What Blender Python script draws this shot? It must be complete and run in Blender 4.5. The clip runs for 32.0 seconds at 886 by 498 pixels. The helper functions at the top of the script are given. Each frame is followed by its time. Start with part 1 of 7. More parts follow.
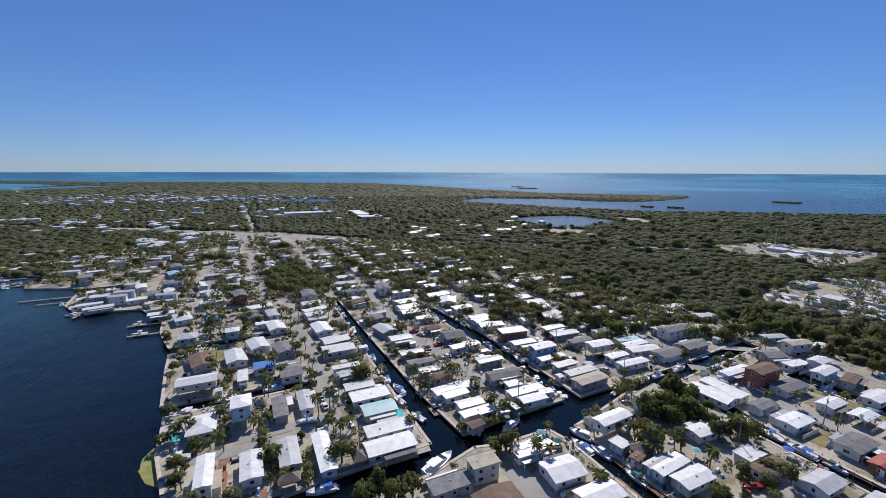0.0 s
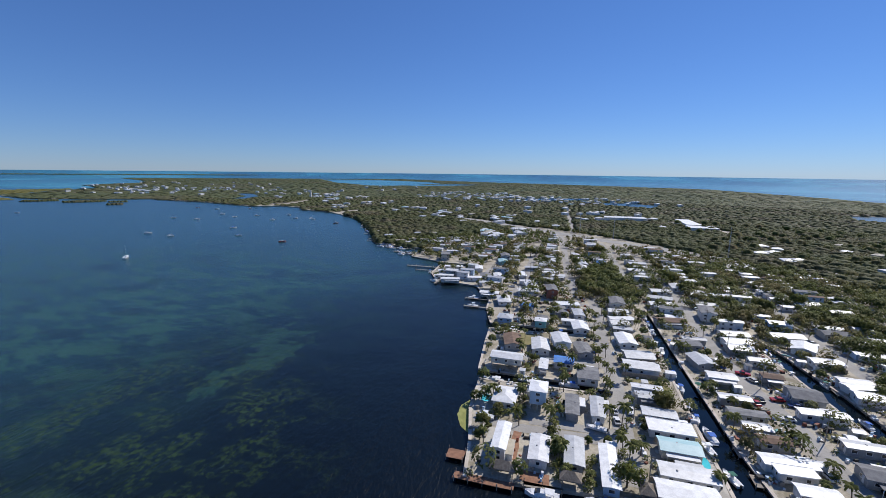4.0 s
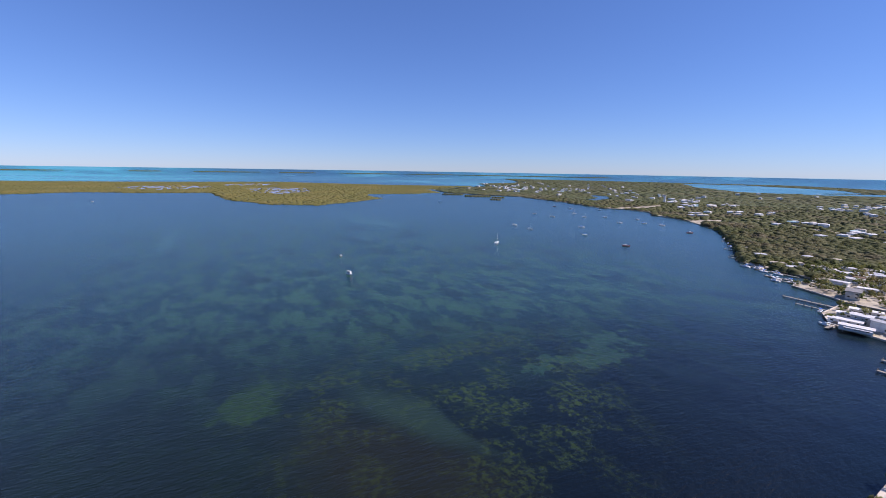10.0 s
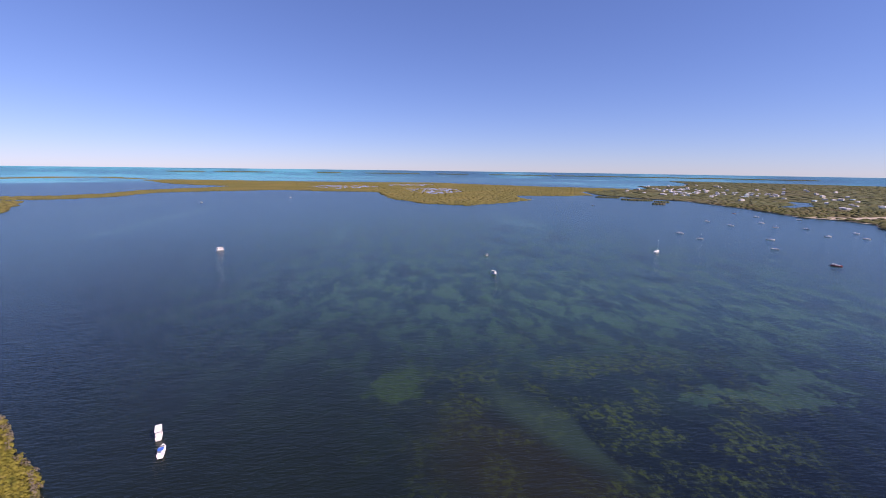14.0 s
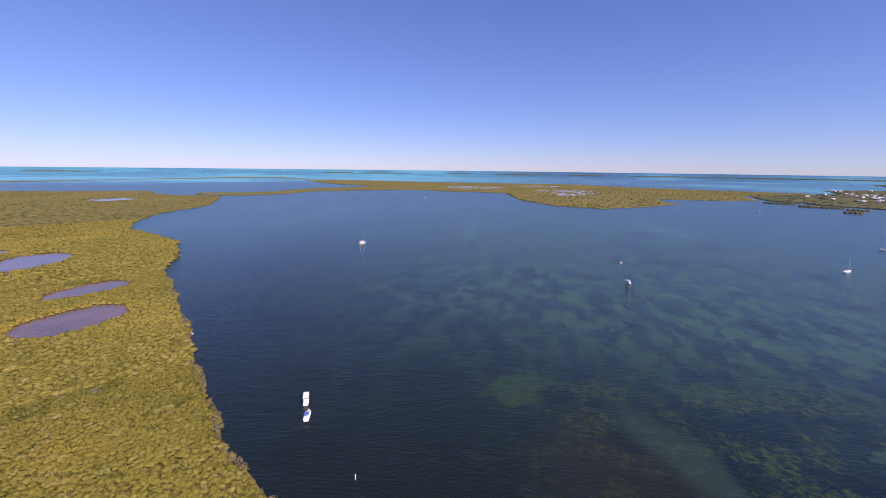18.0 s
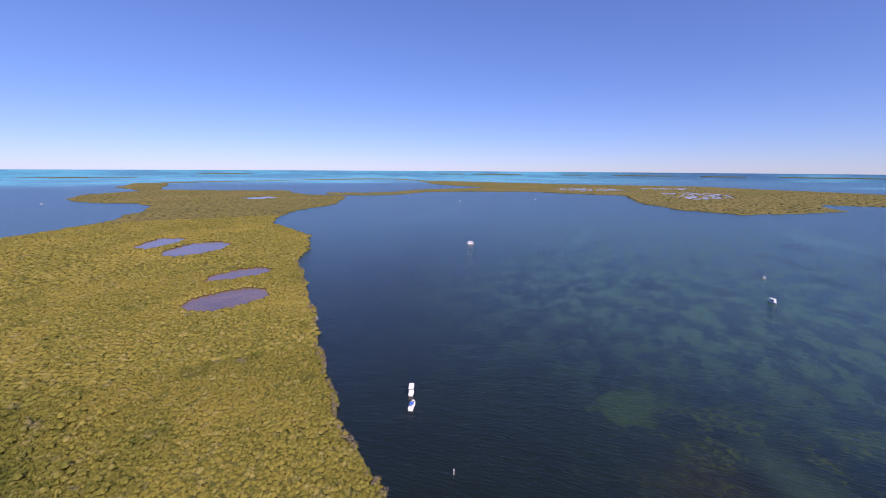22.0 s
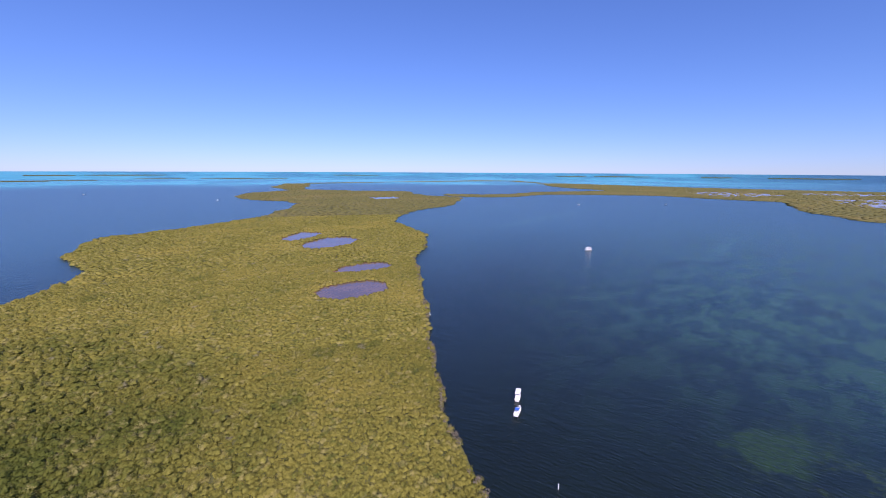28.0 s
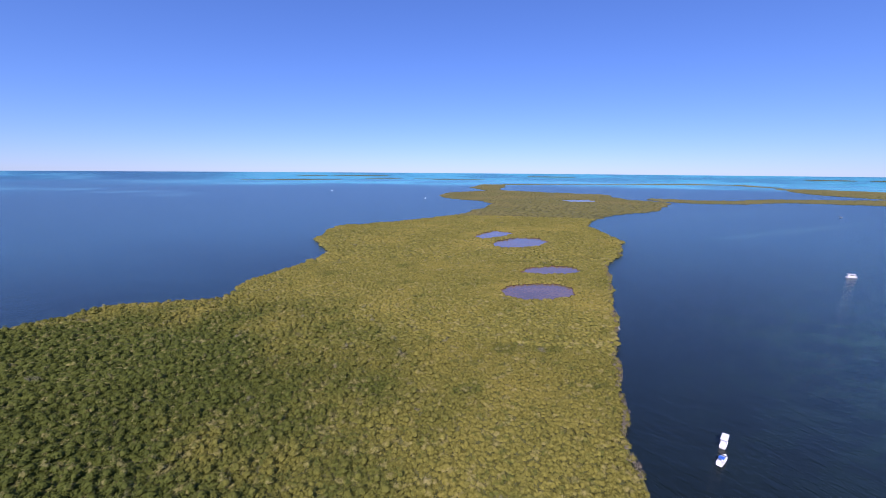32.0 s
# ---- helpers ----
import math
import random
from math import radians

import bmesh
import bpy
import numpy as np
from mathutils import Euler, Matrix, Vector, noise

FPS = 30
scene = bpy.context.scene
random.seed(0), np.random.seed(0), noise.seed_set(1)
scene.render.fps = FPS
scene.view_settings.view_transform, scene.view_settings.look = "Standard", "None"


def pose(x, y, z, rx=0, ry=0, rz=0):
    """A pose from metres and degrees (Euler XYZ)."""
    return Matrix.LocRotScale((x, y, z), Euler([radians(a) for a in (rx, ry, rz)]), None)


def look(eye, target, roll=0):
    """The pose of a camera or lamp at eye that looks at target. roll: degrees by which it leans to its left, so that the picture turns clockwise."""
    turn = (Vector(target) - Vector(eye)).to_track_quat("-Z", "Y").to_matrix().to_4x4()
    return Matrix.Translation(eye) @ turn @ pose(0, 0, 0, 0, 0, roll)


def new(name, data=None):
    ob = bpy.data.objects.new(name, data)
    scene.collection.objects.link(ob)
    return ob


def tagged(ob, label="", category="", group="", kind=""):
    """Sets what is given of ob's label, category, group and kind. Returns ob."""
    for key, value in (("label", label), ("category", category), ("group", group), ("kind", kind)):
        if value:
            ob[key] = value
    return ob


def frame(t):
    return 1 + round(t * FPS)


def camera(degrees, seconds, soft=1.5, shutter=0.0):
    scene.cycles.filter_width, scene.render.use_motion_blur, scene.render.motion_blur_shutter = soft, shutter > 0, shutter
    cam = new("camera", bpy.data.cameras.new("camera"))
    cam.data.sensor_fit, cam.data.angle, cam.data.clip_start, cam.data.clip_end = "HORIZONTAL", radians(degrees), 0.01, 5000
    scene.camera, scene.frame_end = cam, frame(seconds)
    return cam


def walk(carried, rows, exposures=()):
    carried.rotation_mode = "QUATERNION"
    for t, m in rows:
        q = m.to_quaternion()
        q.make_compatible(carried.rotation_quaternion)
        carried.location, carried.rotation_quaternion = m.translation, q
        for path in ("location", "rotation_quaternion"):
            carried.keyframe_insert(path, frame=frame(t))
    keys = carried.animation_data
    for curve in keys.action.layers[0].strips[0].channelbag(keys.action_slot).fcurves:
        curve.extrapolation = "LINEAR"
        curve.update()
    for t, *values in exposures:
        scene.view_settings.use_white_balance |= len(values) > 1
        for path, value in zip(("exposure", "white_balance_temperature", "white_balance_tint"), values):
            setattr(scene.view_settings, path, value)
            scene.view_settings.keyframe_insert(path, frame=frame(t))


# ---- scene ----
# A hovering drone, 80 m up, turns slowly to its left over a canal town, a bay and a mangrove key.
# x runs along the cross canal, y along the streets.
cam = camera(92.6, 32.0, soft=0.65)
EYE = Vector((0.0, 0.0, 80.0))
PATH = [
    (0, -24.96, -10.53, 0.16), (0.5, -21.84, -10.45, 0.21), (1, -17.22, -10.39, 0.26), (1.5, -11.1, -10.37, 0.3),
    (2, -4.76, -10.38, 0.34), (2.5, 1.08, -10.39, 0.37), (3, 6.27, -10.39, 0.42), (3.5, 11.38, -10.36, 0.56),
    (5.5, 30.56, -10.37, 0.75), (6, 34.66, -10.34, 0.78), (6.5, 38.41, -10.33, 0.81), (7, 42.06, -10.35, 0.87),
    (7.5, 45.97, -10.38, 0.95), (8, 49.81, -10.42, 1.05), (8.5, 52.97, -10.45, 1.12), (9, 56.15, -10.49, 1.11),
    (9.5, 58.83, -10.56, 1.04), (10, 61.2, -10.62, 0.96), (10.5, 63.16, -10.66, 0.9), (11, 64.79, -10.67, 0.83),
    (11.5, 66.18, -10.67, 0.76), (12, 67.14, -10.66, 0.71), (12.5, 69.21, -10.68, 0.71), (13, 72.84, -10.7, 0.75),
    (13.5, 76.92, -10.73, 0.79), (14, 81.07, -10.73, 0.8), (14.5, 84.17, -10.71, 0.76), (15, 87.06, -10.7, 0.73),
    (15.5, 89.86, -10.7, 0.71), (17.5, 97.15, -10.74, 0.72), (18, 98.32, -10.78, 0.66), (18.5, 100.06, -10.8, 0.61),
    (19, 102.05, -10.81, 0.55), (19.5, 104.16, -10.81, 0.51), (20, 106.3, -10.8, 0.49), (20.5, 108.4, -10.79, 0.46),
    (21, 110.05, -10.77, 0.42), (21.5, 111.53, -10.74, 0.38), (22, 113.04, -10.72, 0.35), (22.5, 114.76, -10.7, 0.32),
    (23, 116.62, -10.69, 0.27), (23.5, 118.03, -10.68, 0.23), (24, 119.24, -10.67, 0.21), (24.5, 120.55, -10.65, 0.23),
    (25, 122.03, -10.62, 0.29), (25.5, 123.5, -10.58, 0.4), (27.5, 127.55, -10.55, 0.26), (28, 128.53, -10.53, 0.28),
    (28.5, 130.14, -10.52, 0.3), (29, 132.45, -10.51, 0.3), (29.5, 135.56, -10.5, 0.29), (30, 139.37, -10.48, 0.31),
    (30.5, 143.3, -10.46, 0.35), (31, 147.2, -10.45, 0.39), (31.5, 151.01, -10.45, 0.42), (32, 154.06, -10.46, 0.43),
]


def aim(yaw, pitch, roll):
    a, b = radians(yaw), radians(pitch)
    way = Vector((-math.sin(a) * math.cos(b), math.cos(a) * math.cos(b), math.sin(b)))
    return look(EYE, EYE + way, roll)


walk(cam, [(t, aim(a, b, c)) for t, a, b, c in PATH],
     [(0, -0.22, 6500, 13), (6, -0.01, 6300, 11), (9, 0.23, 6450, 18), (13, 0.42, 7600, 37), (19, 0.38, 7300, 39), (25, 0.38, 6700, 36), (32, 0.36, 6150, 34)])

# ---- light ----
SUN_AZ, SUN_EL = radians(35), radians(44)
world = bpy.data.worlds.new("world")
scene.world = world
world.use_nodes = True
wn = world.node_tree.nodes
sky = wn.new("ShaderNodeTexSky")
sky.sky_type = "NISHITA"
sky.sun_disc = False
sky.sun_elevation, sky.sun_rotation = SUN_EL, SUN_AZ
sky.altitude, sky.air_density, sky.dust_density, sky.ozone_density = 500, 1.0, 0.0, 8.0
wl = world.node_tree.links
dim = wn.new("ShaderNodeVectorMath")
dim.operation, dim.inputs[1].default_value = "MULTIPLY", (0.1, 0.1, 0.1)
deepen = wn.new("ShaderNodeGamma")
deepen.inputs[1].default_value = 0.8
tint = wn.new("ShaderNodeVectorMath")
tint.operation, tint.inputs[1].default_value = "MULTIPLY", (5.5, 6.95, 9.7)
wl.new(sky.outputs[0], dim.inputs[0])
wl.new(dim.outputs[0], deepen.inputs[0])
richer = wn.new("ShaderNodeHueSaturation")
richer.inputs["Saturation"].default_value = 1.06
wl.new(deepen.outputs[0], richer.inputs["Color"])
wl.new(richer.outputs[0], tint.inputs[0])
wl.new(tint.outputs[0], wn["Background"].inputs[0])
wn["Background"].inputs[1].default_value = 0.1
sun_data = bpy.data.lights.new("sun", "SUN")
sun_data.energy, sun_data.angle, sun_data.color = 4.8, radians(0.53), (1.0, 0.95, 0.87)
sun = new("sun", sun_data)
sun.matrix_world = look((0, 0, 0), (-math.sin(SUN_AZ) * math.cos(SUN_EL), -math.cos(SUN_AZ) * math.cos(SUN_EL), -math.sin(SUN_EL)))

# ---- materials ----


class Nodes:
    """A small builder for node materials."""

    def __init__(self, name, rough=0.7, metal=0.0):
        self.m = bpy.data.materials.new(name)
        self.m.use_nodes = True
        self.t = self.m.node_tree
        self.b = self.t.nodes["Principled BSDF"]
        self.b.inputs["Roughness"].default_value = rough
        self.b.inputs["Metallic"].default_value = metal
        self.place = self.t.nodes.new("ShaderNodeNewGeometry").outputs["Position"]
        self.local = self.t.nodes.new("ShaderNodeTexCoord").outputs["Object"]

    def link(self, a, b):
        self.t.links.new(a, b)

    def set(self, socket, value):
        if hasattr(value, "links"):
            self.link(value, socket)
        elif isinstance(value, (int, float)) or len(value) == len(socket.default_value):
            socket.default_value = value
        else:
            socket.default_value = (*value, 1.0)

    def noise(self, scale, detail=4.0, rough=0.55, at=None, stretch=None, distort=0.0):
        n = self.t.nodes.new("ShaderNodeTexNoise")
        n.inputs["Scale"].default_value = scale
        n.inputs["Detail"].default_value = detail
        n.inputs["Roughness"].default_value = rough
        n.inputs["Distortion"].default_value = distort
        at = at or self.place
        if stretch:
            mp = self.t.nodes.new("ShaderNodeMapping")
            mp.inputs["Scale"].default_value = stretch[:3]
            if len(stretch) > 3:
                mp.inputs["Rotation"].default_value = (0, 0, radians(stretch[3]))
            self.link(at, mp.inputs[0])
            at = mp.outputs[0]
        self.link(at, n.inputs["Vector"])
        return n.outputs["Fac"]

    def range(self, value, a, b, lo=0.0, hi=1.0, smooth=True):
        n = self.t.nodes.new("ShaderNodeMapRange")
        n.interpolation_type = "SMOOTHSTEP" if smooth else "LINEAR"
        self.set(n.inputs[0], value)
        for i, v in enumerate((a, b, lo, hi)):
            n.inputs[i + 1].default_value = v
        return n.outputs[0]

    def math(self, op, a, b=0.0):
        n = self.t.nodes.new("ShaderNodeMath")
        n.operation = op
        self.set(n.inputs[0], a)
        self.set(n.inputs[1], b)
        return n.outputs[0]

    def mix(self, fac, a, b, blend="MIX"):
        n = self.t.nodes.new("ShaderNodeMix")
        n.data_type, n.blend_type = "RGBA", blend
        self.set(n.inputs["Factor"], fac)
        self.set(n.inputs[6], a)
        self.set(n.inputs[7], b)
        return n.outputs[2]

    def away(self, x, y, rx, ry, turn=0.0):
        """Distance from a place on the ground, in units of the two radii."""
        mp = self.t.nodes.new("ShaderNodeMapping")
        mp.vector_type = "TEXTURE"
        mp.inputs["Location"].default_value = (x, y, 0)
        mp.inputs["Rotation"].default_value = (0, 0, radians(turn))
        mp.inputs["Scale"].default_value = (rx, ry, 1e6)
        self.link(self.place, mp.inputs[0])
        n = self.t.nodes.new("ShaderNodeVectorMath")
        n.operation = "LENGTH"
        self.link(mp.outputs[0], n.inputs[0])
        return n.outputs["Value"]

    def island(self):
        return self.t.nodes.new("ShaderNodeNewGeometry").outputs["Random Per Island"]

    def each(self):
        return self.t.nodes.new("ShaderNodeObjectInfo").outputs["Random"]

    def bump(self, height, strength=0.3, distance=0.1):
        n = self.t.nodes.new("ShaderNodeBump")
        n.inputs["Strength"].default_value, n.inputs["Distance"].default_value = strength, distance
        self.link(height, n.inputs["Height"])
        self.link(n.outputs[0], self.b.inputs["Normal"])
        return self

    def colour(self, value):
        self.set(self.b.inputs["Base Color"], value)
        return self.m


def plain(name, a, b, scale=1.0, rough=0.7, metal=0.0, bump=0.0, fine=12.0, vary=0.0):
    """Two tones mixed by a broad and a fine noise; vary: the difference from object to object."""
    n = Nodes(name, rough, metal)
    mixed = n.math("ADD", n.math("MULTIPLY", n.noise(scale, 5), 0.65), n.math("MULTIPLY", n.noise(scale * fine, 3), 0.35))
    col = n.mix(n.range(mixed, 0.36, 0.64), a, b)
    if vary:
        tone = n.range(n.each(), 0, 1, 1 - vary, 1 + vary, False)
        c = n.t.nodes.new("ShaderNodeHueSaturation")
        n.link(tone, c.inputs["Value"])
        n.link(col, c.inputs["Color"])
        col = c.outputs[0]
    if bump:
        n.bump(n.noise(scale * fine, 3), bump, 0.05)
    return n.colour(col)


def water_material():
    n = Nodes("sea_water", 0.4)
    n.b.inputs["IOR"].default_value = 1.33
    deep, mid = (0.0044, 0.0098, 0.0130), (0.0060, 0.019, 0.026)
    col = n.mix(n.range(n.noise(0.006, 4), 0.35, 0.65), deep, mid)

    def blot(x, y, rx, ry, turn, scale, wobble, lo=0.75, hi=1.5):
        return n.range(n.math("ADD", n.away(x, y, rx, ry, turn), n.math("MULTIPLY", n.math("SUBTRACT", n.noise(scale, 9, 0.62), 0.5), wobble)), lo, hi, 1, 0)

    def both(a, b, k=1.0):
        return n.math("MULTIPLY", n.math("MULTIPLY", a, b), k)

    r = n.away(0, 0, 1, 1)
    # shallower, greener water over the middle of the bay
    bay = blot(-370, 120, 360, 240, 15, 0.006, 1.2, 0.3, 1.25)
    col = n.mix(n.math("MULTIPLY", bay, 0.6), col, (0.011, 0.043, 0.046))
    # distance haze and sky sheen put into the colour: brighter away from the eye
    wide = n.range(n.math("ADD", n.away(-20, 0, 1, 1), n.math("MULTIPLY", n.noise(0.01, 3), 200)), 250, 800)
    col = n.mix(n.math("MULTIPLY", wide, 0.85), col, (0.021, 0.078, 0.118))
    # broad pale beds and the dark meadows between them, frayed at their edges
    drift = n.noise(0.042, 12, 0.70, stretch=(1, 1.9, 1, 30), distort=0.25)
    fray = n.noise(0.30, 6, 0.7)
    beds = n.math("MULTIPLY", n.range(r, 120, 240, 0.3, 1), n.range(n.math("ADD", drift, n.math("MULTIPLY", n.math("SUBTRACT", fray, 0.5), 0.24)), 0.45, 0.56))
    reach = blot(-370, 130, 520, 290, 18, 0.01, 0.8, 0.4, 1.15)
    col = n.mix(both(beds, reach, 0.68), col, (0.028, 0.080, 0.048))
    meadow = n.range(n.noise(0.019, 9, 0.6, stretch=(1, 1.7, 1, 40)), 0.55, 0.62)
    col = n.mix(both(meadow, reach, 0.5), col, (0.005, 0.0135, 0.023))
    # near-view shade put into the colour, round the eye and off the town
    shade_wobble = n.math("MULTIPLY", n.noise(0.02, 3), 80)
    col = n.mix(n.range(n.math("ADD", r, shade_wobble), 120, 300, 0.8, 0), col, (0.0064, 0.0104, 0.0068))
    col = n.mix(n.range(n.math("ADD", n.away(20, 165, 1, 1), shade_wobble), 140, 275, 0.88, 0), col, (0.0022, 0.0050, 0.0085))
    # a sharp-edged pale bed off the town and smaller ones beside it
    bed = blot(-127, 150, 17, 46, 14, 0.05, 3.4, 0.5, 0.7)
    col = n.mix(both(bed, n.range(n.noise(0.5, 5), 0.3, 0.6, 0.55, 1), 0.75), col, (0.021, 0.056, 0.036))
    # yellow-green weed close by, in small broken tufts
    tuft = n.range(n.noise(0.42, 8, 0.78), 0.44, 0.60)
    clump = n.range(n.noise(0.055, 7, 0.66), 0.46, 0.56)
    near = blot(-122, 76, 62, 78, 12, 0.02, 1.2, 0.4, 1.3)
    col = n.mix(both(n.math("MULTIPLY", tuft, clump), near, 0.68), col, (0.040, 0.070, 0.014))
    mats = both(blot(-147, 7, 13, 22, 62, 0.07, 2.2, 0.5, 0.8), n.range(n.noise(0.6, 5, 0.7), 0.35, 0.6, 0.35, 1))
    col = n.mix(n.math("MULTIPLY", mats, 0.7), col, (0.021, 0.050, 0.016))
    # brown shallows and a pale sandy tongue with one crisp side
    col = n.mix(n.math("MULTIPLY", blot(-95, 38, 50, 28, 30, 0.04, 0.9, 0.3, 1.1), 0.55), col, (0.016, 0.0165, 0.008))
    tongue = n.math("MULTIPLY", blot(-114, 55, 34, 10, 29, 0.03, 0.9, 0.3, 1.3), n.range(n.away(-110, 110, 47, 47), 0.97, 1.04))
    col = n.mix(n.math("MULTIPLY", tongue, 0.6), col, (0.021, 0.044, 0.029))
    # far shoals, banded along the horizon
    streak = n.noise(0.0012, 7, 0.62)
    band = n.noise(0.004, 5, 0.6, stretch=(1, 1, 1))
    west = n.range(n.away(-3600, -3800, 4300, 4300), 0.72, 1.1, 1, 0)
    shoal = n.math("MULTIPLY", n.range(n.math("ADD", r, n.math("MULTIPLY", streak, 900)), 2500, 3300), west)
    col = n.mix(both(shoal, n.range(streak, 0.38, 0.58, 0.5, 1.0)), col, (0.045, 0.35, 0.40))
    east = n.range(n.away(-3600, -3800, 4300, 4300), 0.95, 1.25, 0, 1)
    rest = n.math("MULTIPLY", east, n.range(r, 1300, 2600))
    col = n.mix(both(rest, n.range(streak, 0.38, 0.60, 0.25, 0.95)), col, (0.030, 0.21, 0.27))
    pale = both(n.range(n.math("ADD", streak, n.math("MULTIPLY", band, 0.25)), 0.66, 0.74), n.range(r, 1100, 1900))
    col = n.mix(n.math("MULTIPLY", pale, 0.35), col, (0.11, 0.34, 0.40))
    # slicks and calm lanes in the bay
    lane = both(n.range(n.noise(0.004, 6, 0.55, stretch=(0.35, 2.6, 1, 62), distort=0.6), 0.60, 0.66), n.range(r, 350, 600))
    col = n.mix(n.math("MULTIPLY", lane, n.range(r, 900, 1500, 0.4, 0)), col, (0.045, 0.13, 0.14))
    ripple = n.math("ADD", n.noise(1.05, 3, 0.6, stretch=(1, 0.3, 1, 25)), n.math("MULTIPLY", n.noise(0.28, 2, 0.5, stretch=(1, 0.3, 1, 32)), 0.9))
    ripple = n.math("ADD", ripple, n.math("MULTIPLY", n.noise(0.05, 3), 1.2))
    open_sea = n.range(n.away(110, 200, 170, 190), 0.7, 1.05, 0.12, 1)
    n.bump(n.math("MULTIPLY", ripple, open_sea), 0.66, 0.5)
    n.link(n.range(open_sea, 0.12, 1, 0.05, 0.26), n.b.inputs["Roughness"])
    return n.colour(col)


def leaf_material(name, dark, light, tint=None, scale=0.02, green=None, bush=None, gloss=0.25):
    """dark, light: leaf by leaf; tint: broad stands; bush: a tone and the scale at which single crowns take it."""
    n = Nodes(name, 0.75 if gloss < 0.4 else 0.55)
    n.b.inputs["Specular IOR Level"].default_value = gloss
    grain = n.math("ADD", n.math("MULTIPLY", n.island(), 0.55), n.math("MULTIPLY", n.range(n.noise(1.6, 5, 0.7), 0.35, 0.65), 0.45))
    col = n.mix(grain, dark, light)
    if tint:
        col = n.mix(n.range(n.noise(scale, 4), 0.45, 0.68), col, tint)
    if green:
        wild = n.math("ADD", n.away(95, -170, 150, 130), n.math("MULTIPLY", n.math("SUBTRACT", n.noise(0.03, 5), 0.5), 1.6))
        col = n.mix(n.range(wild, 0.5, 1.25, 0.95, 0), col, green)
        speck = n.math("MULTIPLY", n.range(n.noise(0.045, 4, 0.6), 0.57, 0.68), 0.5)
        col = n.mix(speck, col, green)
        col = n.mix(n.math("MULTIPLY", n.range(n.noise(0.09, 3), 0.66, 0.74), 0.6), col, (0.30, 0.27, 0.19))
    if bush:
        for tone, size, lo, hi, k in bush:
            col = n.mix(n.math("MULTIPLY", n.range(n.noise(size, 2, 0.5), lo, hi), k), col, tone)
    n.bump(n.noise(2.2, 4, 0.7), 0.4, 0.3)
    thin = n.t.nodes.new("ShaderNodeBsdfTranslucent")
    n.set(thin.inputs[0], col)
    both = n.t.nodes.new("ShaderNodeMixShader")
    both.inputs[0].default_value = 0.38
    n.link(n.b.outputs[0], both.inputs[1])
    n.link(thin.outputs[0], both.inputs[2])
    n.link(both.outputs[0], n.t.nodes["Material Output"].inputs[0])
    return n.colour(col)


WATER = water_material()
MANGROVE = leaf_material("mangrove_leaves", (0.168, 0.160, 0.029), (0.358, 0.328, 0.072), tint=(0.335, 0.29, 0.063), scale=0.014, green=(0.100, 0.126, 0.021),
                         bush=(((0.42, 0.37, 0.15), 0.30, 0.56, 0.68, 0.5), ((0.105, 0.135, 0.028), 0.38, 0.57, 0.67, 0.6)), gloss=0.2)
FAR_MANGROVE = leaf_material("far_mangrove_leaves", (0.165, 0.163, 0.050), (0.222, 0.210, 0.068), tint=(0.24, 0.21, 0.07), scale=0.006)
MANGROVE_FLOOR = plain("mangrove_floor", (0.075, 0.08, 0.02), (0.13, 0.125, 0.035), 0.2)
WOOD_LEAVES = leaf_material("wood_leaves", (0.088, 0.105, 0.038), (0.140, 0.152, 0.057), tint=(0.155, 0.135, 0.078), scale=0.012,
                            bush=(((0.175, 0.172, 0.072), 0.08, 0.55, 0.68, 0.5), ((0.060, 0.076, 0.034), 0.11, 0.55, 0.68, 0.6)))
FLAT_LEAVES = leaf_material("wetland_leaves", (0.120, 0.142, 0.060), (0.150, 0.168, 0.074), tint=(0.17, 0.165, 0.085), scale=0.004)
TREE_LEAVES = leaf_material("tree_leaves", (0.072, 0.098, 0.024), (0.165, 0.178, 0.045), tint=(0.20, 0.155, 0.065), scale=0.03,
                            bush=(((0.16, 0.19, 0.055), 0.12, 0.55, 0.66, 0.5), ((0.05, 0.075, 0.022), 0.15, 0.55, 0.65, 0.6)))
PALM_LEAVES = leaf_material("palm_leaves", (0.10, 0.125, 0.03), (0.25, 0.24, 0.075))
BARK = plain("bark", (0.12, 0.10, 0.08), (0.22, 0.19, 0.15), 2.0, 0.9)


def gravel_material():
    n = Nodes("pale_coral_gravel", 0.95)
    mixed = n.math("ADD", n.math("MULTIPLY", n.noise(0.06, 6), 0.6), n.math("MULTIPLY", n.noise(1.3, 4), 0.4))
    col = n.mix(n.range(mixed, 0.36, 0.64), (0.32, 0.285, 0.225), (0.50, 0.45, 0.36))
    col = n.mix(n.math("MULTIPLY", n.range(n.noise(0.11, 6, 0.65), 0.50, 0.62), 0.72), col, (0.19, 0.162, 0.095))
    col = n.mix(n.math("MULTIPLY", n.range(n.noise(0.25, 5, 0.6), 0.60, 0.68), 0.6), col, (0.20, 0.185, 0.165))
    n.bump(n.noise(3.0, 3), 0.3, 0.05)
    return n.colour(col)


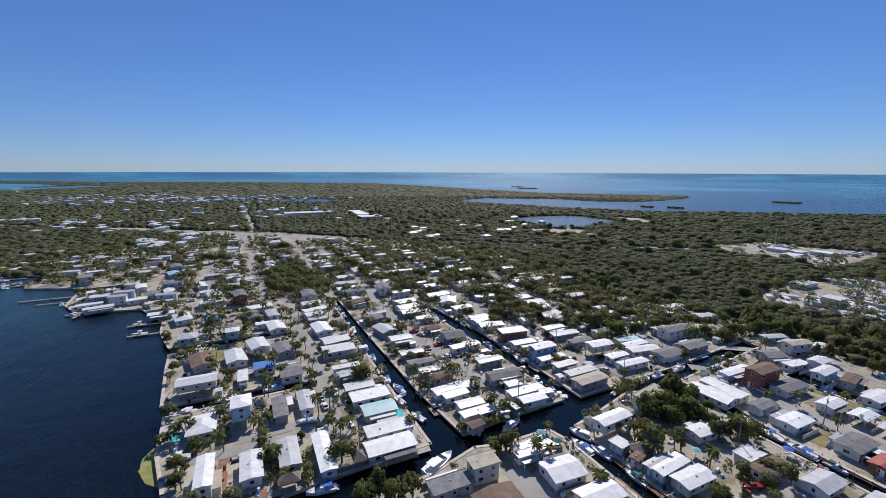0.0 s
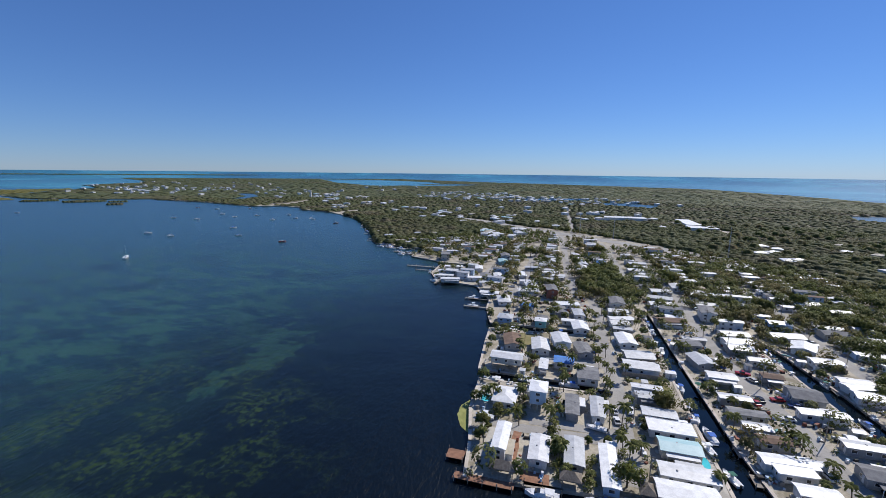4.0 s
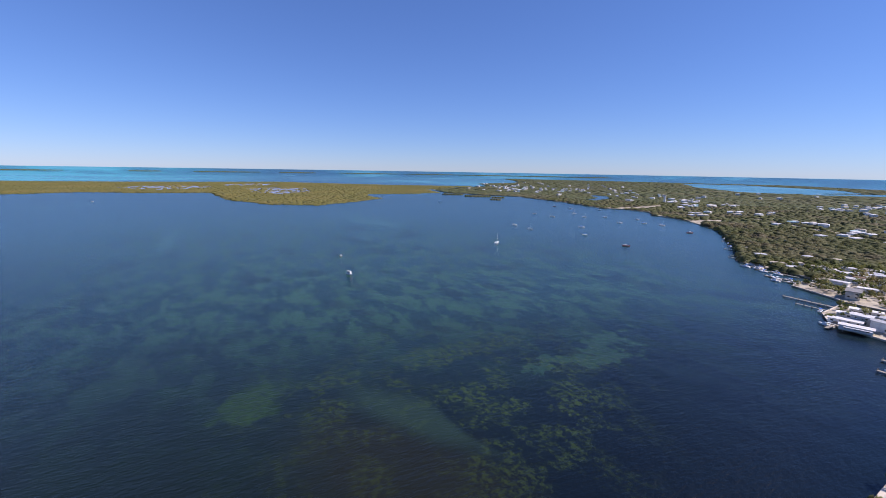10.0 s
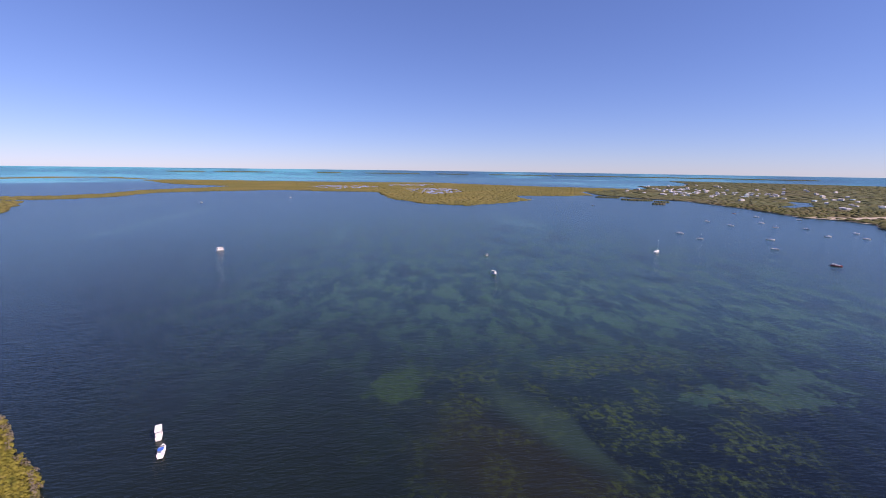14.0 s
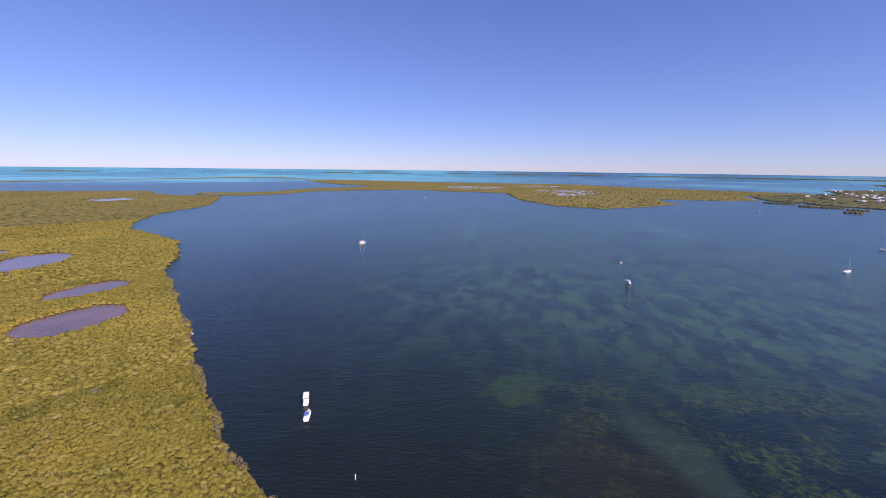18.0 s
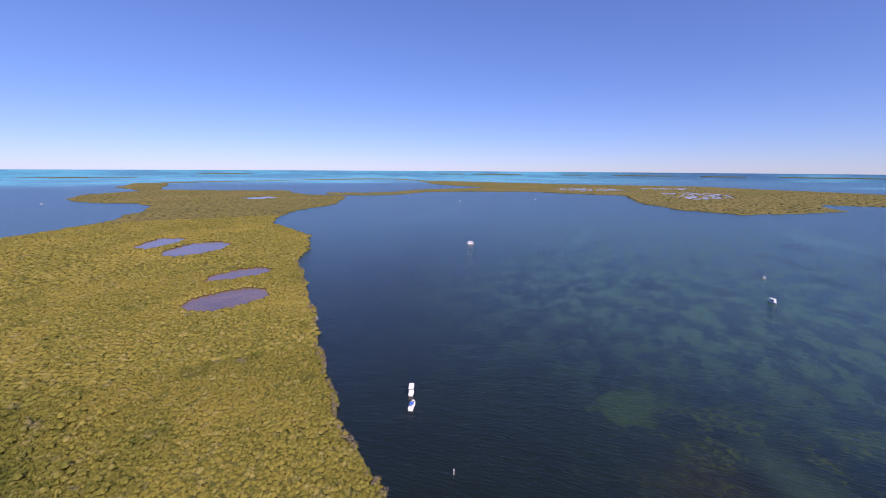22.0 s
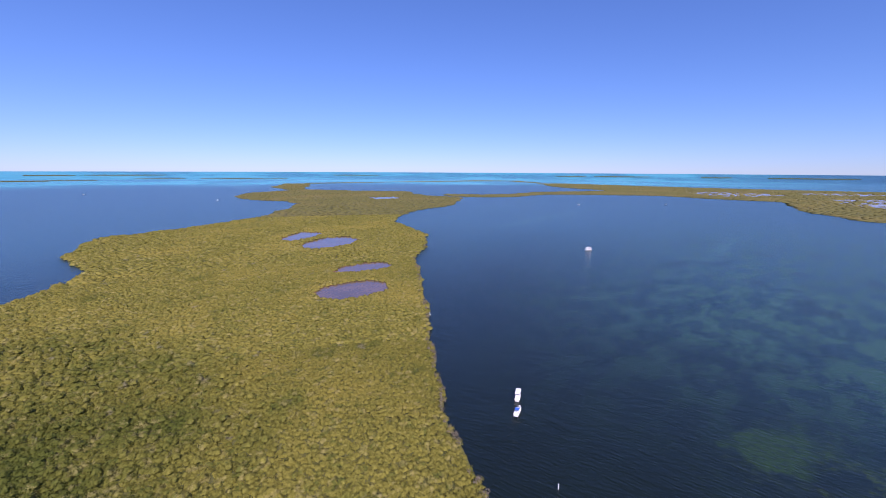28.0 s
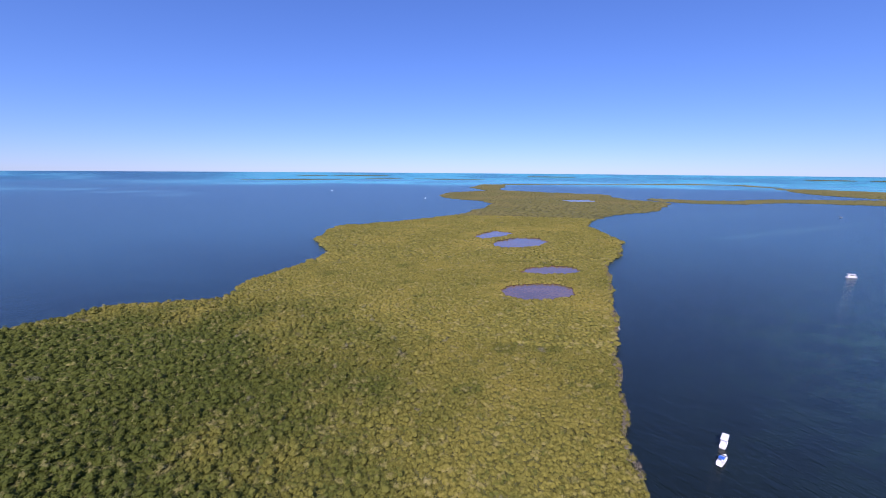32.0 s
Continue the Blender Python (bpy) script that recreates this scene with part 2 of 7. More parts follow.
GRAVEL = gravel_material()
SEAWALL = plain("pale_seawall", (0.46, 0.405, 0.335), (0.64, 0.57, 0.48), 0.3, 0.9)
ROAD = plain("grey_asphalt", (0.29, 0.275, 0.25), (0.39, 0.37, 0.34), 0.12, 0.95, fine=15)
CONCRETE = plain("concrete", (0.36, 0.34, 0.30), (0.52, 0.49, 0.43), 0.3, 0.9)
MUD_WATER = plain("brown_pond_water", (0.10, 0.075, 0.07), (0.16, 0.105, 0.085), 0.05, 0.16)
POND_RIM = plain("red_brown_mud", (0.13, 0.065, 0.03), (0.22, 0.12, 0.05), 0.2, 0.9)
MUD = plain("salt_mud", (0.16, 0.155, 0.18), (0.32, 0.31, 0.35), 0.02, 0.22)
WHITE_ROOF = plain("white_roof", (0.61, 0.61, 0.60), (0.79, 0.79, 0.78), 0.5, 0.5, fine=6, vary=0.14)
SILVER_ROOF = plain("silver_roof", (0.42, 0.43, 0.44), (0.56, 0.57, 0.58), 0.5, 0.45, fine=6, vary=0.12)
GREY_ROOF = plain("grey_shingle", (0.15, 0.15, 0.155), (0.24, 0.24, 0.24), 0.6, 0.9, fine=10, vary=0.15)
BROWN_ROOF = plain("brown_shingle", (0.13, 0.085, 0.06), (0.21, 0.14, 0.10), 0.6, 0.9, fine=10, vary=0.15)
TAN_ROOF = plain("tan_roof", (0.36, 0.32, 0.25), (0.50, 0.45, 0.36), 0.5, 0.8)
BLUE_ROOF = plain("blue_sheet_roof", (0.045, 0.17, 0.48), (0.08, 0.25, 0.60), 0.5, 0.5)
TEAL_ROOF = plain("pale_teal_roof", (0.33, 0.52, 0.54), (0.42, 0.61, 0.62), 0.5, 0.5)
RED_ROOF = plain("red_roof", (0.32, 0.06, 0.045), (0.42, 0.10, 0.07), 0.5, 0.6)
THATCH = plain("grey_thatch", (0.16, 0.13, 0.10), (0.27, 0.23, 0.18), 1.5, 1.0, bump=0.5)
WHITE_WALL = plain("white_wall", (0.60, 0.59, 0.56), (0.76, 0.75, 0.72), 0.4, 0.8, fine=8, vary=0.08)
CREAM_WALL = plain("cream_wall", (0.52, 0.48, 0.40), (0.64, 0.59, 0.50), 0.4, 0.8, fine=8, vary=0.08)
BLUE_WALL = plain("pale_blue_wall", (0.36, 0.48, 0.60), (0.44, 0.57, 0.70), 0.4, 0.8)
GREY_WALL = plain("grey_wall", (0.28, 0.28, 0.28), (0.40, 0.40, 0.39), 0.4, 0.8, vary=0.1)
RUST_WALL = plain("red_brown_wall", (0.20, 0.075, 0.045), (0.30, 0.11, 0.07), 0.4, 0.8)
TEAL_WALL = plain("teal_wall", (0.14, 0.36, 0.38), (0.22, 0.46, 0.47), 0.4, 0.8)
DECK = plain("red_brown_deck", (0.20, 0.10, 0.06), (0.33, 0.17, 0.10), 0.8, 0.85)
GLASS = plain("dark_window_glass", (0.02, 0.025, 0.03), (0.035, 0.04, 0.05), 0.5, 0.1)
WHITE_PAINT = plain("white_paint", (0.68, 0.68, 0.67), (0.80, 0.80, 0.79), 1.0, 0.35)
POST = plain("weathered_post", (0.22, 0.19, 0.15), (0.34, 0.30, 0.25), 1.0, 0.9)
DARK = plain("dark_rubber", (0.015, 0.015, 0.016), (0.03, 0.03, 0.03), 2.0, 0.8)
POOL = plain("pool_water", (0.06, 0.50, 0.56), (0.10, 0.60, 0.66), 0.3, 0.08)
ALGAE = plain("algae_mat", (0.20, 0.21, 0.05), (0.33, 0.33, 0.10), 0.3, 0.8)
LAWN = plain("dry_lawn", (0.17, 0.16, 0.06), (0.27, 0.23, 0.11), 0.15, 0.95)

# ---- mesh helpers ----


def mesh_from(name, verts, faces, material, smooth=False, normals=None):
    """A mesh from arrays: verts (n, 3), faces (m, k); normals: one for each vertex, for leaves that shade as one rounded crown."""
    verts, faces = np.asarray(verts, np.float32), np.asarray(faces, np.int32)
    me = bpy.data.meshes.new(name)
    me.vertices.add(len(verts))
    me.vertices.foreach_set("co", verts.ravel())
    k = faces.shape[1]
    me.loops.add(faces.size)
    me.loops.foreach_set("vertex_index", faces.ravel())
    me.polygons.add(len(faces))
    me.polygons.foreach_set("loop_start", np.arange(0, faces.size, k, dtype=np.int32))
    me.polygons.foreach_set("use_smooth", np.full(len(faces), smooth))
    me.materials.append(material)
    me.update(calc_edges=True)
    if normals is not None:
        me.normals_split_custom_set_from_vertices(np.ascontiguousarray(normals, np.float32))
    return me


def done(bm, name, material):
    me = bpy.data.meshes.new(name)
    bmesh.ops.recalc_face_normals(bm, faces=bm.faces[:])
    bm.to_mesh(me)
    bm.free()
    me.materials.append(material)
    return me


def part(name, data, material, parent, label="", at=None):
    """One mesh under a thing or a part; data: a bmesh or a mesh that alike parts share."""
    if isinstance(data, bmesh.types.BMesh):
        data = done(data, name, material)
    ob = new(name, data)
    ob.parent = parent
    if at is not None:
        ob.matrix_basis = at
    if label:
        ob["label"] = label
    return ob


def thing(name, label, category, at, group=""):
    ob = new(name)
    ob.empty_display_size = 0.5
    ob.matrix_basis = at
    return tagged(ob, label, category, group)


def box(bm, x0, x1, y0, y1, z0, z1):
    v = [bm.verts.new(p) for p in ((x0, y0, z0), (x1, y0, z0), (x1, y1, z0), (x0, y1, z0),
                                   (x0, y0, z1), (x1, y0, z1), (x1, y1, z1), (x0, y1, z1))]
    for q in ((3, 2, 1, 0), (4, 5, 6, 7), (0, 1, 5, 4), (1, 2, 6, 5), (2, 3, 7, 6), (3, 0, 4, 7)):
        bm.faces.new([v[i] for i in q])
    return bm


def boxes(*rows):
    bm = bmesh.new()
    for r in rows:
        box(bm, *r)
    return bm


def tube(bm, a, b, ra, rb, sides=6):
    a, b = Vector(a), Vector(b)
    q = (b - a).to_track_quat("Z", "Y")
    rings = []
    for c, r in ((a, ra), (b, rb)):
        rings.append([bm.verts.new(c + q @ Vector((r * math.cos(2 * math.pi * i / sides), r * math.sin(2 * math.pi * i / sides), 0))) for i in range(sides)])
    for i in range(sides):
        j = (i + 1) % sides
        bm.faces.new((rings[0][i], rings[0][j], rings[1][j], rings[1][i]))
    bm.faces.new(rings[1])
    bm.faces.new(rings[0][::-1])
    return bm


def slab(name, outline, top, bottom, material):
    """A flat-topped piece of land or paving with upright edges."""
    bm = bmesh.new()
    up = [bm.verts.new((x, y, top)) for x, y in outline]
    down = [bm.verts.new((x, y, bottom)) for x, y in outline]
    n = len(up)
    edges = [bm.edges.new((up[i], up[(i + 1) % n])) for i in range(n)]
    bmesh.ops.triangle_fill(bm, use_beauty=True, edges=edges, normal=(0, 0, 1))
    for i in range(n):
        j = (i + 1) % n
        bm.faces.new((up[i], down[i], down[j], up[j]))
    return done(bm, name, material)


def inside(x, y, outline):
    """Which of the points lie within the outline."""
    hit = np.zeros(len(x), bool)
    p = np.asarray(outline, float)
    for (ax, ay), (bx, by) in zip(p, np.roll(p, -1, 0)):
        if ay != by:
            hit ^= ((ay > y) != (by > y)) & (x < (bx - ax) * (y - ay) / (by - ay) + ax)
    return hit


def wavy(outline, step, rough, seed):
    """The outline with a natural, uneven line between its corners."""
    rng = random.Random(seed)
    out = []
    for (ax, ay), (bx, by) in zip(outline, outline[1:] + outline[:1]):
        d = math.hypot(bx - ax, by - ay)
        s = step * max(1.0, math.hypot((ax + bx) / 2, (ay + by) / 2) / 300)
        m = max(1, int(d / s))
        for i in range(m):
            k = i / m
            w = rough * s * (rng.random() - 0.5) * (1 if i else 0.4)
            out.append((ax + (bx - ax) * k - (by - ay) / d * w, ay + (by - ay) * k + (bx - ax) / d * w))
    return out


def flat(name, outline, z, material, label, category, kind="structure"):
    bm = bmesh.new()
    up = [bm.verts.new((x, y, z)) for x, y in outline]
    n = len(up)
    edges = [bm.edges.new((up[i], up[(i + 1) % n])) for i in range(n)]
    bmesh.ops.triangle_fill(bm, use_beauty=True, edges=edges, normal=(0, 0, 1))
    for f in bm.faces:
        if f.normal.z < 0:
            f.normal_flip()
    me = bpy.data.meshes.new(name)
    bm.to_mesh(me)
    bm.free()
    me.materials.append(material)
    return tagged(new(name, me), label, category, "", kind)

# ---- sea ----


def sea():
    """One round sheet of water; its outer rim lifts to where the horizon stands."""
    rs = [0, 60, 120, 200, 300, 450, 700, 1100, 1700, 2600, 3600, 4250, 4500, 4750, 4960]
    zs = [0] * 12 + [17, 36, 55]
    n = 96
    verts = [(0, 0, 0)]
    faces = []
    for r, z in zip(rs[1:], zs[1:]):
        verts += [(r * math.cos(2 * math.pi * i / n), r * math.sin(2 * math.pi * i / n), z) for i in range(n)]
    for k in range(len(rs) - 2):
        a, b = 1 + k * n, 1 + (k + 1) * n
        faces += [(a + i, b + i, b + (i + 1) % n, a + (i + 1) % n) for i in range(n)]
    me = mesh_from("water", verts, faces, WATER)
    bm = bmesh.new()
    bm.from_mesh(me)
    bm.verts.ensure_lookup_table()
    for i in range(n):
        bm.faces.new((bm.verts[0], bm.verts[1 + i], bm.verts[1 + (i + 1) % n]))
    bmesh.ops.recalc_face_normals(bm, faces=bm.faces[:])
    bm.to_mesh(me)
    bm.free()
    for p in me.polygons:
        p.use_smooth = True
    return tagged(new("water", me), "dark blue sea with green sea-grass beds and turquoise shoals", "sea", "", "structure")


sea()

# ---- land ----
# the town's peninsulas and the mainland behind them
TOWN_EDGE = [(-22, 97), (-24, 112), (-28, 130), (-29, 151), (14, 153), (14, 159), (-31, 159), (-34, 190), (-35, 206), (4, 209),
             (13, 214), (13, 217), (-36, 214), (-40, 227), (-43, 240), (-44, 254), (-59, 285), (-91, 292), (-101, 311),
             (-103, 342), (-72, 345), (-72, 352), (-104, 352), (-112, 357), (-140, 369), (-142, 393), (-112, 395), (-112, 400),
             (-158, 415), (-176, 420)]
COAST_NORTH = [(-203, 430), (-244, 499), (-290, 570), (-334, 630), (-380, 672), (-436, 717), (-520, 745), (-560, 790), (-620, 800),
               (-664, 770), (-802, 812), (-900, 830), (-1060, 850), (-1140, 800), (-1320, 740), (-1534, 794), (-1808, 1252),
               (-2150, 1420), (-2250, 1800), (-2700, 2150), (-3350, 2500), (-3200, 2750), (-2600, 3250), (-1600, 3950)]
COAST_OCEAN = [(-800, 3400), (0, 3020), (700, 2591), (860, 1900), (904, 1487), (964, 1244), (1274, 907), (1200, 850), (1119, 825), (950, 800),
               (850, 850), (800, 980), (640, 1080), (529, 1044), (500, 940), (533, 876), (615, 715), (703, 589), (845, 500), (1066, 346),
               (1300, 220), (1300, -150), (900, -250)]
TOWN_SOUTH = [(420, -60), (196, -60), (196, 66), (198, 84), (187, 84), (187, 64), (188, -40), (142, -40), (142, 60), (147, 80), (146, 98),
              (165, 100), (209, 104), (209, 112), (186, 110), (155, 107), (125, 106), (103, 105), (103, 135), (102, 160), (101, 178), (98, 196), (96, 214), (92, 234),
              (88, 262), (82, 258), (86, 232), (88, 214), (90, 195), (92, 172), (95, 137), (95, 116), (96, 106), (72, 105), (55, 103), (52, 131), (50, 183),
              (48, 250), (47, 263), (40, 261), (43, 240), (43, 150), (44, 103), (18, 101)]
MAINLAND = TOWN_EDGE + COAST_NORTH + COAST_OCEAN + TOWN_SOUTH
ground = tagged(new("ground", slab("ground", MAINLAND, 1.0, -1.0, GRAVEL)), "pale coral gravel ground behind concrete seawalls", "ground", "", "structure")
PIER_A = [(-24, 30), (82, 30), (82, 87), (80, 94), (63, 94), (55, 96), (39, 91), (-20, 86)]
PIER_B = [(90, 20), (136, 20), (136, 71), (141, 84), (139, 95), (120, 100), (102, 95), (89, 92)]
tagged(new("ground", slab("ground", PIER_A, 1.0, -1.0, GRAVEL)), "gravel peninsula between two canals", "ground", "", "structure")
tagged(new("ground", slab("ground", PIER_B, 1.0, -1.0, GRAVEL)), "gravel peninsula between two canals", "ground", "", "structure")

# the mangrove key and the western peninsula round the lagoon
KEY_EAST = [(-78, -48), (-90, -64), (-101, -80), (-116, -94), (-146, -124), (-172, -147), (-205, -181), (-241, -216), (-288, -264),
            (-330, -286), (-368, -318), (-395, -342), (-430, -400), (-462, -468), (-510, -507), (-564, -542), (-663, -583), (-797, -602),
            (-866, -648), (-1006, -730), (-1030, -765), (-1030, -870), (-1077, -997), (-1180, -1105), (-1071, -1302), (-1006, -1526),
            (-1049, -1592), (-1380, -2050), (-1443, -2148), (-1369, -2241), (-1057, -1864), (-934, -1504)]
KEY_WEST = [(-735, -1425), (-608, -1282), (-570, -1108), (-604, -1001), (-586, -905), (-480, -790), (-376, -692), (-283, -650), (-224, -627),
            (-125, -608), (-79, -503), (-79, -418), (-60, -386), (-30, -355), (0, -322), (12, -286), (40, -292), (70, -298),
            (112, -270), (190, -200), (160, -60), (60, -24), (-40, -26)]
KEY = wavy(KEY_EAST + KEY_WEST, 9, 0.35, 3)
tagged(new("ground", slab("ground", KEY, 0.35, -1.0, MANGROVE_FLOOR)), "low mangrove key ringed by dark water", "ground", "", "structure")
SPIT = wavy([(-1075, -831), (-1081, -721), (-1187, -650), (-1364, -638), (-1469, -511), (-1557, -319), (-1500, -200), (-1467, -2), (-1250, 30), (-1108, 47), (-985, 111),
             (-930, 203), (-1000, 298), (-1105, 408), (-1210, 405), (-1299, 429), (-1284, 600), (-1320, 700), (-1534, 760), (-1808, 1150), (-1960, 800), (-2446, 324),
             (-2420, -300), (-2600, -1100), (-2476, -1212), (-1998, -853), (-1850, -590), (-1771, -564), (-1491, -720), (-1292, -728), (-1199, -784), (-1146, -897)], 9, 0.35, 4)
tagged(new("ground", slab("ground", SPIT, 0.35, -1.0, MANGROVE_FLOOR)), "mangrove peninsula with pale salt flats", "ground", "", "structure")
BAR = wavy([(-1440, -2160), (-1504, -2238), (-1813, -2166), (-2314, -2060), (-2900, -1930), (-3000, -1650), (-2680, -1300), (-2600, -1260), (-2900, -1680), (-2300, -1990), (-1800, -2110)], 20, 0.2, 6)
tagged(new("ground", slab("ground", BAR, 0.35, -1.0, MANGROVE_FLOOR)), "thin mangrove bar across the lagoon", "ground", "", "structure")
PONDS = [[(-152, -219), (-158, -207), (-175, -199), (-194, -201), (-206, -216), (-204, -228), (-190, -237), (-168, -240), (-156, -232)],
         [(-198, -267), (-212, -254), (-232, -247), (-248, -250), (-253, -268), (-236, -279), (-214, -281)],
         [(-242, -374), (-261, -358), (-286, -359), (-318, -374), (-328, -405), (-305, -420), (-272, -412), (-252, -394)],
         [(-250, -434), (-268, -424), (-298, -434), (-324, -450), (-318, -486), (-285, -472)],
         [(-800, -870), (-890, -850), (-925, -935), (-835, -950)]]
MUDS = [[(-1700, -60), (-1640, -180), (-1830, -290), (-2000, -230), (-1980, -60), (-1850, 20)],
        [(-1330, 180), (-1500, 110), (-1700, 110), (-1800, 200), (-1700, 330), (-1480, 300)],
        [(-1950, 60), (-2100, 40), (-2250, 200), (-2150, 300), (-1980, 220)]]
for i, p in enumerate(PONDS):
    mx, my = sum(q[0] for q in p) / len(p), sum(q[1] for q in p) / len(p)
    rim = [(mx + (x - mx) * 1.05 + 1.0, my + (y - my) * 1.05 - 1.6) for x, y in p]
    flat("ground", wavy(rim, 4, 0.5, 50 + i), 0.39, POND_RIM, "red-brown mud rim round a mangrove pond", "mud")
    flat("water", wavy(p, 5, 0.25, 10 + i), 0.42, MUD_WATER, "brown mangrove pond with muddy rim", "pond")
for i, p in enumerate(MUDS):
    flat("ground", wavy(p, 14, 0.5, 20 + i), 0.42, MUD, "pale lilac salt flat with standing water", "mud flat")
LAKES = [[(-900, 2150), (-1050, 2100), (-1500, 2500), (-2100, 3300), (-1700, 3500), (-1000, 3050), (-800, 2700)],
         [(372, 548), (388, 468), (425, 446), (520, 476), (545, 506), (530, 580), (480, 605), (410, 600)],
         [(-138, 1330), (18, 1409), (60, 1440), (60, 1290), (-120, 1210)], [(86, 1242), (160, 1240), (224, 1187), (190, 1070), (80, 1130)],
         [(-900, 2230), (-722, 2656), (-475, 2644), (-560, 2500), (-800, 2150)],
         [(-871, 905), (-931, 1045), (-1061, 1161), (-1000, 1180), (-880, 1060), (-830, 930)]]
for i, p in enumerate(LAKES):
    flat("water", wavy(p, 14, 0.3, 30 + i), 1.06, WATER, "blue inland lake among the woods", "lake")
flat("ground", wavy([(545, 520), (575, 500), (615, 505), (600, 560), (560, 570)], 8, 0.3, 61), 1.05, CONCRETE, "pale sand bank beside the lake", "sand")
# pale sand along the far shore
BEACHES = [[(-385, 676), (-398, 706), (-396, 758), (-414, 792), (-424, 740), (-432, 716)], [(-622, 806), (-610, 850), (-641, 952), (-680, 1009), (-660, 900), (-664, 775)]]
for i, p in enumerate(BEACHES):
    flat("ground", wavy(p, 10, 0.2, 70 + i), 1.05, GRAVEL, "pale sand beside the water", "sand")
# small islets
ISLETS = [(1254, 614, 30, 14), (813, 667, 13, 7), (849, 624, 15, 7), (1215, 1760, 28, 16), (1160, 1590, 45, 16), (-1208, 697, 34, 14),
          (-1098, 722, 40, 16), (-1030, 750, 18, 9), (-960, 690, 16, 8), (-300, -3585, 260, 40), (-560, -3700, 260, 30),
          (-1800, -3600, 160, 40), (-1972, -3450, 120, 30), (-1300, -4000, 180, 30), (-1750, -3800, 200, 25)]
for turn, half in ((112, 160), (106, 260), (96, 120), (88, 300), (80, 180), (71, 330), (63, 300), (57, 400), (51, 450), (45, 420), (140, 240), (165, 300), (171, 160)):
    ISLETS.append((-4600 * math.sin(radians(turn)), 4600 * math.cos(radians(turn)), half, 30))


def rim_lift(x, y):
    return float(np.interp(math.hypot(x, y), (4250, 4500, 4750, 4960), (0, 17, 36, 55)))


ISLET_RINGS = []
for i, (x, y, a, b) in enumerate(ISLETS):
    turn = math.atan2(y, x) + math.pi / 2
    ring = []
    for k in range(14):
        u, v = a * math.cos(k * math.pi / 7), b * math.sin(k * math.pi / 7)
        ring.append((x + u * math.cos(turn) - v * math.sin(turn), y + u * math.sin(turn) + v * math.cos(turn)))
    ISLET_RINGS.append(ring)
    low = rim_lift(x, y)
    tagged(new("islet", slab("islet", wavy(ring, 8, 0.08, 50 + i), low + 0.35, low - 3.0 if low else -1.0, MANGROVE_FLOOR)), "small mangrove islet in open water", "islet", "", "structure")

# ---- roads ----


def strip(line, width, z=1.03):
    """A road surface along a line."""
    bm = bmesh.new()
    rows = []
    for i, (x, y) in enumerate(line):
        a, b = line[max(i - 1, 0)], line[min(i + 1, len(line) - 1)]
        d = Vector((b[0] - a[0], b[1] - a[1])).normalized() * width / 2
        rows.append((bm.verts.new((x - d.y, y + d.x, z)), bm.verts.new((x + d.y, y - d.x, z))))
    for (a, b), (c, d) in zip(rows, rows[1:]):
        bm.faces.new((a, b, d, c))
    ob = new("road", done(bm, "road", ROAD))
    return tagged(ob, "pale worn asphalt street edged with gravel", "road", "", "structure")


STREETS = [([(20, 106), (21, 147), (21, 172), (19, 198), (20, 240), (18, 274), (7, 290), (2, 358), (-1, 437), (-8, 560)], 6),
           ([(-31, 262), (-29, 310), (-29, 379), (-32, 470)], 5.5), ([(-62, 300), (-58, 340), (-56, 372)], 5),
           ([(76, 110), (74, 150), (69, 180), (68, 227), (71, 281), (66, 400), (50, 510)], 6),
           ([(131, 108), (130, 117), (124, 127), (124, 142), (121, 165), (118, 200), (119, 230), (121, 250), (122, 330)], 6),
           ([(60, 40), (60, 84)], 6), ([(119, 30), (119, 65), (116, 77), (111, 91)], 6), ([(163, -40), (163, 102), (160, 104)], 6),
           ([(-25, 124.5), (-10, 123), (20, 124)], 4.5), ([(-8, 128), (20, 129)], 4), ([(-28, 176), (20, 177)], 4.5), ([(-34, 226), (18, 228)], 4.5),
           ([(-31, 262), (15, 262)], 5), ([(220, 30), (212, 96), (171, 126)], 5), ([(171, 126), (167, 143), (163, 158), (160, 186), (159, 221), (160, 245), (167, 262), (174, 284), (178, 340)], 5.5),
           ([(20, 274), (34, 306), (45, 363), (42, 420), (38, 510)], 5)]
for k, (line, width) in enumerate(STREETS):
    strip(line, width, 1.03 + 0.004 * k)
strip([(-420, 870), (-160, 700), (-41, 603), (30, 545), (103, 486)], 19, 1.12)
strip([(103, 486), (260, 380), (420, 270), (620, 150), (900, 20)], 16, 1.12)
strip([(8, 590), (4, 700), (0, 835), (-6, 1080)], 8, 1.13)

# ---- woods ----
rng = np.random.default_rng(7)


def spread(x0, x1, y0, y1, step, keep):
    """Jittered grid points over a box that keep() accepts."""
    gx, gy = np.meshgrid(np.arange(x0, x1, step), np.arange(y0, y1, step))
    x = gx.ravel() + (rng.random(gx.size) - 0.5) * step * 0.95
    y = gy.ravel() + (rng.random(gx.size) - 0.5) * step * 0.95
    ok = keep(x, y)
    return x[ok], y[ok]


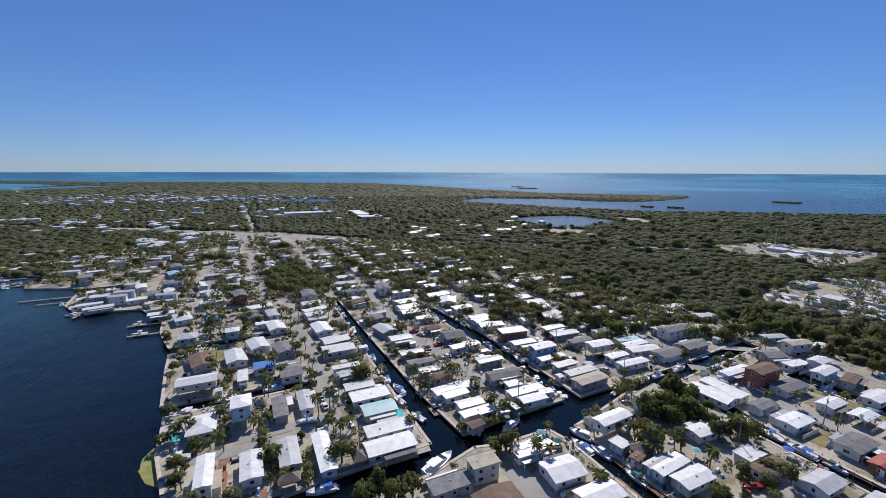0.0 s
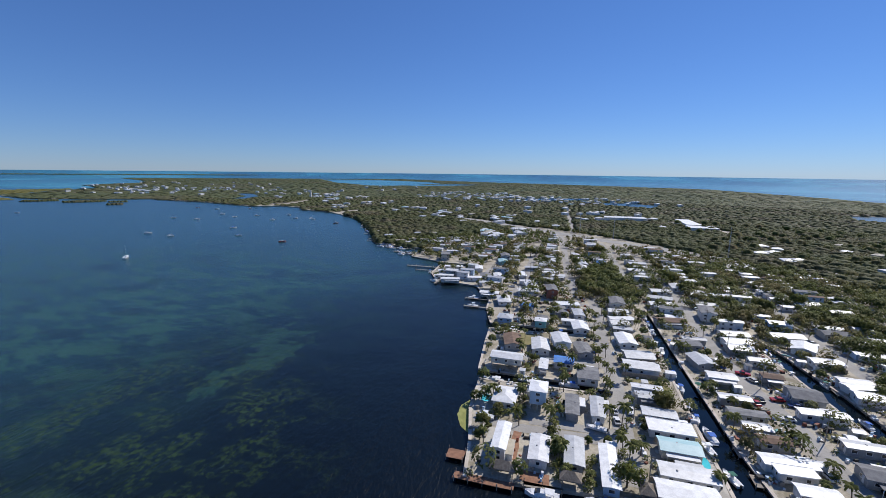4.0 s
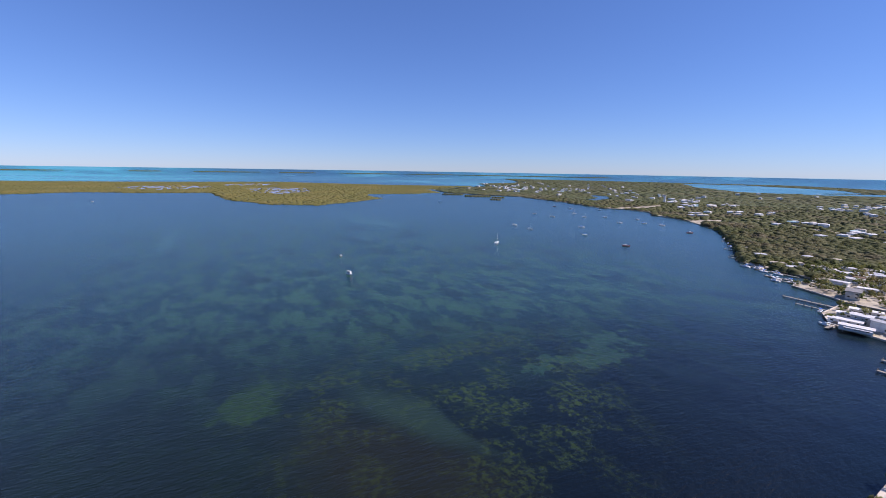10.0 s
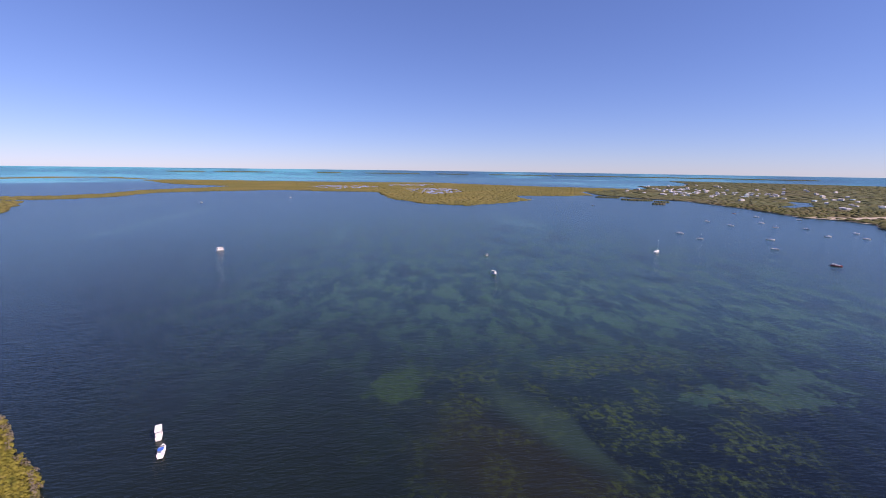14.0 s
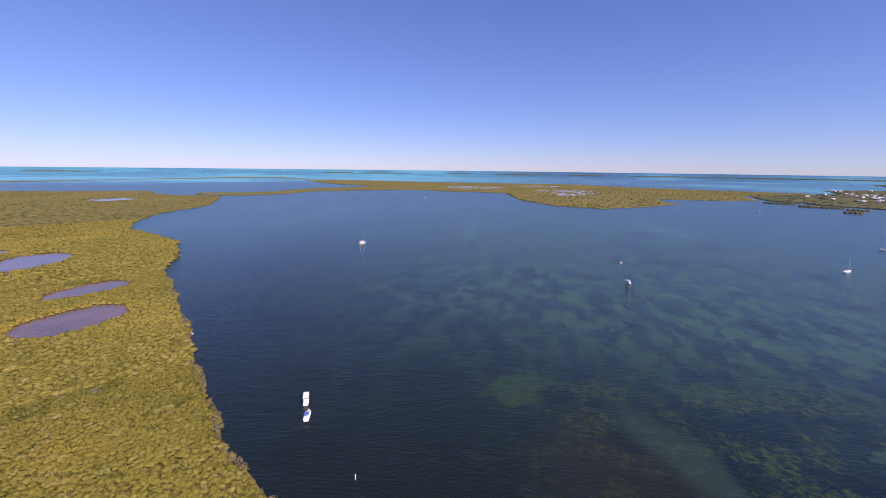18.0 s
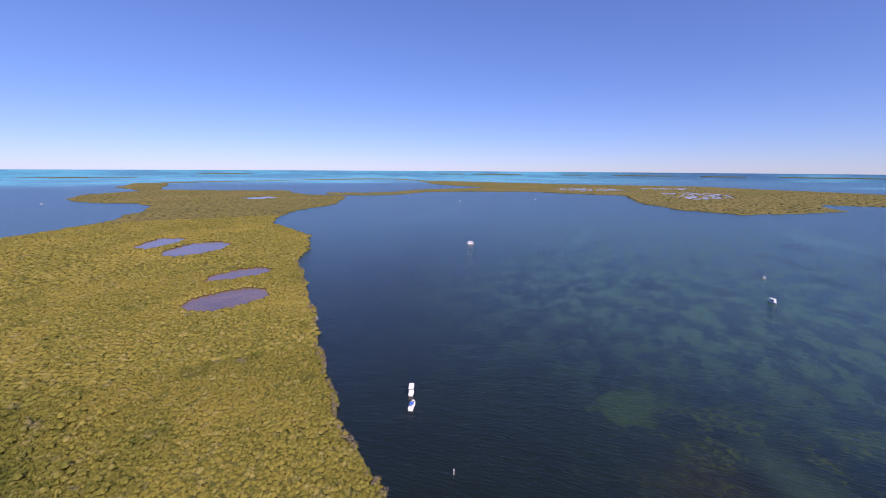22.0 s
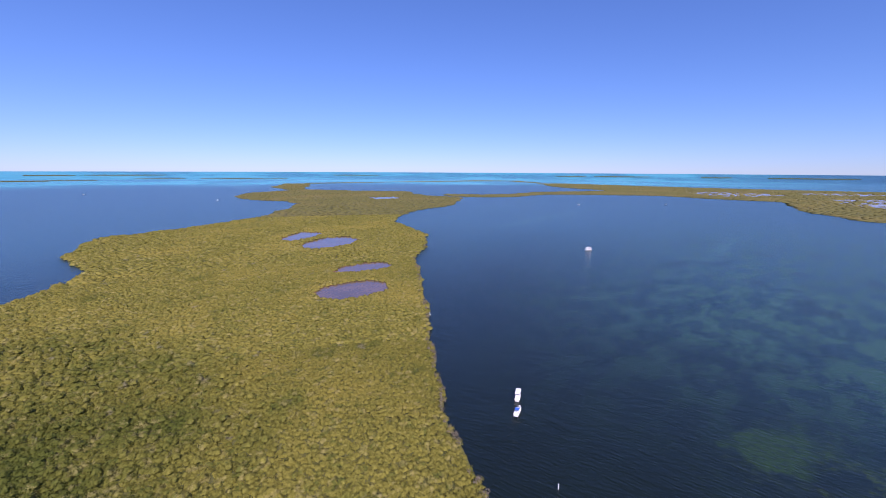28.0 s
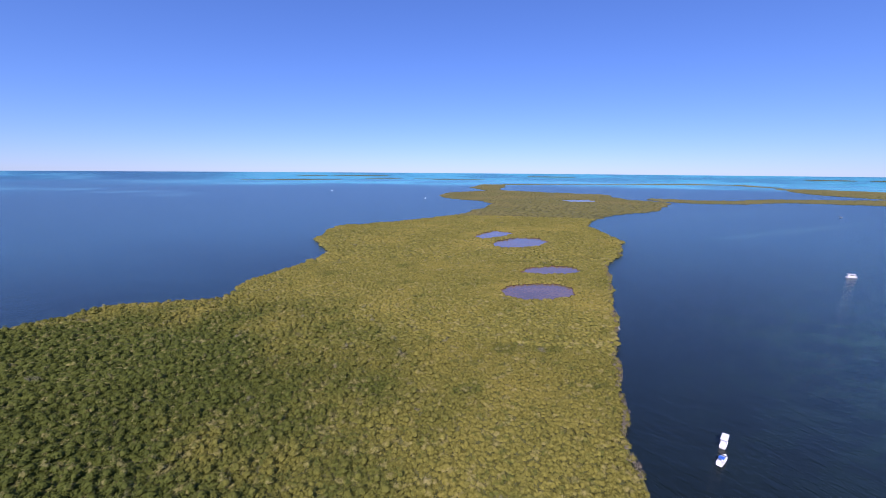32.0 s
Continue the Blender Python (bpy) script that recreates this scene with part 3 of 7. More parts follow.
def tufts(name, x, y, z, width, height, leaves, size, material, label, category, up=0.8, hug=0.74):
    """Crowns built of many small leaf blades on uneven domes, as one mesh."""
    n = len(x)
    c = np.stack([x, y, z], 1)[:, None]
    d = rng.normal(size=(n, leaves, 3))
    d[..., 2] = np.abs(d[..., 2]) * 0.9 + 0.1
    d /= np.linalg.norm(d, axis=2, keepdims=True)
    r = hug + (1 - hug if hug < 0.9 else 0.24) * rng.random((n, leaves, 1))
    w, h = np.broadcast_to(width, n)[:, None, None], np.broadcast_to(height, n)[:, None, None]
    mid = c + d * r * np.concatenate([w, w, h], 2) * 0.5 * np.array([1, 1, 2.0])
    soft = d * np.array([1, 1, 1.3]) + np.array([0, 0, 0.35]) + rng.normal(size=(n, leaves, 3)) * 0.16
    soft /= np.linalg.norm(soft, axis=2, keepdims=True)
    d = d + np.array([0, 0, up])
    d /= np.linalg.norm(d, axis=2, keepdims=True)
    u = np.cross(d, rng.normal(size=(n, leaves, 3)))
    u /= np.linalg.norm(u, axis=2, keepdims=True) + 1e-9
    v = np.cross(d, u) + d * rng.uniform(-0.7, 0.7, (n, leaves, 1))
    s = np.broadcast_to(size, n)[:, None, None] * rng.uniform(0.7, 1.4, (n, leaves, 1))
    p = np.stack([mid - u * s * 0.5 - v * s * 0.35, mid + u * s * 0.5 - v * s * 0.35, mid + v * s * 0.65], 2)
    verts = p.reshape(-1, 3)
    faces = np.arange(len(verts)).reshape(-1, 3)
    return tagged(new(name, mesh_from(name, verts, faces, material, True, np.repeat(soft.reshape(-1, 3), 3, 0))), label, category, "", "stuff")


def domes(name, x, y, z, width, height, material, label, category, sides=6):
    """Crowns as uneven domes of a few facets, as one mesh."""
    n = len(x)
    a = np.arange(sides) * 2 * np.pi / sides
    w, h = np.broadcast_to(width, n)[:, None], np.broadcast_to(height, n)[:, None]
    turn = a[None] + rng.random((n, 1)) * 6.3
    rings = []
    for frac, up in ((1.0, 0.0), (0.74, 0.64)):
        rr = w * 0.5 * frac * rng.uniform(0.78, 1.22, (n, sides))
        zz = z[:, None] + h * (up + rng.uniform(-0.1, 0.1, (n, sides)) * (up > 0))
        t = turn + 0.6 * up
        rings.append(np.stack([x[:, None] + rr * np.cos(t), y[:, None] + rr * np.sin(t), zz], 2))
    top = np.stack([x + w[:, 0] * rng.uniform(-0.08, 0.08, n), y + w[:, 0] * rng.uniform(-0.08, 0.08, n), z + h[:, 0]], 1)[:, None]
    verts = np.concatenate([*rings, top], 1).reshape(-1, 3)
    base = []
    for i in range(sides):
        j = (i + 1) % sides
        base += [(i, j, sides + j), (i, sides + j, sides + i), (sides + i, sides + j, 2 * sides)]
    faces = (np.array(base)[None] + (np.arange(n) * (2 * sides + 1))[:, None, None]).reshape(-1, 3)
    return tagged(new(name, mesh_from(name, verts, faces, material, True)), label, category, "", "stuff")


def canopy(name, x, y, z, width, height, leaves, size, material, label, category, sides=6, core=0.85):
    """Rounded crowns with leaf blades standing out of their surface; core: how much of the crown is closed."""
    domes(name, x, y, z, width * core * 1.06, height * core * 0.94, material, label, category, sides)
    tufts(name, x, y, z, width, height, leaves, size, material, label, category, 0.5, core - 0.03)


def away(x, y):
    return np.hypot(x, y)


def near_line(x, y, line, d):
    hit = np.zeros(len(x), bool)
    for (ax, ay), (bx, by) in zip(line, line[1:]):
        l2 = (bx - ax) ** 2 + (by - ay) ** 2
        k = np.clip(((x - ax) * (bx - ax) + (y - ay) * (by - ay)) / l2, 0, 1)
        hit |= np.hypot(x - ax - k * (bx - ax), y - ay - k * (by - ay)) < d
    return hit


def key_keep(r0, r1):
    def keep(x, y):
        r = away(x, y)
        ok = (r >= r0) & (r < r1)
        ok[ok] = inside(x[ok], y[ok], KEY) | inside(x[ok], y[ok], SPIT) | inside(x[ok], y[ok], BAR)
        for p in PONDS:
            ok &= ~inside(x, y, p)
        for p in MUDS:
            ok &= ~(inside(x, y, p) & (rng.random(len(x)) > 0.16))
        return ok
    return keep


def seen(keep):
    """Leaves out the wedge that the camera never faces."""
    def both(x, y):
        a = np.degrees(np.arctan2(-x, y))
        ok = ~((a > -150) & (a < -75))
        ok[ok] = keep(x[ok], y[ok])
        return ok
    return both


# mangroves: leaf tufts near by, larger ones further off
LABEL = "olive-yellow mangrove canopy, dense and uneven"
for r0, r1, step, leaves, size, tall, sides in ((0, 190, 1.45, 25, 0.44, 0.95, 5), (190, 380, 2.2, 14, 0.66, 1.15, 5), (380, 760, 4.0, 9, 1.15, 1.5, 5)):
    b = r1 + 5
    x, y = spread(-b, 200, -b, 60, step, seen(key_keep(r0, r1)))
    lift = np.array([noise.noise((px * 0.05, py * 0.05, 0)) for px, py in zip(x, y)])
    k = rng.random(len(x))
    canopy("mangroves", x, y, 0.7 + 0.6 * lift, step * (1.35 + 0.95 * k), tall * (0.7 + 0.6 * k + 0.5 * rng.random(len(x))), leaves, size, MANGROVE, LABEL, "mangroves", sides, 0.62 if r0 < 190 else 0.8)
x, y = spread(-3010, -300, -2400, 1300, 10, seen(key_keep(760, 9000)))
domes("mangroves", x, y, np.full(len(x), 0.3), 18 * (0.7 + 0.6 * rng.random(len(x))), 1.0 + 1.3 * rng.random(len(x)), FAR_MANGROVE, LABEL, "mangroves")
for i, ring in enumerate(ISLET_RINGS):
    cx, cy, a, b = ISLETS[i]
    st = 4 if math.hypot(cx, cy) < 2000 else 12
    x, y = spread(cx - a, cx + a, cy - a, cy + a, st, lambda x, y: inside(x, y, ring))
    domes("mangroves", x, y, np.array([0.3 + rim_lift(u, v) for u, v in zip(x, y)]), st * 1.7, 3.4 * (0.6 + 0.7 * rng.random(len(x))), WOOD_LEAVES, "dark mangroves crowding an islet", "mangroves")

# bare grey stems along the key's open shore
FRINGE = leaf_material("bare_grey_stems", (0.16, 0.135, 0.09), (0.30, 0.26, 0.19))
fx, fy = [], []
for (ax, ay), (bx, by) in zip(KEY_EAST[:11], KEY_EAST[1:12]):
    m = int(math.hypot(bx - ax, by - ay) / 0.7)
    k = rng.random(m)
    o = rng.normal(size=m) * 1.0 + 0.5
    d = math.hypot(bx - ax, by - ay)
    fx.append(ax + (bx - ax) * k + (by - ay) / d * o)
    fy.append(ay + (by - ay) * k - (bx - ax) / d * o)
fx, fy = np.concatenate(fx), np.concatenate(fy)
ok = inside(fx, fy, KEY)
tufts("mangrove_fringe", fx[ok], fy[ok], 0.5 + 1.9 * rng.random(ok.sum()), 1.7, 1.2, 18, 0.4, FRINGE, "bare grey stems along the mangrove shore", "mangroves", 0.0)


def wild_keep(x, y):
    d = np.hypot((x - 95) / 150, (y + 170) / 130)
    ok = (d < 1.15) & (rng.random(len(x)) < 1.1 - 0.75 * d)
    ok[ok] = key_keep(0, 420)(x[ok], y[ok])
    return ok


x, y = spread(-90, 200, -320, 0, 3.4, seen(wild_keep))
canopy("mangroves", x, y, 1.4 + 0.8 * rng.random(len(x)), 2.2 + 2.0 * rng.random(len(x)), 1.2 + 1.2 * rng.random(len(x)), 44, 0.44, MANGROVE, "taller green mangroves standing above the canopy", "mangroves", 6, 0.62)

# the built-up land keeps clear of the woods
CLEAR = [[(-22, 60), (-60, 290), (-110, 300), (-145, 370), (-145, 425), (-200, 440), (-120, 520), (-40, 640), (60, 560), (130, 480), (190, 380), (212, 330),
          (216, 240), (214, 185), (236, 140), (247, 108), (230, 80), (226, 50), (238, -60), (30, -60)],
         [(308, 160), (355, 163), (430, 136), (301, 90), (290, 108), (283, 128), (274, 138)], [(448, 288), (434, 262), (418, 240), (424, 178), (442, 166), (474, 170), (548, 182), (556, 210), (532, 248), (536, 276)],
         [(40, 740), (140, 770), (130, 820), (40, 800)], [(150, 770), (210, 640), (230, 660), (180, 800)], [(330, 430), (380, 400), (420, 440), (350, 480)],
         [(540, 446), (588, 464), (606, 505), (590, 534), (560, 530), (550, 496)], *BEACHES]


def wood_keep(r0, r1):
    def keep(x, y):
        r = away(x, y)
        ok = (r >= r0) & (r < r1)
        ok[ok] = inside(x[ok], y[ok], MAINLAND)
        for p in (*CLEAR, *LAKES):
            ok &= ~inside(x, y, p)
        ok &= ~near_line(x, y, [(-160, 700), (-41, 603), (103, 486)], 17)
        ok &= ~near_line(x, y, [(-420, 870), (-160, 700), (103, 486), (260, 380), (420, 270), (620, 150), (900, 20)], 9)
        ok &= ~near_line(x, y, [(8, 590), (4, 700), (0, 835), (-6, 1080)], 6)
        return ok
    return keep


WOODS = "dark green coastal hammock with a broken canopy"
x, y = spread(150, 520, -60, 400, 5.6, seen(wood_keep(0, 420)))
domes("woods", x, y, np.full(len(x), 0.9), 9 * (0.8 + 0.4 * rng.random(len(x))), 3.0 * (0.8 + 0.5 * rng.random(len(x))), WOOD_LEAVES, WOODS, "woods")
x, y = spread(-780, 800, -200, 800, 7.0, seen(wood_keep(420, 800)))
domes("woods", x, y, np.full(len(x), 0.9), 12 * (0.8 + 0.4 * rng.random(len(x))), 3.3 * (0.8 + 0.5 * rng.random(len(x))), WOOD_LEAVES, WOODS, "woods")
# rounded crowns of uneven width and height
x, y = spread(150, 520, -60, 400, 5.2, seen(wood_keep(0, 420)))
lift = np.array([noise.noise((px * 0.03, py * 0.03, 0)) for px, py in zip(x, y)])
k = rng.random(len(x)) ** 1.5
canopy("woods", x, y, 2.2 + 1.2 * lift + 1.0 * k, 5.0 + 5.0 * k, 2.2 + 1.9 * k, 64, 0.85, WOOD_LEAVES, WOODS, "woods", 7)
x, y = spread(-780, 800, -200, 800, 6.8, seen(wood_keep(420, 800)))
ok = rng.random(len(x)) < 0.85
x, y = x[ok], y[ok]
lift = np.array([noise.noise((px * 0.02, py * 0.02, 3)) for px, py in zip(x, y)])
k = rng.random(len(x)) ** 2
canopy("woods", x, y, 2.3 + 1.5 * lift + 1.2 * k, 6.0 + 9.0 * k, 1.7 + 2.0 * k, 28, 1.4, WOOD_LEAVES, WOODS, "woods")
x, y = spread(150, 800, -60, 800, 15, seen(wood_keep(0, 800)))
ok = rng.random(len(x)) < 0.3
x, y = x[ok], y[ok]
k = rng.random(len(x))
canopy("woods", x, y, 3.6 + 2.2 * k, 7 + 5 * k, 3.2 + 2 * k, 70, 0.9, TREE_LEAVES, "taller dark trees standing above the woods", "woods", 7)
x, y = spread(-1400, 1400, -300, 1300, 9.5, seen(wood_keep(800, 1300)))
k = rng.random(len(x)) ** 2
domes("woods", x, y, np.full(len(x), 2.6), 13 * (0.7 + 0.6 * rng.random(len(x))), 0.8 + 2.4 * k, WOOD_LEAVES, WOODS, "woods")
x, y = spread(-1650, 1400, -300, 1650, 14, seen(wood_keep(1300, 1650)))
domes("woods", x, y, np.full(len(x), 2.0), 24 * (0.7 + 0.6 * rng.random(len(x))), 0.9 * (0.4 + 0.8 * rng.random(len(x))), FLAT_LEAVES, "low green wetland of mangroves", "woods")
x, y = spread(-3500, 1400, 0, 4000, 27, seen(wood_keep(1650, 4600)))
domes("woods", x, y, np.full(len(x), 2.0), 48 * (0.7 + 0.7 * rng.random(len(x))), 0.9 * (0.4 + 0.8 * rng.random(len(x))), FLAT_LEAVES, "low green wetland of mangroves", "woods", 5)

# ---- houses ----
ROOFS = {"w": (WHITE_ROOF, "white"), "s": (SILVER_ROOF, "silver"), "g": (GREY_ROOF, "grey"), "b": (BROWN_ROOF, "brown"), "t": (TAN_ROOF, "tan"),
         "u": (BLUE_ROOF, "blue-sheeted"), "e": (TEAL_ROOF, "pale teal"), "r": (RED_ROOF, "red"), "h": (THATCH, "thatched")}
WALLS = {"w": (WHITE_WALL, "white"), "c": (CREAM_WALL, "cream"), "u": (BLUE_WALL, "pale blue"), "g": (GREY_WALL, "grey"), "r": (RUST_WALL, "red-brown"), "e": (TEAL_WALL, "teal")}
WINDOW = {}


def window_mesh(w, h):
    key = (w, h)
    if key not in WINDOW:
        WINDOW[key] = (done(boxes((-w / 2, w / 2, -0.05, 0.03, -h / 2, -h / 2 + 0.09), (-w / 2, w / 2, -0.05, 0.03, h / 2 - 0.09, h / 2),
                                  (-w / 2, -w / 2 + 0.09, -0.05, 0.03, -h / 2, h / 2), (w / 2 - 0.09, w / 2, -0.05, 0.03, -h / 2, h / 2)), "window_frame", WHITE_PAINT),
                       done(boxes((-w / 2 + 0.08, w / 2 - 0.08, -0.02, 0.01, -h / 2 + 0.08, h / 2 - 0.08)), "pane", GLASS))
    return WINDOW[key]


def roof_mesh(w, d, style, rise, over=0.5, thick=0.14):
    """A roof over w by d, centred, eaves at z = 0. style: x or y (ridge's way), p (hipped), f (flat)."""
    bm = bmesh.new()
    a, b = w / 2 + over, d / 2 + over
    if style == "f":
        box(bm, -a, a, -b, b, 0, 0.22)
        box(bm, -a, a, -b, -b + 0.15, 0.22, 0.32)
        box(bm, -a, a, b - 0.15, b, 0.22, 0.32)
        return bm
    if style == "p":
        k = max(0.0, abs(a - b))
        ridge = [(-k, 0), (k, 0)] if a >= b else [(0, -k), (0, k)]
    elif style == "x":
        ridge = [(-a, 0), (a, 0)]
    else:
        ridge = [(0, -b), (0, b)]
    layers = []
    for z in (0, thick):
        c = [bm.verts.new((x, y, z)) for x, y in ((-a, -b), (a, -b), (a, b), (-a, b))]
        r = [bm.verts.new((x, y, z + rise)) for x, y in ridge]
        layers.append((c, r))
    for (c, r), flip in zip(layers, (True, False)):
        along_x = abs(ridge[0][0]) > abs(ridge[0][1]) or (style == "p" and a >= b)
        if along_x:
            faces = [(c[0], c[1], r[1], r[0]), (c[2], c[3], r[0], r[1]), (c[1], c[2], r[1]), (c[3], c[0], r[0])]
        else:
            faces = [(c[1], c[2], r[1], r[0]), (c[3], c[0], r[0], r[1]), (c[0], c[1], r[0]), (c[2], c[3], r[1])]
        if style in "xy":
            faces = faces[:2]
        for f in faces:
            bm.faces.new(f[::-1] if flip else f)
    (c0, r0), (c1, r1) = layers
    loop0, loop1 = list(c0), list(c1)
    if style == "x":
        loop0, loop1 = [c0[0], c0[1], r0[1], c0[2], c0[3], r0[0]], [c1[0], c1[1], r1[1], c1[2], c1[3], r1[0]]
    elif style == "y":
        loop0, loop1 = [c0[0], r0[0], c0[1], c0[2], r0[1], c0[3]], [c1[0], r1[0], c1[1], c1[2], r1[1], c1[3]]
    for i in range(len(loop0)):
        j = (i + 1) % len(loop0)
        try:
            bm.faces.new((loop0[i], loop0[j], loop1[j], loop1[i]))
        except ValueError:
            pass
    return bm


AWNING_LEG = [done(boxes((-0.06, 0.06, -0.06, 0.06, 0, 2.36)), "awning_post", WHITE_PAINT)]


def house(x0, x1, y0, y1, tall, look_of, detail=2, turn=0.0, base=1.0, seed=0):
    """look_of: wall letter, roof letter, roof style, then s for stilts."""
    rnd = random.Random(seed * 97 + int(x0 * 13 + y0 * 7))
    wall_m, wall_c = WALLS[look_of[0]]
    roof_m, roof_c = ROOFS[look_of[1]]
    style, stilts = look_of[2], "s" in look_of[3:]
    if detail > 1:
        x0, x1, y0, y1 = x0 + 0.4, x1 - 0.4, y0 + 0.4, y1 - 0.4
    w, d = x1 - x0, y1 - y0
    tall = 2.8 if tall < 4.1 else 3.1 if tall < 5 and 's' not in look_of[3:] else tall - 0.2
    two = tall > 4.7
    kind = "two-storey" if two else ("mobile home" if min(w, d) < 6 and max(w, d) > 9 else "one-storey")
    name = "mobile_home" if kind == "mobile home" else "house"
    text = f"{wall_c} {kind} {'house' if name == 'house' else ''} with {roof_c} {'hipped' if style == 'p' else 'flat' if style == 'f' else 'gabled'} roof".replace("  ", " ")
    if stilts:
        text += " raised on posts"
    root = thing(name, text, "mobile home" if name == "mobile_home" else "house", pose((x0 + x1) / 2, (y0 + y1) / 2, base, rz=turn), "canal town houses")
    a, b = w / 2, d / 2
    low = 2.4 if stilts else 0.35
    rise = 0.0 if style == "f" else min(w, d) * (0.08 if name == "mobile_home" else 0.13)
    bm = boxes((-a, a, -b, b, low, tall))
    if style in "xy":
        ends = ((-a, -b), (-a, b)), ((a, -b), (a, b))
        if style == "y":
            ends = ((-a, -b), (a, -b)), ((-a, b), (a, b))
        for (p, q) in ends:
            m = ((p[0] + q[0]) / 2, (p[1] + q[1]) / 2)
            bm.faces.new([bm.verts.new((*p, tall)), bm.verts.new((*q, tall)), bm.verts.new((*m, tall + rise * 0.93))])
    part("wall", bm, wall_m, root)
    part("roof", roof_mesh(w, d, style, rise), roof_m, root, at=pose(0, 0, tall))
    if stilts:
        post = done(boxes((-0.15, 0.15, -0.15, 0.15, 0, low)), "post", CONCRETE)
        for px in (-a + 0.3, 0, a - 0.3):
            for py in (-b + 0.3, b - 0.3):
                part("post", post, CONCRETE, root, at=pose(px, py, 0))
    else:
        part("base", boxes((-a + 0.15, a - 0.15, -b + 0.15, b - 0.15, 0, low)), CONCRETE, root)
    if detail and style in "xf" and not stilts and rnd.random() < 0.6:
        side = rnd.choice((-1, 1))
        reach, span = rnd.uniform(1.8, 3.0), w * rnd.uniform(0.5, 0.9)
        cover = rnd.choice((SILVER_ROOF, WHITE_ROOF, GREY_ROOF))
        off = rnd.uniform(-0.5, 0.5) * (w - span)
        awning = boxes((off - span / 2, off + span / 2, *sorted((side * (b + 0.3), side * (b + reach))), 2.35, 2.43))
        part("awning", awning, cover, root, "flat metal awning on posts")
        leg = AWNING_LEG[0]
        for u in (-1, 1):
            part("awning_post", leg, WHITE_PAINT, root, at=pose(off + u * (span / 2 - 0.1), side * (b + reach - 0.1), 0))
    if detail > 1 and not stilts and style in "xy" and max(w, d) > 8 and rnd.random() < 0.45:
        # a lower flat-roofed extension along part of one long side
        deep, run = rnd.uniform(1.6, 2.6), rnd.uniform(0.3, 0.55)
        cover = rnd.choice((SILVER_ROOF, WHITE_ROOF, TAN_ROOF, GREY_ROOF))
        if w >= d:
            s0 = rnd.uniform(-a, a - 2 * a * run)
            ext = (s0, s0 + 2 * a * run, b, b + deep)
        else:
            s0 = rnd.uniform(-b, b - 2 * b * run)
            ext = (a, a + deep, s0, s0 + 2 * b * run)
        annex = part("annex", boxes((*ext, 0, 2.25)), wall_m, root)
        part("annex_roof", boxes((ext[0] - 0.2, ext[1] + 0.2, ext[2] - (0.0 if w >= d else 0.2), ext[3] + 0.2, 2.26, 2.4)), cover, annex)
    if detail > 1 and rnd.random() < 0.6:
        part("air_conditioner", boxes((-0.45, 0.45, -0.4, 0.4, 0, 0.8)), GREY_WALL, root, "grey outdoor air conditioning unit", at=pose(rnd.uniform(-a, a) * 0.8, -b - 0.7, 0))
    if detail:
        floors = [low + (tall - low) * 0.55] if tall - low < 4 else [low + 1.5, tall - 1.2]
        sides = ((0, -b, w, 0), (-a, 0, d, -90), (a, 0, d, 90)) if detail > 1 else ((0, -b, w, 0),)
        for cx, cy, length, rz in sides:
            n = max(1, int(length / 3.4))
            for zf in floors:
                for i in range(n):
                    if rnd.random() < 0.12:
                        continue
                    o = (i + 0.5) / n * length - length / 2
                    p = pose(cx, cy, zf, rz=rz) @ pose(o, 0, 0)
                    frame_me, pane_me = window_mesh(rnd.choice((1.1, 1.5)), 1.1)
                    win = part("window", frame_me, WHITE_PAINT, root, at=p)
                    part("pane", pane_me, GLASS, win)
        if detail > 1:
            door = part("door", boxes((-0.45, 0.45, -0.06, 0.02, 0, 2.0)), WHITE_PAINT, root, at=pose(-a, rnd.uniform(-b * 0.5, b * 0.5), low, rz=-90))
            part("step", boxes((-0.7, 0.7, -1.0, 0, 0, low * 0.9 if not stilts else 0.3)), CONCRETE, root, at=pose(-a, door.matrix_basis.translation.y, 0, rz=-90))
            if name == "mobile_home" or rnd.random() < 0.4:
                part("vent", boxes((-0.2, 0.2, -0.2, 0.2, 0, 0.35)), GREY_WALL, root, at=pose(rnd.uniform(-a * 0.6, a * 0.6), rnd.uniform(-b * 0.3, b * 0.3), tall + rise * 0.75))
    return root


# rows of houses: x0, x1, y0, y1, eaves, look
SHORE = [(-16.5, -12.3, 104, 117, 5.0, "wwy"), (-6.5, -1, 105, 117, 4.0, "wwy"), (3, 8.4, 106, 119, 4.0, "gsy"), (-21, -13, 131, 142, 4.2, "wwp"),
         (-9, -3, 134, 142, 7.4, "uwps"), (3, 7.5, 131, 144, 3.9, "ggy"), (11, 15.5, 132, 145, 4.0, "wsy"), (12.3, 16.8, 100, 118, 4.0, "uwy"),
         (-27, -14, 161, 168, 5.2, "cwxs")]
SHORE_FAR = [(-2, 6, 168, 175, 4.8, "wux"), (-7.5, -4, 161, 171, 3.0, "wwf"), (7, 15, 157, 168, 4.8, "wgx"), (-13, -7, 207.5, 213.5, 6.0, "ewps"),
             (-33, -25, 215, 223, 4.0, "usp"), (0, 11, 221, 225, 3.6, "wwx"), (-24, -16, 240, 246, 3.6, "uux")]
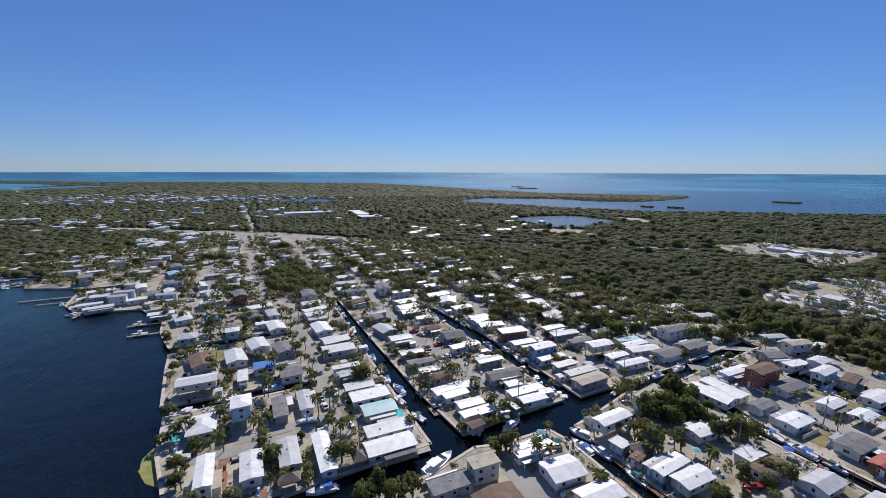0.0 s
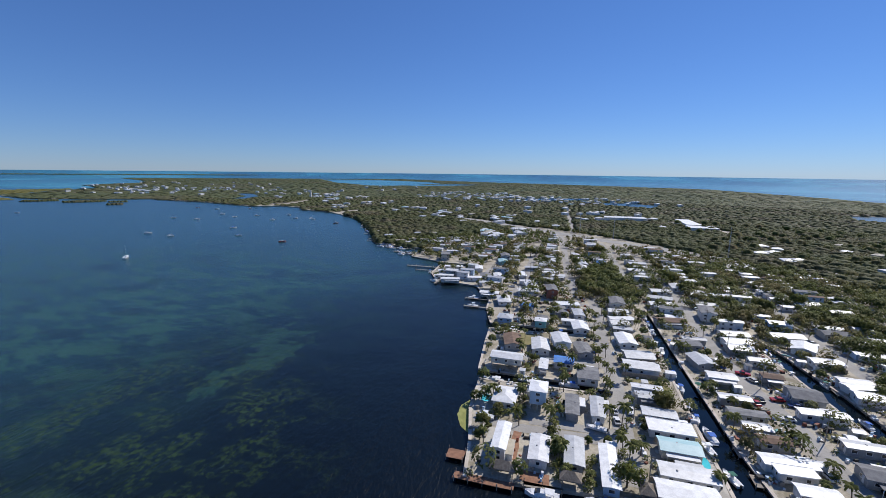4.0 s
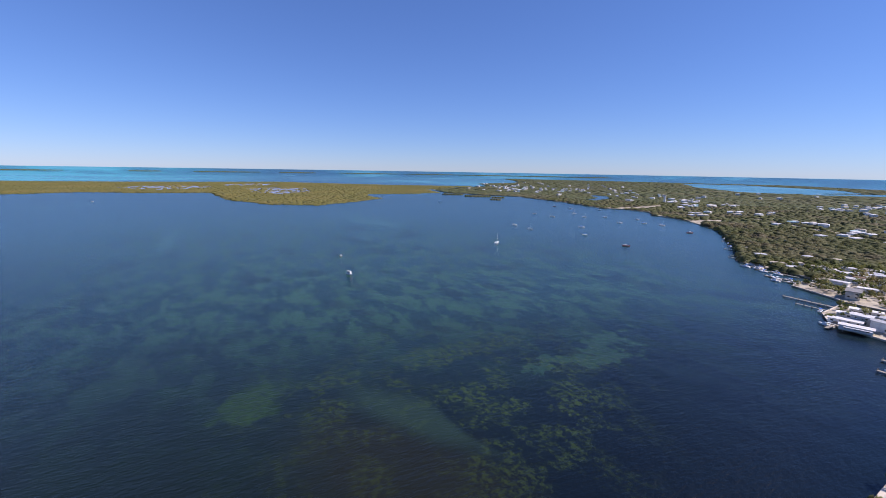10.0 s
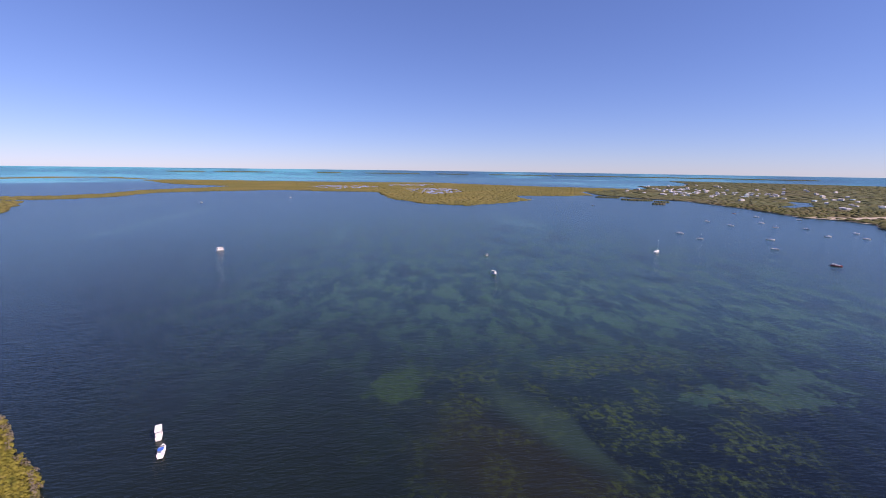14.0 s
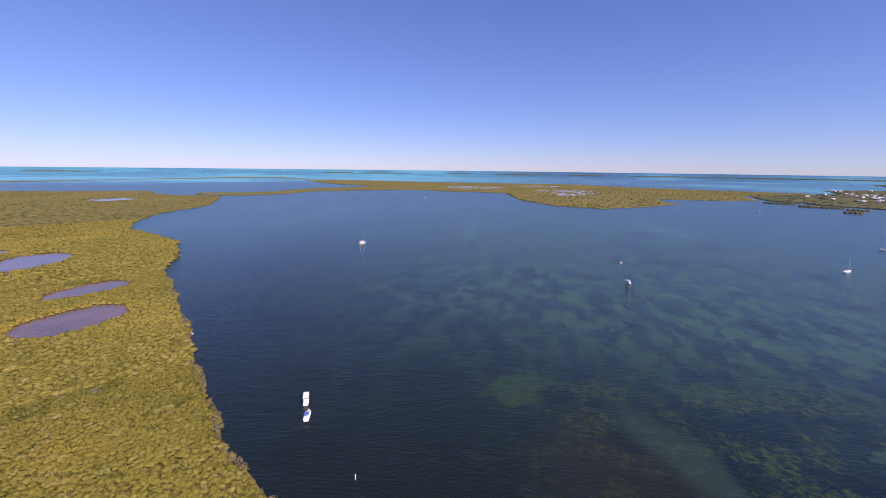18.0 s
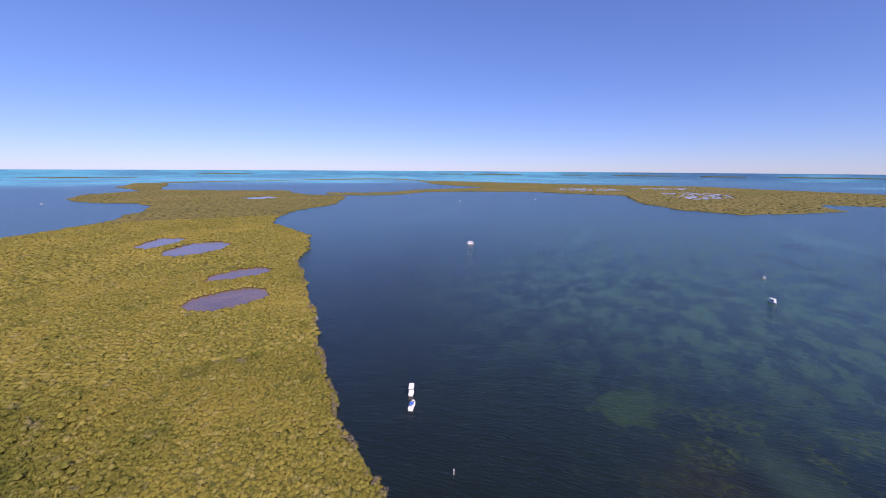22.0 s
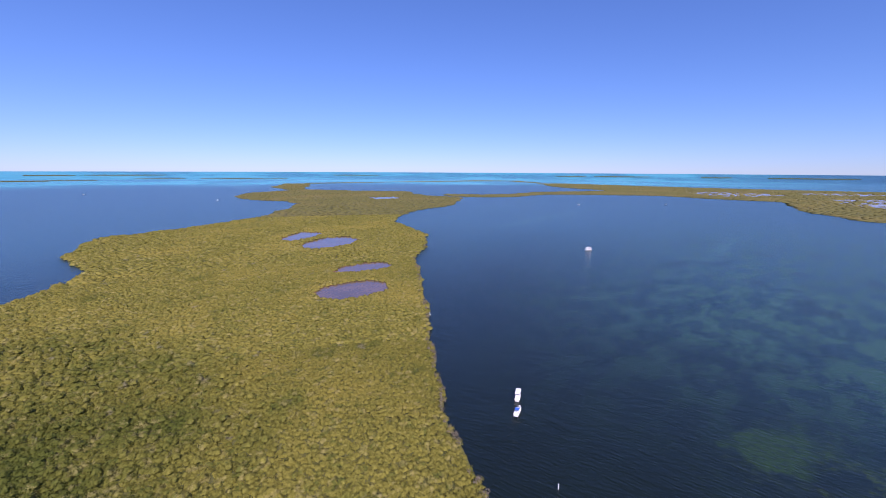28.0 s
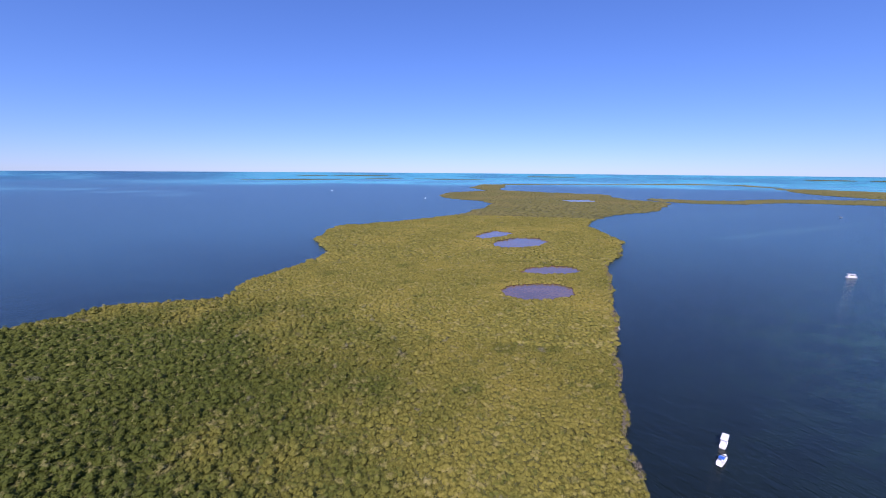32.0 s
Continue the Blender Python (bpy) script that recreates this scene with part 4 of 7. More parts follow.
CANAL_W = [(25, 39, 100.5, 107.5, 3.5, "wwx"), (27, 41, 109, 115, 3.6, "wwx"), (29, 40, 120, 127, 4.0, "cex"), (27.5, 40.5, 129.5, 136.5, 3.8, "wwf"),
           (27, 37.5, 138, 143.5, 3.6, "gsx"), (26.5, 37, 149, 153.8, 3.5, "gsx"), (26, 36.5, 156, 159.6, 3.4, "wwf"), (25, 38.5, 172, 180, 4.2, "wwx"),
           (25, 34, 217, 221, 3.4, "gsx")]
CANAL_E = [(55.8, 63.7, 139.3, 143.7, 3.4, "gsx"), (55.4, 65.6, 173.5, 179.5, 3.8, "wwx"), (54.4, 65.6, 147.3, 151.7, 3.4, "cgx"), (54.4, 64.6, 157.3, 161.7, 3.5, "gsx"),
           (55.4, 65.6, 213.3, 217.7, 3.4, "gsx")]
CANAL_E2 = [(76.3, 84.7, 195.4, 200.1, 3.5, "wsx"), (75.3, 82.7, 179.4, 184.6, 3.4, "gbx"), (80.4, 91.6, 137.3, 141.7, 3.6, "gsx")]
WEST_C = [(106.4, 116.6, 121.3, 125.7, 3.8, "gwx"), (124.5, 137.5, 230.4, 235.6, 3.8, "wwx"), (125.4, 136.6, 185.3, 189.7, 3.6, "gsx"),
          (124.5, 136.5, 215.4, 220.6, 3.5, "wsx"), (125.5, 137.5, 192.3, 195.7, 3.4, "cgx")]
EAST_C = [(147.5, 160.5, 124.3, 128.7, 4.0, "wwx"), (147.3, 156.7, 142.3, 146.7, 3.5, "wwx"), (150.4, 160.6, 152.3, 156.7, 3.5, "wsx"),
          (176.3, 185.7, 132.3, 136.7, 3.5, "gsx"), (173.4, 183.6, 141.3, 145.7, 3.5, "wwx")]
PIER_A_ROW = [(66.4, 77.6, 61.6, 68.4, 4.0, "wwx"), (35.4, 46.6, 80.5, 86.0, 4.0, "ggf"), (43.4, 54.6, 70.6, 77.4, 4.0, "gby")]
PIER_B_ROW = [(92.4, 103.6, 56.5, 62.0, 3.8, "cwx"), (121.3, 130.7, 41.5, 47.5, 3.8, "wsx"), (122.4, 133.6, 31.5, 37.5, 4.0, "ese")]
PIER_C_ROW = [(147.7, 153.8, 77.2, 91.8, 4.0, "wwy"), (146.3, 155.7, 69.9, 74.6, 3.9, "wgx"), (145.4, 155.6, 59.5, 65.5, 4.0, "wwx"), (147.4, 158.6, 45.5, 52.0, 4.0, "wgx"),
              (168.3, 177.7, 60.4, 65.6, 3.8, "wwx"), (169.3, 177.7, 52.4, 57.6, 4.0, "wwxs"), (169.4, 179.6, 42.5, 48.5, 3.8, "wgx"),
              (145.3, 153.7, 38.4, 43.6, 3.6, "rrx")]
PIER_D_ROW = [(199.3, 207.7, 77.4, 82.6, 5.0, "wwxs"), (200.3, 209.7, 42.5, 48.5, 4, "wsx"), (214.3, 222.7, 96.3, 100.7, 3.8, "gsx"), (222.3, 230.7, 88.3, 92.7, 4, "wwx")]
# centre, width, depth, eaves, look, turn
PLACED = [(62.2, 135.0, 8.5, 3.6, 3.0, "gbx", 3), (61.2, 125.2, 12.5, 4.5, 3.0, "wwx", 5), (61.3, 121.0, 8.7, 3.6, 2.5, "wwf", 3),
          (62.9, 113.7, 8.5, 3.9, 3.0, "wwx", 0), (62.6, 108.1, 10.7, 3.6, 2.8, "wwx", 2), (58.8, 102.4, 4.4, 2.9, 2.5, "gbx", 8),
          (84.3, 169.7, 9.3, 9.3, 3.5, "ggx", -4), (83.7, 156.6, 13.4, 3.7, 3.0, "wwx", 3), (84.5, 126.0, 12.7, 6.5, 3.0, "ggx", -5),
          (84.7, 123.6, 6.3, 2.5, 2.6, "wsf", -1), (84.9, 112.9, 13.1, 3.6, 3.0, "wwx", 0), (83.5, 118.5, 5.0, 3.5, 2.8, "wsf", -4),
          (83.8, 107.4, 9.0, 3.6, 3.0, "wwx", -2), (90.7, 109.0, 4.0, 2.4, 2.6, "wwf", -5), (71.0, 105.8, 2.3, 3.8, 2.5, "wwf", -11),
          (75.2, 106.2, 1.1, 4.4, 2.5, "esy", 4), (110.1, 158.4, 12.3, 6.1, 5.0, "rwf", -7), (109.3, 148.7, 10.7, 4.0, 3.0, "wwx", -3),
          (110.7, 137.0, 10.4, 4.9, 5.5, "uwx", 1), (110.7, 131.0, 11.8, 3.6, 3.0, "wwx", 2), (112.9, 116.1, 12.8, 3.6, 3.0, "gsx", 1),
          (111.9, 109.9, 13.3, 5.1, 3.0, "gtx", 3), (107.6, 174.4, 11.9, 6.1, 3.0, "wwx", -7), (107.7, 186.9, 10.2, 3.6, 3.0, "wwx", 1),
          (107.0, 204.6, 10.6, 5.6, 3.0, "wwx", 3), (105.9, 219.8, 8.6, 11.1, 3.0, "wwy", -24), (134.8, 128.7, 10.5, 5.3, 5.5, "cwxs", -4),
          (133.6, 157.8, 11.0, 4.1, 3.0, "wwx", 3), (133.5, 149.4, 13.5, 4.2, 3.0, "gsx", -4), (134.4, 139.5, 11.3, 3.6, 3.0, "ggx", -1),
          (155.0, 131.5, 10.9, 3.6, 3.0, "gex", -10), (137.0, 120.7, 9.6, 3.6, 3.0, "wwx", 1), (137.8, 113.1, 13.2, 3.6, 3.0, "wwx", -2),
          (152.8, 120.8, 13.9, 4.9, 3.0, "wwx", -10), (158.9, 113.5, 12.2, 7.2, 3.0, "wgx", 1), (176.3, 114.7, 12.9, 6.6, 3.0, "ggx", 0),
          (183.4, 128.1, 16.3, 6.4, 5.0, "wgx", -4), (198.2, 127.5, 11.4, 5.1, 3.0, "wtx", -10), (218.1, 156.0, 12.9, 4.4, 3.0, "wwx", -5),
          (219.5, 138.0, 10.2, 5.7, 3.0, "esx", -12), (220.5, 105.0, 11.3, 3.8, 3.0, "esx", -18), (216.1, 93.8, 11.1, 4.8, 5.0, "wtx", -14),
          (197.6, 93.8, 8.4, 6.9, 3.0, "ggx", -18), (170.1, 82.9, 11.9, 5.6, 7.0, "rbx", -1), (168.3, 91.1, 14.5, 3.6, 3.0, "uwx", -1),
          (143.3, 83.9, 7.2, 12.9, 4.0, "wwy", 5), (173.8, 75.7, 12.3, 5.7, 4.0, "wgx", -3), (196.7, 84.6, 9.6, 3.8, 3.0, "wwf", -9),
          (194.3, 74.4, 10.8, 4.1, 5.0, "uwxs", 3), (200.8, 68.8, 10.3, 3.6, 4.0, "cbx", 10), (193.6, 58.3, 12.3, 4.6, 4.0, "wwx", -1),
          (65.0, 84.6, 6.0, 2.1, 3.5, "wwf", -3), (66.7, 87.5, 4.4, 1.9, 3.5, "wwf", 7), (71.6, 85.3, 4.7, 2.2, 3.0, "wwf", 3), (69.7, 75.6, 9.2, 7.5, 3.0, "wwx", -4),
          (50.8, 84.2, 7.0, 4.4, 5.5, "ctf", -2), (96.5, 84.7, 11.7, 4.1, 5.5, "wwxs", 4), (119.6, 90.0, 12.6, 4.3, 5.5, "wtf", 10),
          (120.7, 71.3, 10.6, 4.7, 3.0, "wwx", -4), (91.8, 77.2, 3.6, 3.8, 2.6, "wsf", 8), (94.3, 67.2, 7.6, 1.9, 3.0, "gsx", 5), (96.6, 65.1, 11.1, 3.6, 3.0, "wwx", 5),
          (91.3, 70.8, 3.3, 1.9, 2.6, "gbx", 12), (120.5, 58.8, 6.6, 4.1, 3.0, "wwf", 1), (119.8, 53.7, 10.2, 3.6, 3.0, "wbx", -3)]
PLACED_FAR = [(104.5, 233.3, 13, 6.2, 3.0, "wwx", 8), (106.8, 182.2, 8.6, 3.9, 3.0, "wwx", 14), (129.6, 244.9, 11.0, 6.2, 3.0, "cgx", 3),
              (164.0, 312.0, 6.5, 12, 3.0, "wwy", -7), (140.8, 299.0, 13, 6.2, 3.0, "wwx", 8), (146.9, 238.5, 11.7, 6.2, 3.0, "wsx", 1),
              (132.6, 205.2, 7.7, 5.7, 3.0, "wwf", 10), (174.1, 239.8, 13, 6.2, 3.0, "wwx", -4), (149.5, 206.9, 8.4, 6.2, 3.0, "wwx", 1),
              (147.5, 187.0, 9.6, 6.6, 3.0, "wwx", 6), (150.3, 195.5, 10.0, 6.4, 3.0, "wsx", 1), (190.9, 247.4, 9.0, 6.2, 3.0, "cwx", -6),
              (146.2, 174.6, 13, 4.7, 3.0, "gsx", 7), (146.9, 168.7, 11.1, 3.6, 3.0, "esx", 5), (175.8, 210.2, 10.8, 6.2, 3.0, "gtx", -1),
              (129.3, 173.0, 6.4, 3.1, 2.6, "wwx", 3), (-10.0, 220.1, 5.5, 8.4, 4.0, "ggy", 8), (0.2, 189.8, 5.9, 10.4, 5.5, "wwys", 12),
              (-8.4, 186.0, 6.3, 12, 4.0, "wwy", 6), (-21.2, 187.7, 6.5, 12, 3.0, "gby", 11), (10.0, 187.4, 5.2, 10.5, 3.5, "ggy", 13),
              (9.2, 216.1, 6.3, 10.0, 3.5, "wwy", 7), (-0.9, 239.4, 5.2, 11.4, 3.5, "ggy", 11), (3.0, 252.6, 11.8, 5.6, 3.0, "wwf", 12),
              (8.6, 238.2, 4.1, 10.6, 3.0, "wsy", 8), (-22.4, 275.4, 12.2, 6.2, 3.0, "wwx", 10), (-21.7, 290.7, 6.5, 10.8, 3.0, "wwy", 14),
              (-7.4, 274.6, 5.5, 12, 6.0, "rgy", 9), (-6.0, 323.5, 11.4, 6.2, 3.0, "wwx", 8), (30.2, 383.5, 6.5, 12, 3.0, "uuy", 6), (14.2, 377.4, 6.5, 12, 3.0, "gsy", 7),
              (14.0, 360.6, 6.5, 9.4, 2.5, "wwy", 7), (30.5, 260.0, 6.5, 12, 5.5, "cgy", 2), (30.1, 248.0, 9.2, 5.3, 3.0, "wwx", 7),
              (30.5, 235.1, 11.4, 4.2, 3.0, "wwx", 13), (29.0, 227.0, 7.9, 5.3, 3.0, "wwx", 10), (29.4, 204.8, 6.5, 12, 3.5, "wwy", 6),
              (32.5, 187.3, 10.4, 7, 3.0, "gsx", 9), (56.7, 270.6, 12.8, 6.2, 3.0, "wwx", 8), (55.2, 240.1, 13, 6.2, 3.0, "gbx", 14),
              (57.0, 208.7, 7.1, 6.2, 3.0, "ggx", 11), (57.3, 190.6, 6.5, 9.7, 3.5, "gsy", 12), (81.0, 228.3, 10.8, 6.2, 3.0, "wwx", 6),
              (79.3, 218.3, 10.8, 6.0, 3.0, "wwx", 9), (77.4, 210.0, 8.9, 6.2, 3.0, "gsx", 4), (77.4, 258.1, 6.5, 12, 5.0, "wgy", -6),
              (98.7, 303.1, 12.9, 6.2, 3.0, "wwf", 6), (58.0, 284.5, 13, 6.2, 3.0, "gsx", -7), (74.9, 317.8, 6.5, 10.8, 3.0, "wwy", 1),
              (102.7, 436.4, 6.5, 12, 3.5, "wwf", 10), (61.8, 302.1, 11.5, 6.2, 3.0, "wsx", 7), (59.2, 391.8, 13, 6.2, 3.0, "gsx", 9), (55.7, 364.4, 13, 6.2, 3.0, "wwx", 9)]
PLACED_SHORE = [(-105.7, 367.4, 6.5, 12, 5.5, "cgf", 14), (-105.2, 396.2, 13, 3.9, 3.0, "wwx", 14), (-81.4, 386.1, 6.5, 12, 4.0, "cty", 14),
                (-87.8, 329.1, 13, 3.9, 3.0, "wwx", 14), (-88.3, 313.0, 13, 3.9, 3.0, "wwx", 14), (-86.8, 297.5, 13, 3.9, 3.0, "wwx", 14),
                (-79.3, 288.3, 12.3, 3.9, 3.0, "wwx", 14), (-66.9, 330.9, 4.6, 10, 3.0, "wwy", 14), (-52.5, 364.6, 6.5, 12, 4.0, "eey", 14),
                (-52.6, 378.9, 6.5, 12, 5.5, "ggy", 14), (-48.6, 275.5, 6.5, 10.8, 3.0, "ctf", 14), (-63.3, 298.0, 9.0, 3.9, 3.0, "wwx", 14),
                (-56.7, 306.2, 6.5, 11.4, 3.0, "wgy", 14), (-48.6, 311.8, 4.6, 10, 3.0, "wwy", 14), (-50.3, 287.6, 13, 3.9, 3.0, "wwx", 14),
                (-34.7, 250.7, 6.5, 12, 4.0, "wwp", 14), (-31.2, 319.5, 4.5, 12, 3.0, "wwy", 14), (-24.2, 300.2, 11.5, 3.9, 3.0, "wwx", 14),
                (-10.7, 333.3, 11.0, 3.9, 3.0, "wwx", 14), (-25.0, 346.3, 12.0, 3.9, 3.0, "gsx", 14), (-13.2, 353.4, 10.9, 3.9, 3.0, "egx", 14),
                (-11.7, 379.3, 4.6, 10, 3.0, "gsy", 14), (9.0, 417.1, 4.6, 10, 3.0, "wwy", 14), (11.3, 395.0, 4.6, 10, 3.0, "wwy", 12),
                (11.2, 352.1, 5.6, 10.6, 3.0, "wwy", 8), (26.4, 366.8, 4.6, 10, 3.0, "uuy", 10)]
PLACED += PLACED_FAR + PLACED_SHORE
NEAR_PLACED = len(PLACED) - len(PLACED_FAR + PLACED_SHORE)
k = 0
for row in (SHORE, SHORE_FAR, CANAL_W, CANAL_E, CANAL_E2, WEST_C, EAST_C, PIER_A_ROW, PIER_B_ROW, PIER_C_ROW, PIER_D_ROW):
    for r in row:
        k += 1
        r = r if r[5][2] in "xypf" else (*r[:5], r[5][:2] + "x")
        house(*r, detail=2, seed=k)
for i, (cx, cy, w, d, tall, letters, turn) in enumerate(PLACED):
    k += 1
    house(cx - w / 2 - 0.4, cx + w / 2 + 0.4, cy - d / 2 - 0.4, cy + d / 2 + 0.4, tall, letters, detail=2 if i < NEAR_PLACED else 1, turn=turn, seed=k)

# the quarters further inland, less closely seen
DISTANT = []
GROVE = [(11, 288), (30, 289), (40, 324), (41, 374), (24, 372), (10, 330)]


def distant_houses():
    """Far houses, a few metres of wall and a hipped roof each, joined by roof colour."""
    for letter, (material, colour) in ROOFS.items():
        walls, roofs = [], []
        for cx, cy, w, d, tall, turn, c, base in DISTANT:
            if c == letter:
                ca, sa = math.cos(radians(turn)), math.sin(radians(turn))
                for out, half_w, half_d, z0, z1 in ((walls, w / 2, d / 2, base, base + tall), (roofs, w / 2 + 0.4, d / 2 + 0.4, base + tall, base + tall + 0.25)):
                    for z in (z0, z1):
                        out += [(cx + u * half_w * ca - v * half_d * sa, cy + u * half_w * sa + v * half_d * ca, z) for u, v in ((-1, -1), (1, -1), (1, 1), (-1, 1))]
                k = max(0.0, w / 2 - d / 2)
                roofs += [(cx + u * ca, cy + u * sa, base + tall + 0.25 + d * 0.14) for u in (-k, k)]
        if not walls:
            continue
        quad = np.array([(0, 1, 5, 4), (1, 2, 6, 5), (2, 3, 7, 6), (3, 0, 4, 7)])
        n = len(walls) // 8
        tagged(new("distant_houses", mesh_from("distant_houses", walls, (quad[None] + np.arange(n)[:, None, None] * 8).reshape(-1, 4), WHITE_WALL)),
               "pale walls of distant houses among trees", "houses", "", "stuff")
        tri = []
        for q in quad:
            tri += [(q[0], q[1], q[2]), (q[0], q[2], q[3])]
        tri += [(4, 5, 9), (4, 9, 8), (6, 7, 8), (6, 8, 9), (5, 6, 9), (7, 4, 8)]
        tagged(new("distant_houses", mesh_from("distant_houses", roofs, (np.array(tri)[None] + np.arange(n)[:, None, None] * 10).reshape(-1, 3), material)),
               f"{colour} roofs of distant houses among trees", "houses", "", "stuff")


def crowded(cx, cy, w, d):
    return any(abs(cx - o[0]) < (w + o[2]) / 2 and abs(cy - o[1]) < (d + o[3]) / 2 for o in PLACED) or any(
        near_line(np.array([cx]), np.array([cy]), line, 2.5 + max(w, d) / 2)[0] for line, _ in STREETS[:5] + STREETS[14:])


rnd = random.Random(11)
FAR_ROWS = [(-46, 262, 470, 9), (-14, 268, 560, 9), (-2, 300, 540, 8), (27, 268, 520, 8), (57, 240, 500, 8), (84, 240, 470, 8), (107, 245, 430, 9), (130, 180, 430, 9), (149, 200, 420, 9), (175, 190, 400, 10),
            (181, 150, 380, 11), (203, 150, 330, 13), (-72, 300, 345, 8), (-85, 296, 340, 7), (-70, 356, 470, 9), (-95, 400, 480, 10), (-125, 402, 470, 9)]
for fx, fy0, fy1, gap in FAR_ROWS:
    fy = fy0
    while fy < fy1:
        if rnd.random() < 0.84:
            cx, cy = fx + rnd.uniform(-3, 3), fy
            w, d = rnd.uniform(7.5, 12), rnd.uniform(3.6, 6.0)
            letters = rnd.choice("wwwcgu") + rnd.choice("wwwwssgb") + "x"
            tall = rnd.choice((3.3, 3.5, 3.8, 5.6))
            turn = rnd.uniform(-3, 3)
            if inside(np.array([cx]), np.array([cy]), GROVE)[0] or crowded(cx, cy, w, d):
                pass
            elif cy < 325:
                house(cx - w / 2, cx + w / 2, cy - d / 2, cy + d / 2, tall, letters, detail=1, turn=turn, seed=k)
            else:
                DISTANT.append((cx, cy, w, d, tall - 0.6, turn, letters[1], 1.0))
            k += 1
        fy += gap * rnd.uniform(0.8, 1.4)
CAMP = [(290, 145, 304, 138, 17, 9), (304, 131, 321, 123, 17, 9), (335, 126, 365, 111, 24, 22), (297, 111, 323, 97, 19, 18), (367, 150, 413, 128, 16, 15),
        (436, 206, 470, 180, 14, 12), (492, 262, 520, 240, 12, 9), (500, 204, 540, 190, 10, 8)]
for ax, ay, bx, by, deep, count in CAMP:
    away_x, away_y = (ax + bx) / 2, (ay + by) / 2
    reach = math.hypot(away_x, away_y)
    for i in range(count):
        k, o = (i + rnd.random()) / count, rnd.uniform(-deep, deep)
        cx, cy = ax + (bx - ax) * k + away_x / reach * o, ay + (by - ay) * k + away_y / reach * o
        DISTANT.append((cx, cy, rnd.uniform(5.0, 8.0), rnd.uniform(2.5, 3.4), rnd.uniform(1.8, 2.5), rnd.choice((35, 35, 125)) + rnd.uniform(-8, 8), rnd.choice("wwwwwsesgt"), 1.0))
BIG = [(60, 125, 765, 792, 6), (165, 200, 660, 690, 6), (170, 190, 700, 780, 6), (474, 486, 214, 244, 4.2), (492, 504, 196, 216, 4.2), (338, 356, 148, 157, 4.6), (306, 316, 116, 125, 6.0), (450, 466, 208, 220, 3.2)]
for r in BIG:
    house(*r, "wwf", detail=0, turn=0)
for i in range(160):
    s = rnd.random()
    if s < 0.32:
        cx, cy = rnd.uniform(-420, 260), rnd.uniform(1130, 1330)
    elif s < 0.68:
        cx, cy = rnd.uniform(-2300, -640), rnd.uniform(950, 2000)
    elif s < 0.9:
        cx, cy = rnd.uniform(-420, 150), rnd.uniform(560, 950)
    else:
        cx, cy = rnd.uniform(170, 420), rnd.uniform(380, 620)
    if not inside(np.array([cx]), np.array([cy]), MAINLAND)[0]:
        continue
    DISTANT.append((cx, cy, rnd.uniform(8, 14), rnd.uniform(7, 10), rnd.uniform(3.5, 4.5) + (2.0 if cy > 800 else 0), rnd.uniform(0, 90), rnd.choice("wwwwst"), 1.0))
# lines of far houses: from x, y to x, y, half the depth of the belt, how many
BELTS = [(-1592, 1091, -1483, 1284, 317, 46),
         (-1351, 1170, -1245, 1360, 221, 26),
         (-738, 1126, -697, 1190, 108, 14),
         (-619, 965, -587, 1012, 55, 8),
         (-605, 1080, -566, 1138, 51, 9),
         (-490, 815, -469, 843, 46, 7),
         (-443, 854, -429, 873, 108, 5),
         (-452, 968, -430, 998, 37, 3),
         (-333, 827, -307, 861, 32, 6),
         (-475, 1324, -362, 1506, 133, 26),
         (-311, 1297, -166, 1521, 178, 34),
         (-131, 1213, -18, 1374, 136, 22),
         (1, 1167, 104, 1306, 135, 12),
         (-232, 731, -176, 800, 72, 12),
         (-121, 689, -82, 734, 49, 9),
                  (-104, 510, -56, 561, 43, 22),
         (-1029, 1184, -916, 1378, 219, 14)]
for cx, cy in ((-184, 430), (-212, 462), (-236, 494), (-170, 424), (-186, 492), (-168, 500), (-146, 462), (-139, 437), (-122, 450), (-112, 424), (-150, 440), (-160, 446), (-131, 470), (-176, 446), (-108, 440)):
    DISTANT.append((cx + 6, cy + 4, rnd.uniform(7, 11), rnd.uniform(4.5, 6), rnd.uniform(3.0, 3.6), rnd.uniform(30, 50), rnd.choice("wwst"), 1.0))
for ax, ay, bx, by, deep, count in BELTS:
    away_x, away_y = (ax + bx) / 2, (ay + by) / 2
    reach = math.hypot(away_x, away_y)
    for i in range(count):
        k, o = rnd.random(), rnd.uniform(-deep, deep)
        cx, cy = ax + (bx - ax) * k + away_x / reach * o, ay + (by - ay) * k + away_y / reach * o
        if inside(np.array([cx]), np.array([cy]), MAINLAND)[0]:
            DISTANT.append((cx, cy, rnd.uniform(8, 14), rnd.uniform(6, 9), rnd.uniform(3.6, 5.2), rnd.uniform(0, 90), rnd.choice("wwwwwste"), 1.0))
distant_houses()

# ---- plants of the town ----


